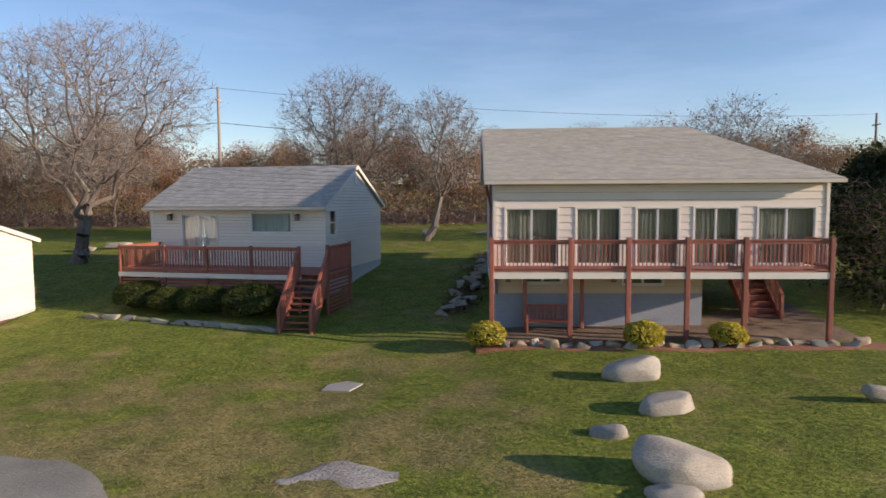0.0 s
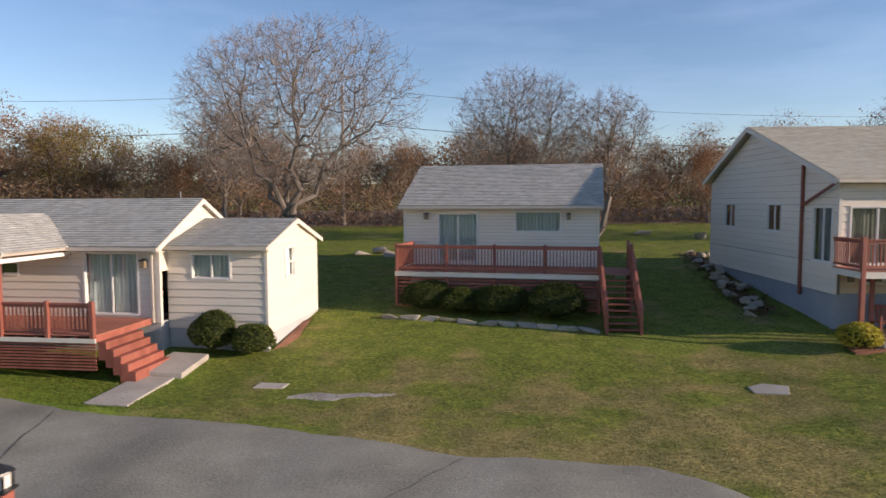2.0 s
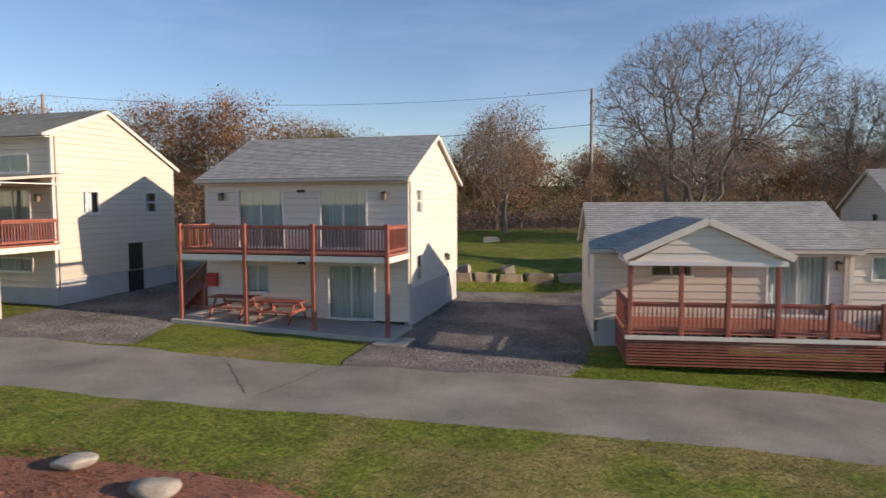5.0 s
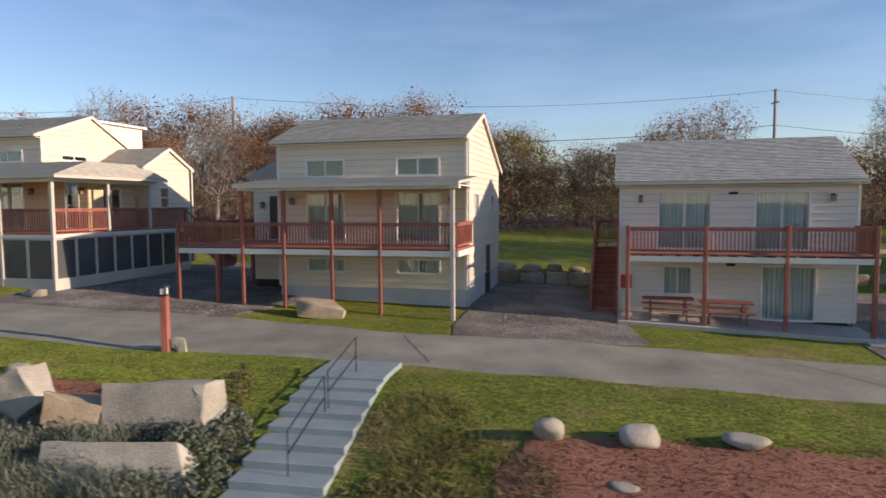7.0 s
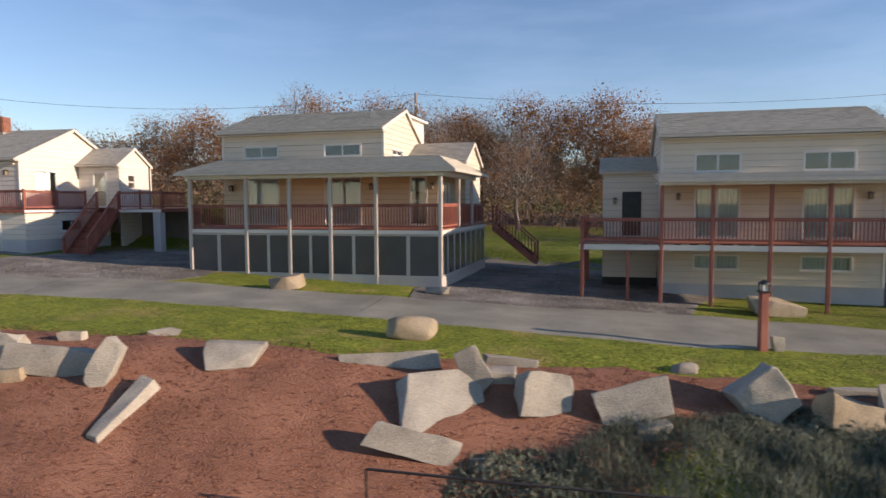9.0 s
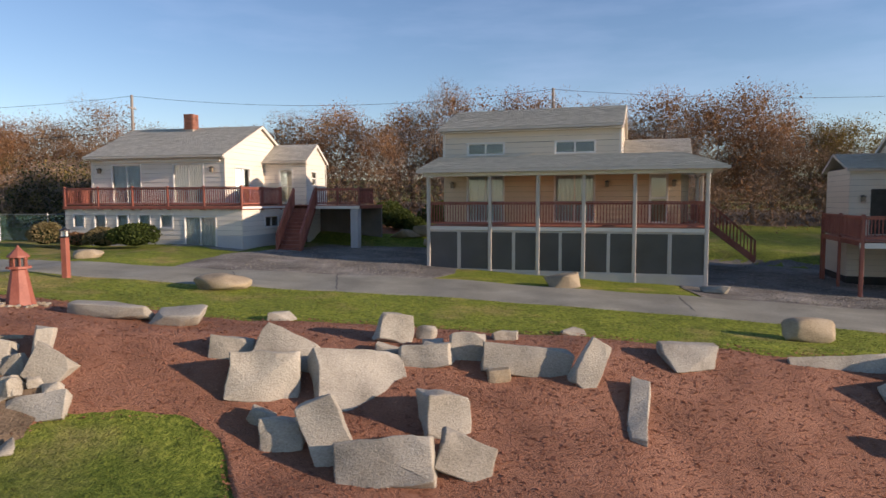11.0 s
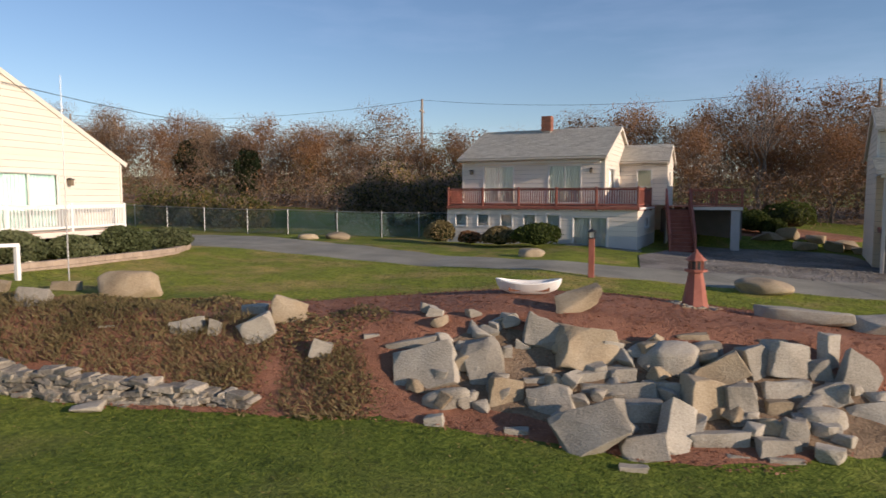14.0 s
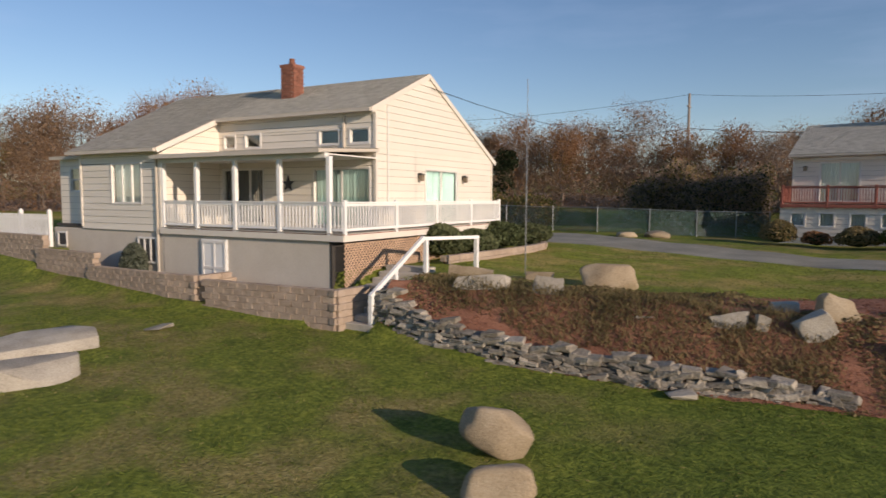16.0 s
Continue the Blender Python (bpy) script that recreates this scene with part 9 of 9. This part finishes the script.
# ---- loose cover on the ground ----


def flat_chips(pts, size, rng):
    """Small flakes lying on the ground at a slight slant."""
    n = len(pts)
    a = rng.uniform(0, 2 * math.pi, n)
    d = np.stack([np.cos(a), np.sin(a), rng.normal(size=n) * .3], 1)
    e = np.stack([-np.sin(a), np.cos(a), rng.normal(size=n) * .3], 1)
    s = size * rng.uniform(.5, 1.4, (n, 1))
    v = np.stack([pts - d * s, pts + e * s * .45, pts + d * s, pts - e * s * .45], 1).reshape(-1, 3)
    return v, np.arange(4 * n).reshape(n, 4)


def inside(rows, x, y, grow=0.0):
    """Which points lie between the near and the far edge of a strip."""
    r = np.array(sorted(rows))
    a, b = np.interp(x, r[:, 0], r[:, 1]), np.interp(x, r[:, 0], r[:, 2])
    return (x > r[0, 0]) & (x < r[-1, 0]) & (y > a - grow) & (y < b + grow)


rng = np.random.default_rng(500)
for rows, n in ((BED_1, 9000), (BED_2, 34000)):
    r = np.array(rows)
    x, y = rng.uniform(r[:, 0].min(), r[:, 0].max(), n * 3), rng.uniform(r[:, 1].min(), r[:, 2].max(), n * 3)
    ok = inside(rows, x, y, .15)
    x, y = x[ok][:n], y[ok][:n]
    pts = np.stack([x, y, ground(x, y) + .050 + rng.random(len(x)) * .012], 1)
    ob = mesh_of("bark_chips", [flat_chips(pts, .040, rng)], [M_CHIP], None, "", "stuff")
    tagged(ob, "loose reddish bark chips strewn over the mulch bed", "mulch chips", kind="stuff")


# loose stones on the gravel lots
for x0, x1, y0, y1 in ((-34.6, -28.6, 18.6, 32.0), (-47.4, -43.0, 20.6, 33.0), (-64.5, -57.0, 22.8, 35.5), (-84.5, -76.8, 24.8, 37.5)):
    n = int((x1 - x0) * (y1 - y0) * 130)
    x, y = rng.uniform(x0, x1, n), rng.uniform(y0, y1, n)
    pts = np.stack([x, y, ground(x, y) + .030 + rng.random(n) * .010], 1)
    ob = mesh_of("gravel_stones", [flat_chips(pts[::2], .035, rng), flat_chips(pts[1::2], .030, rng)], [M_GRAVEL_PALE, M_ROCK_WALL], None, "", "stuff")
    tagged(ob, "loose pale and dark stones on the gravel lot", "gravel", kind="stuff")


def blades(label, x0, x1, y0, y1, n, dry, seed, tall=.05, mat=None):
    """Short grass standing on the lawn, off the lane and the beds."""
    rng = np.random.default_rng(seed)
    x, y = rng.uniform(x0, x1, n), rng.uniform(y0, y1, n)
    ok = ~(inside(ROAD, x, y, -.12) | inside(BED_1, x, y, -.1) | inside(BED_2, x, y, -.1))
    tuft = np.sin(x * 2.3 + np.sin(y * 1.9) * 2) * np.sin(y * 2.9 + np.sin(x * 1.3) * 2)
    ok &= rng.random(n) < .7 + .3 * tuft
    x, y = x[ok], y[ok]
    m = len(x)
    base = np.stack([x, y, ground(x, y) - .01], 1)
    tip = base + np.stack([rng.normal(size=m) * .05, rng.normal(size=m) * .05, tall * rng.uniform(.5, 1.3, m)], 1)
    k = int(m * (1 - dry))
    ob = mesh_of("grass", [sliver_mesh(base[:k], tip[:k], .011, rng), sliver_mesh(base[k:], tip[k:], .011, rng)], [mat or M_BLADE, M_BLADE_DRY], None, "", "stuff")
    return tagged(ob, label, "grass", kind="stuff")


blades("short mown grass of the lower lawn", -116, -78, -1.5, 11.5, 95000, .08, 601, mat=M_BLADE_DARK)
blades("short mown grass between the beds and the lane", -110, -44, 13.5, 24, 70000, .2, 602)
blades("patchy dry grass of the lawn before the cottages", -20, 12, 8.5, 20, 60000, .5, 603)
blades("lush green grass between the lane and the cottages", -29.5, -19, 15.5, 20.5, 26000, .04, 605, .06)
blades("short mown grass on the bank by the steps", -54, -20, 7.5, 16, 60000, .25, 604)
# fallen leaves and rubble along the wall of the large cottage
f = rng.random(2600)
x = .35 + 2.5 * f + rng.normal(size=2600) * .45
y = 24 + 13.2 * f + rng.normal(size=2600) * .2
ob = mesh_of("leaf_litter", [flat_chips(np.stack([x, y, ground(x, y) + .04 + rng.random(2600) * .05], 1), .085, rng)], [M_LITTER], None, "", "stuff")
tagged(ob, "brown fallen leaves along the cottage wall", "leaf litter", kind="stuff")
for k in range(30):
    f = (k + rw.random()) / 30
    rock(.35 + 2.5 * f + rw.uniform(-.5, .5), 24 + 13.2 * f, rw.uniform(.3, .65), .4, rw.uniform(.15, .4), rw.uniform(0, 180), k % 3 == 0, label="rough dark fieldstone among leaves by the cottage wall")
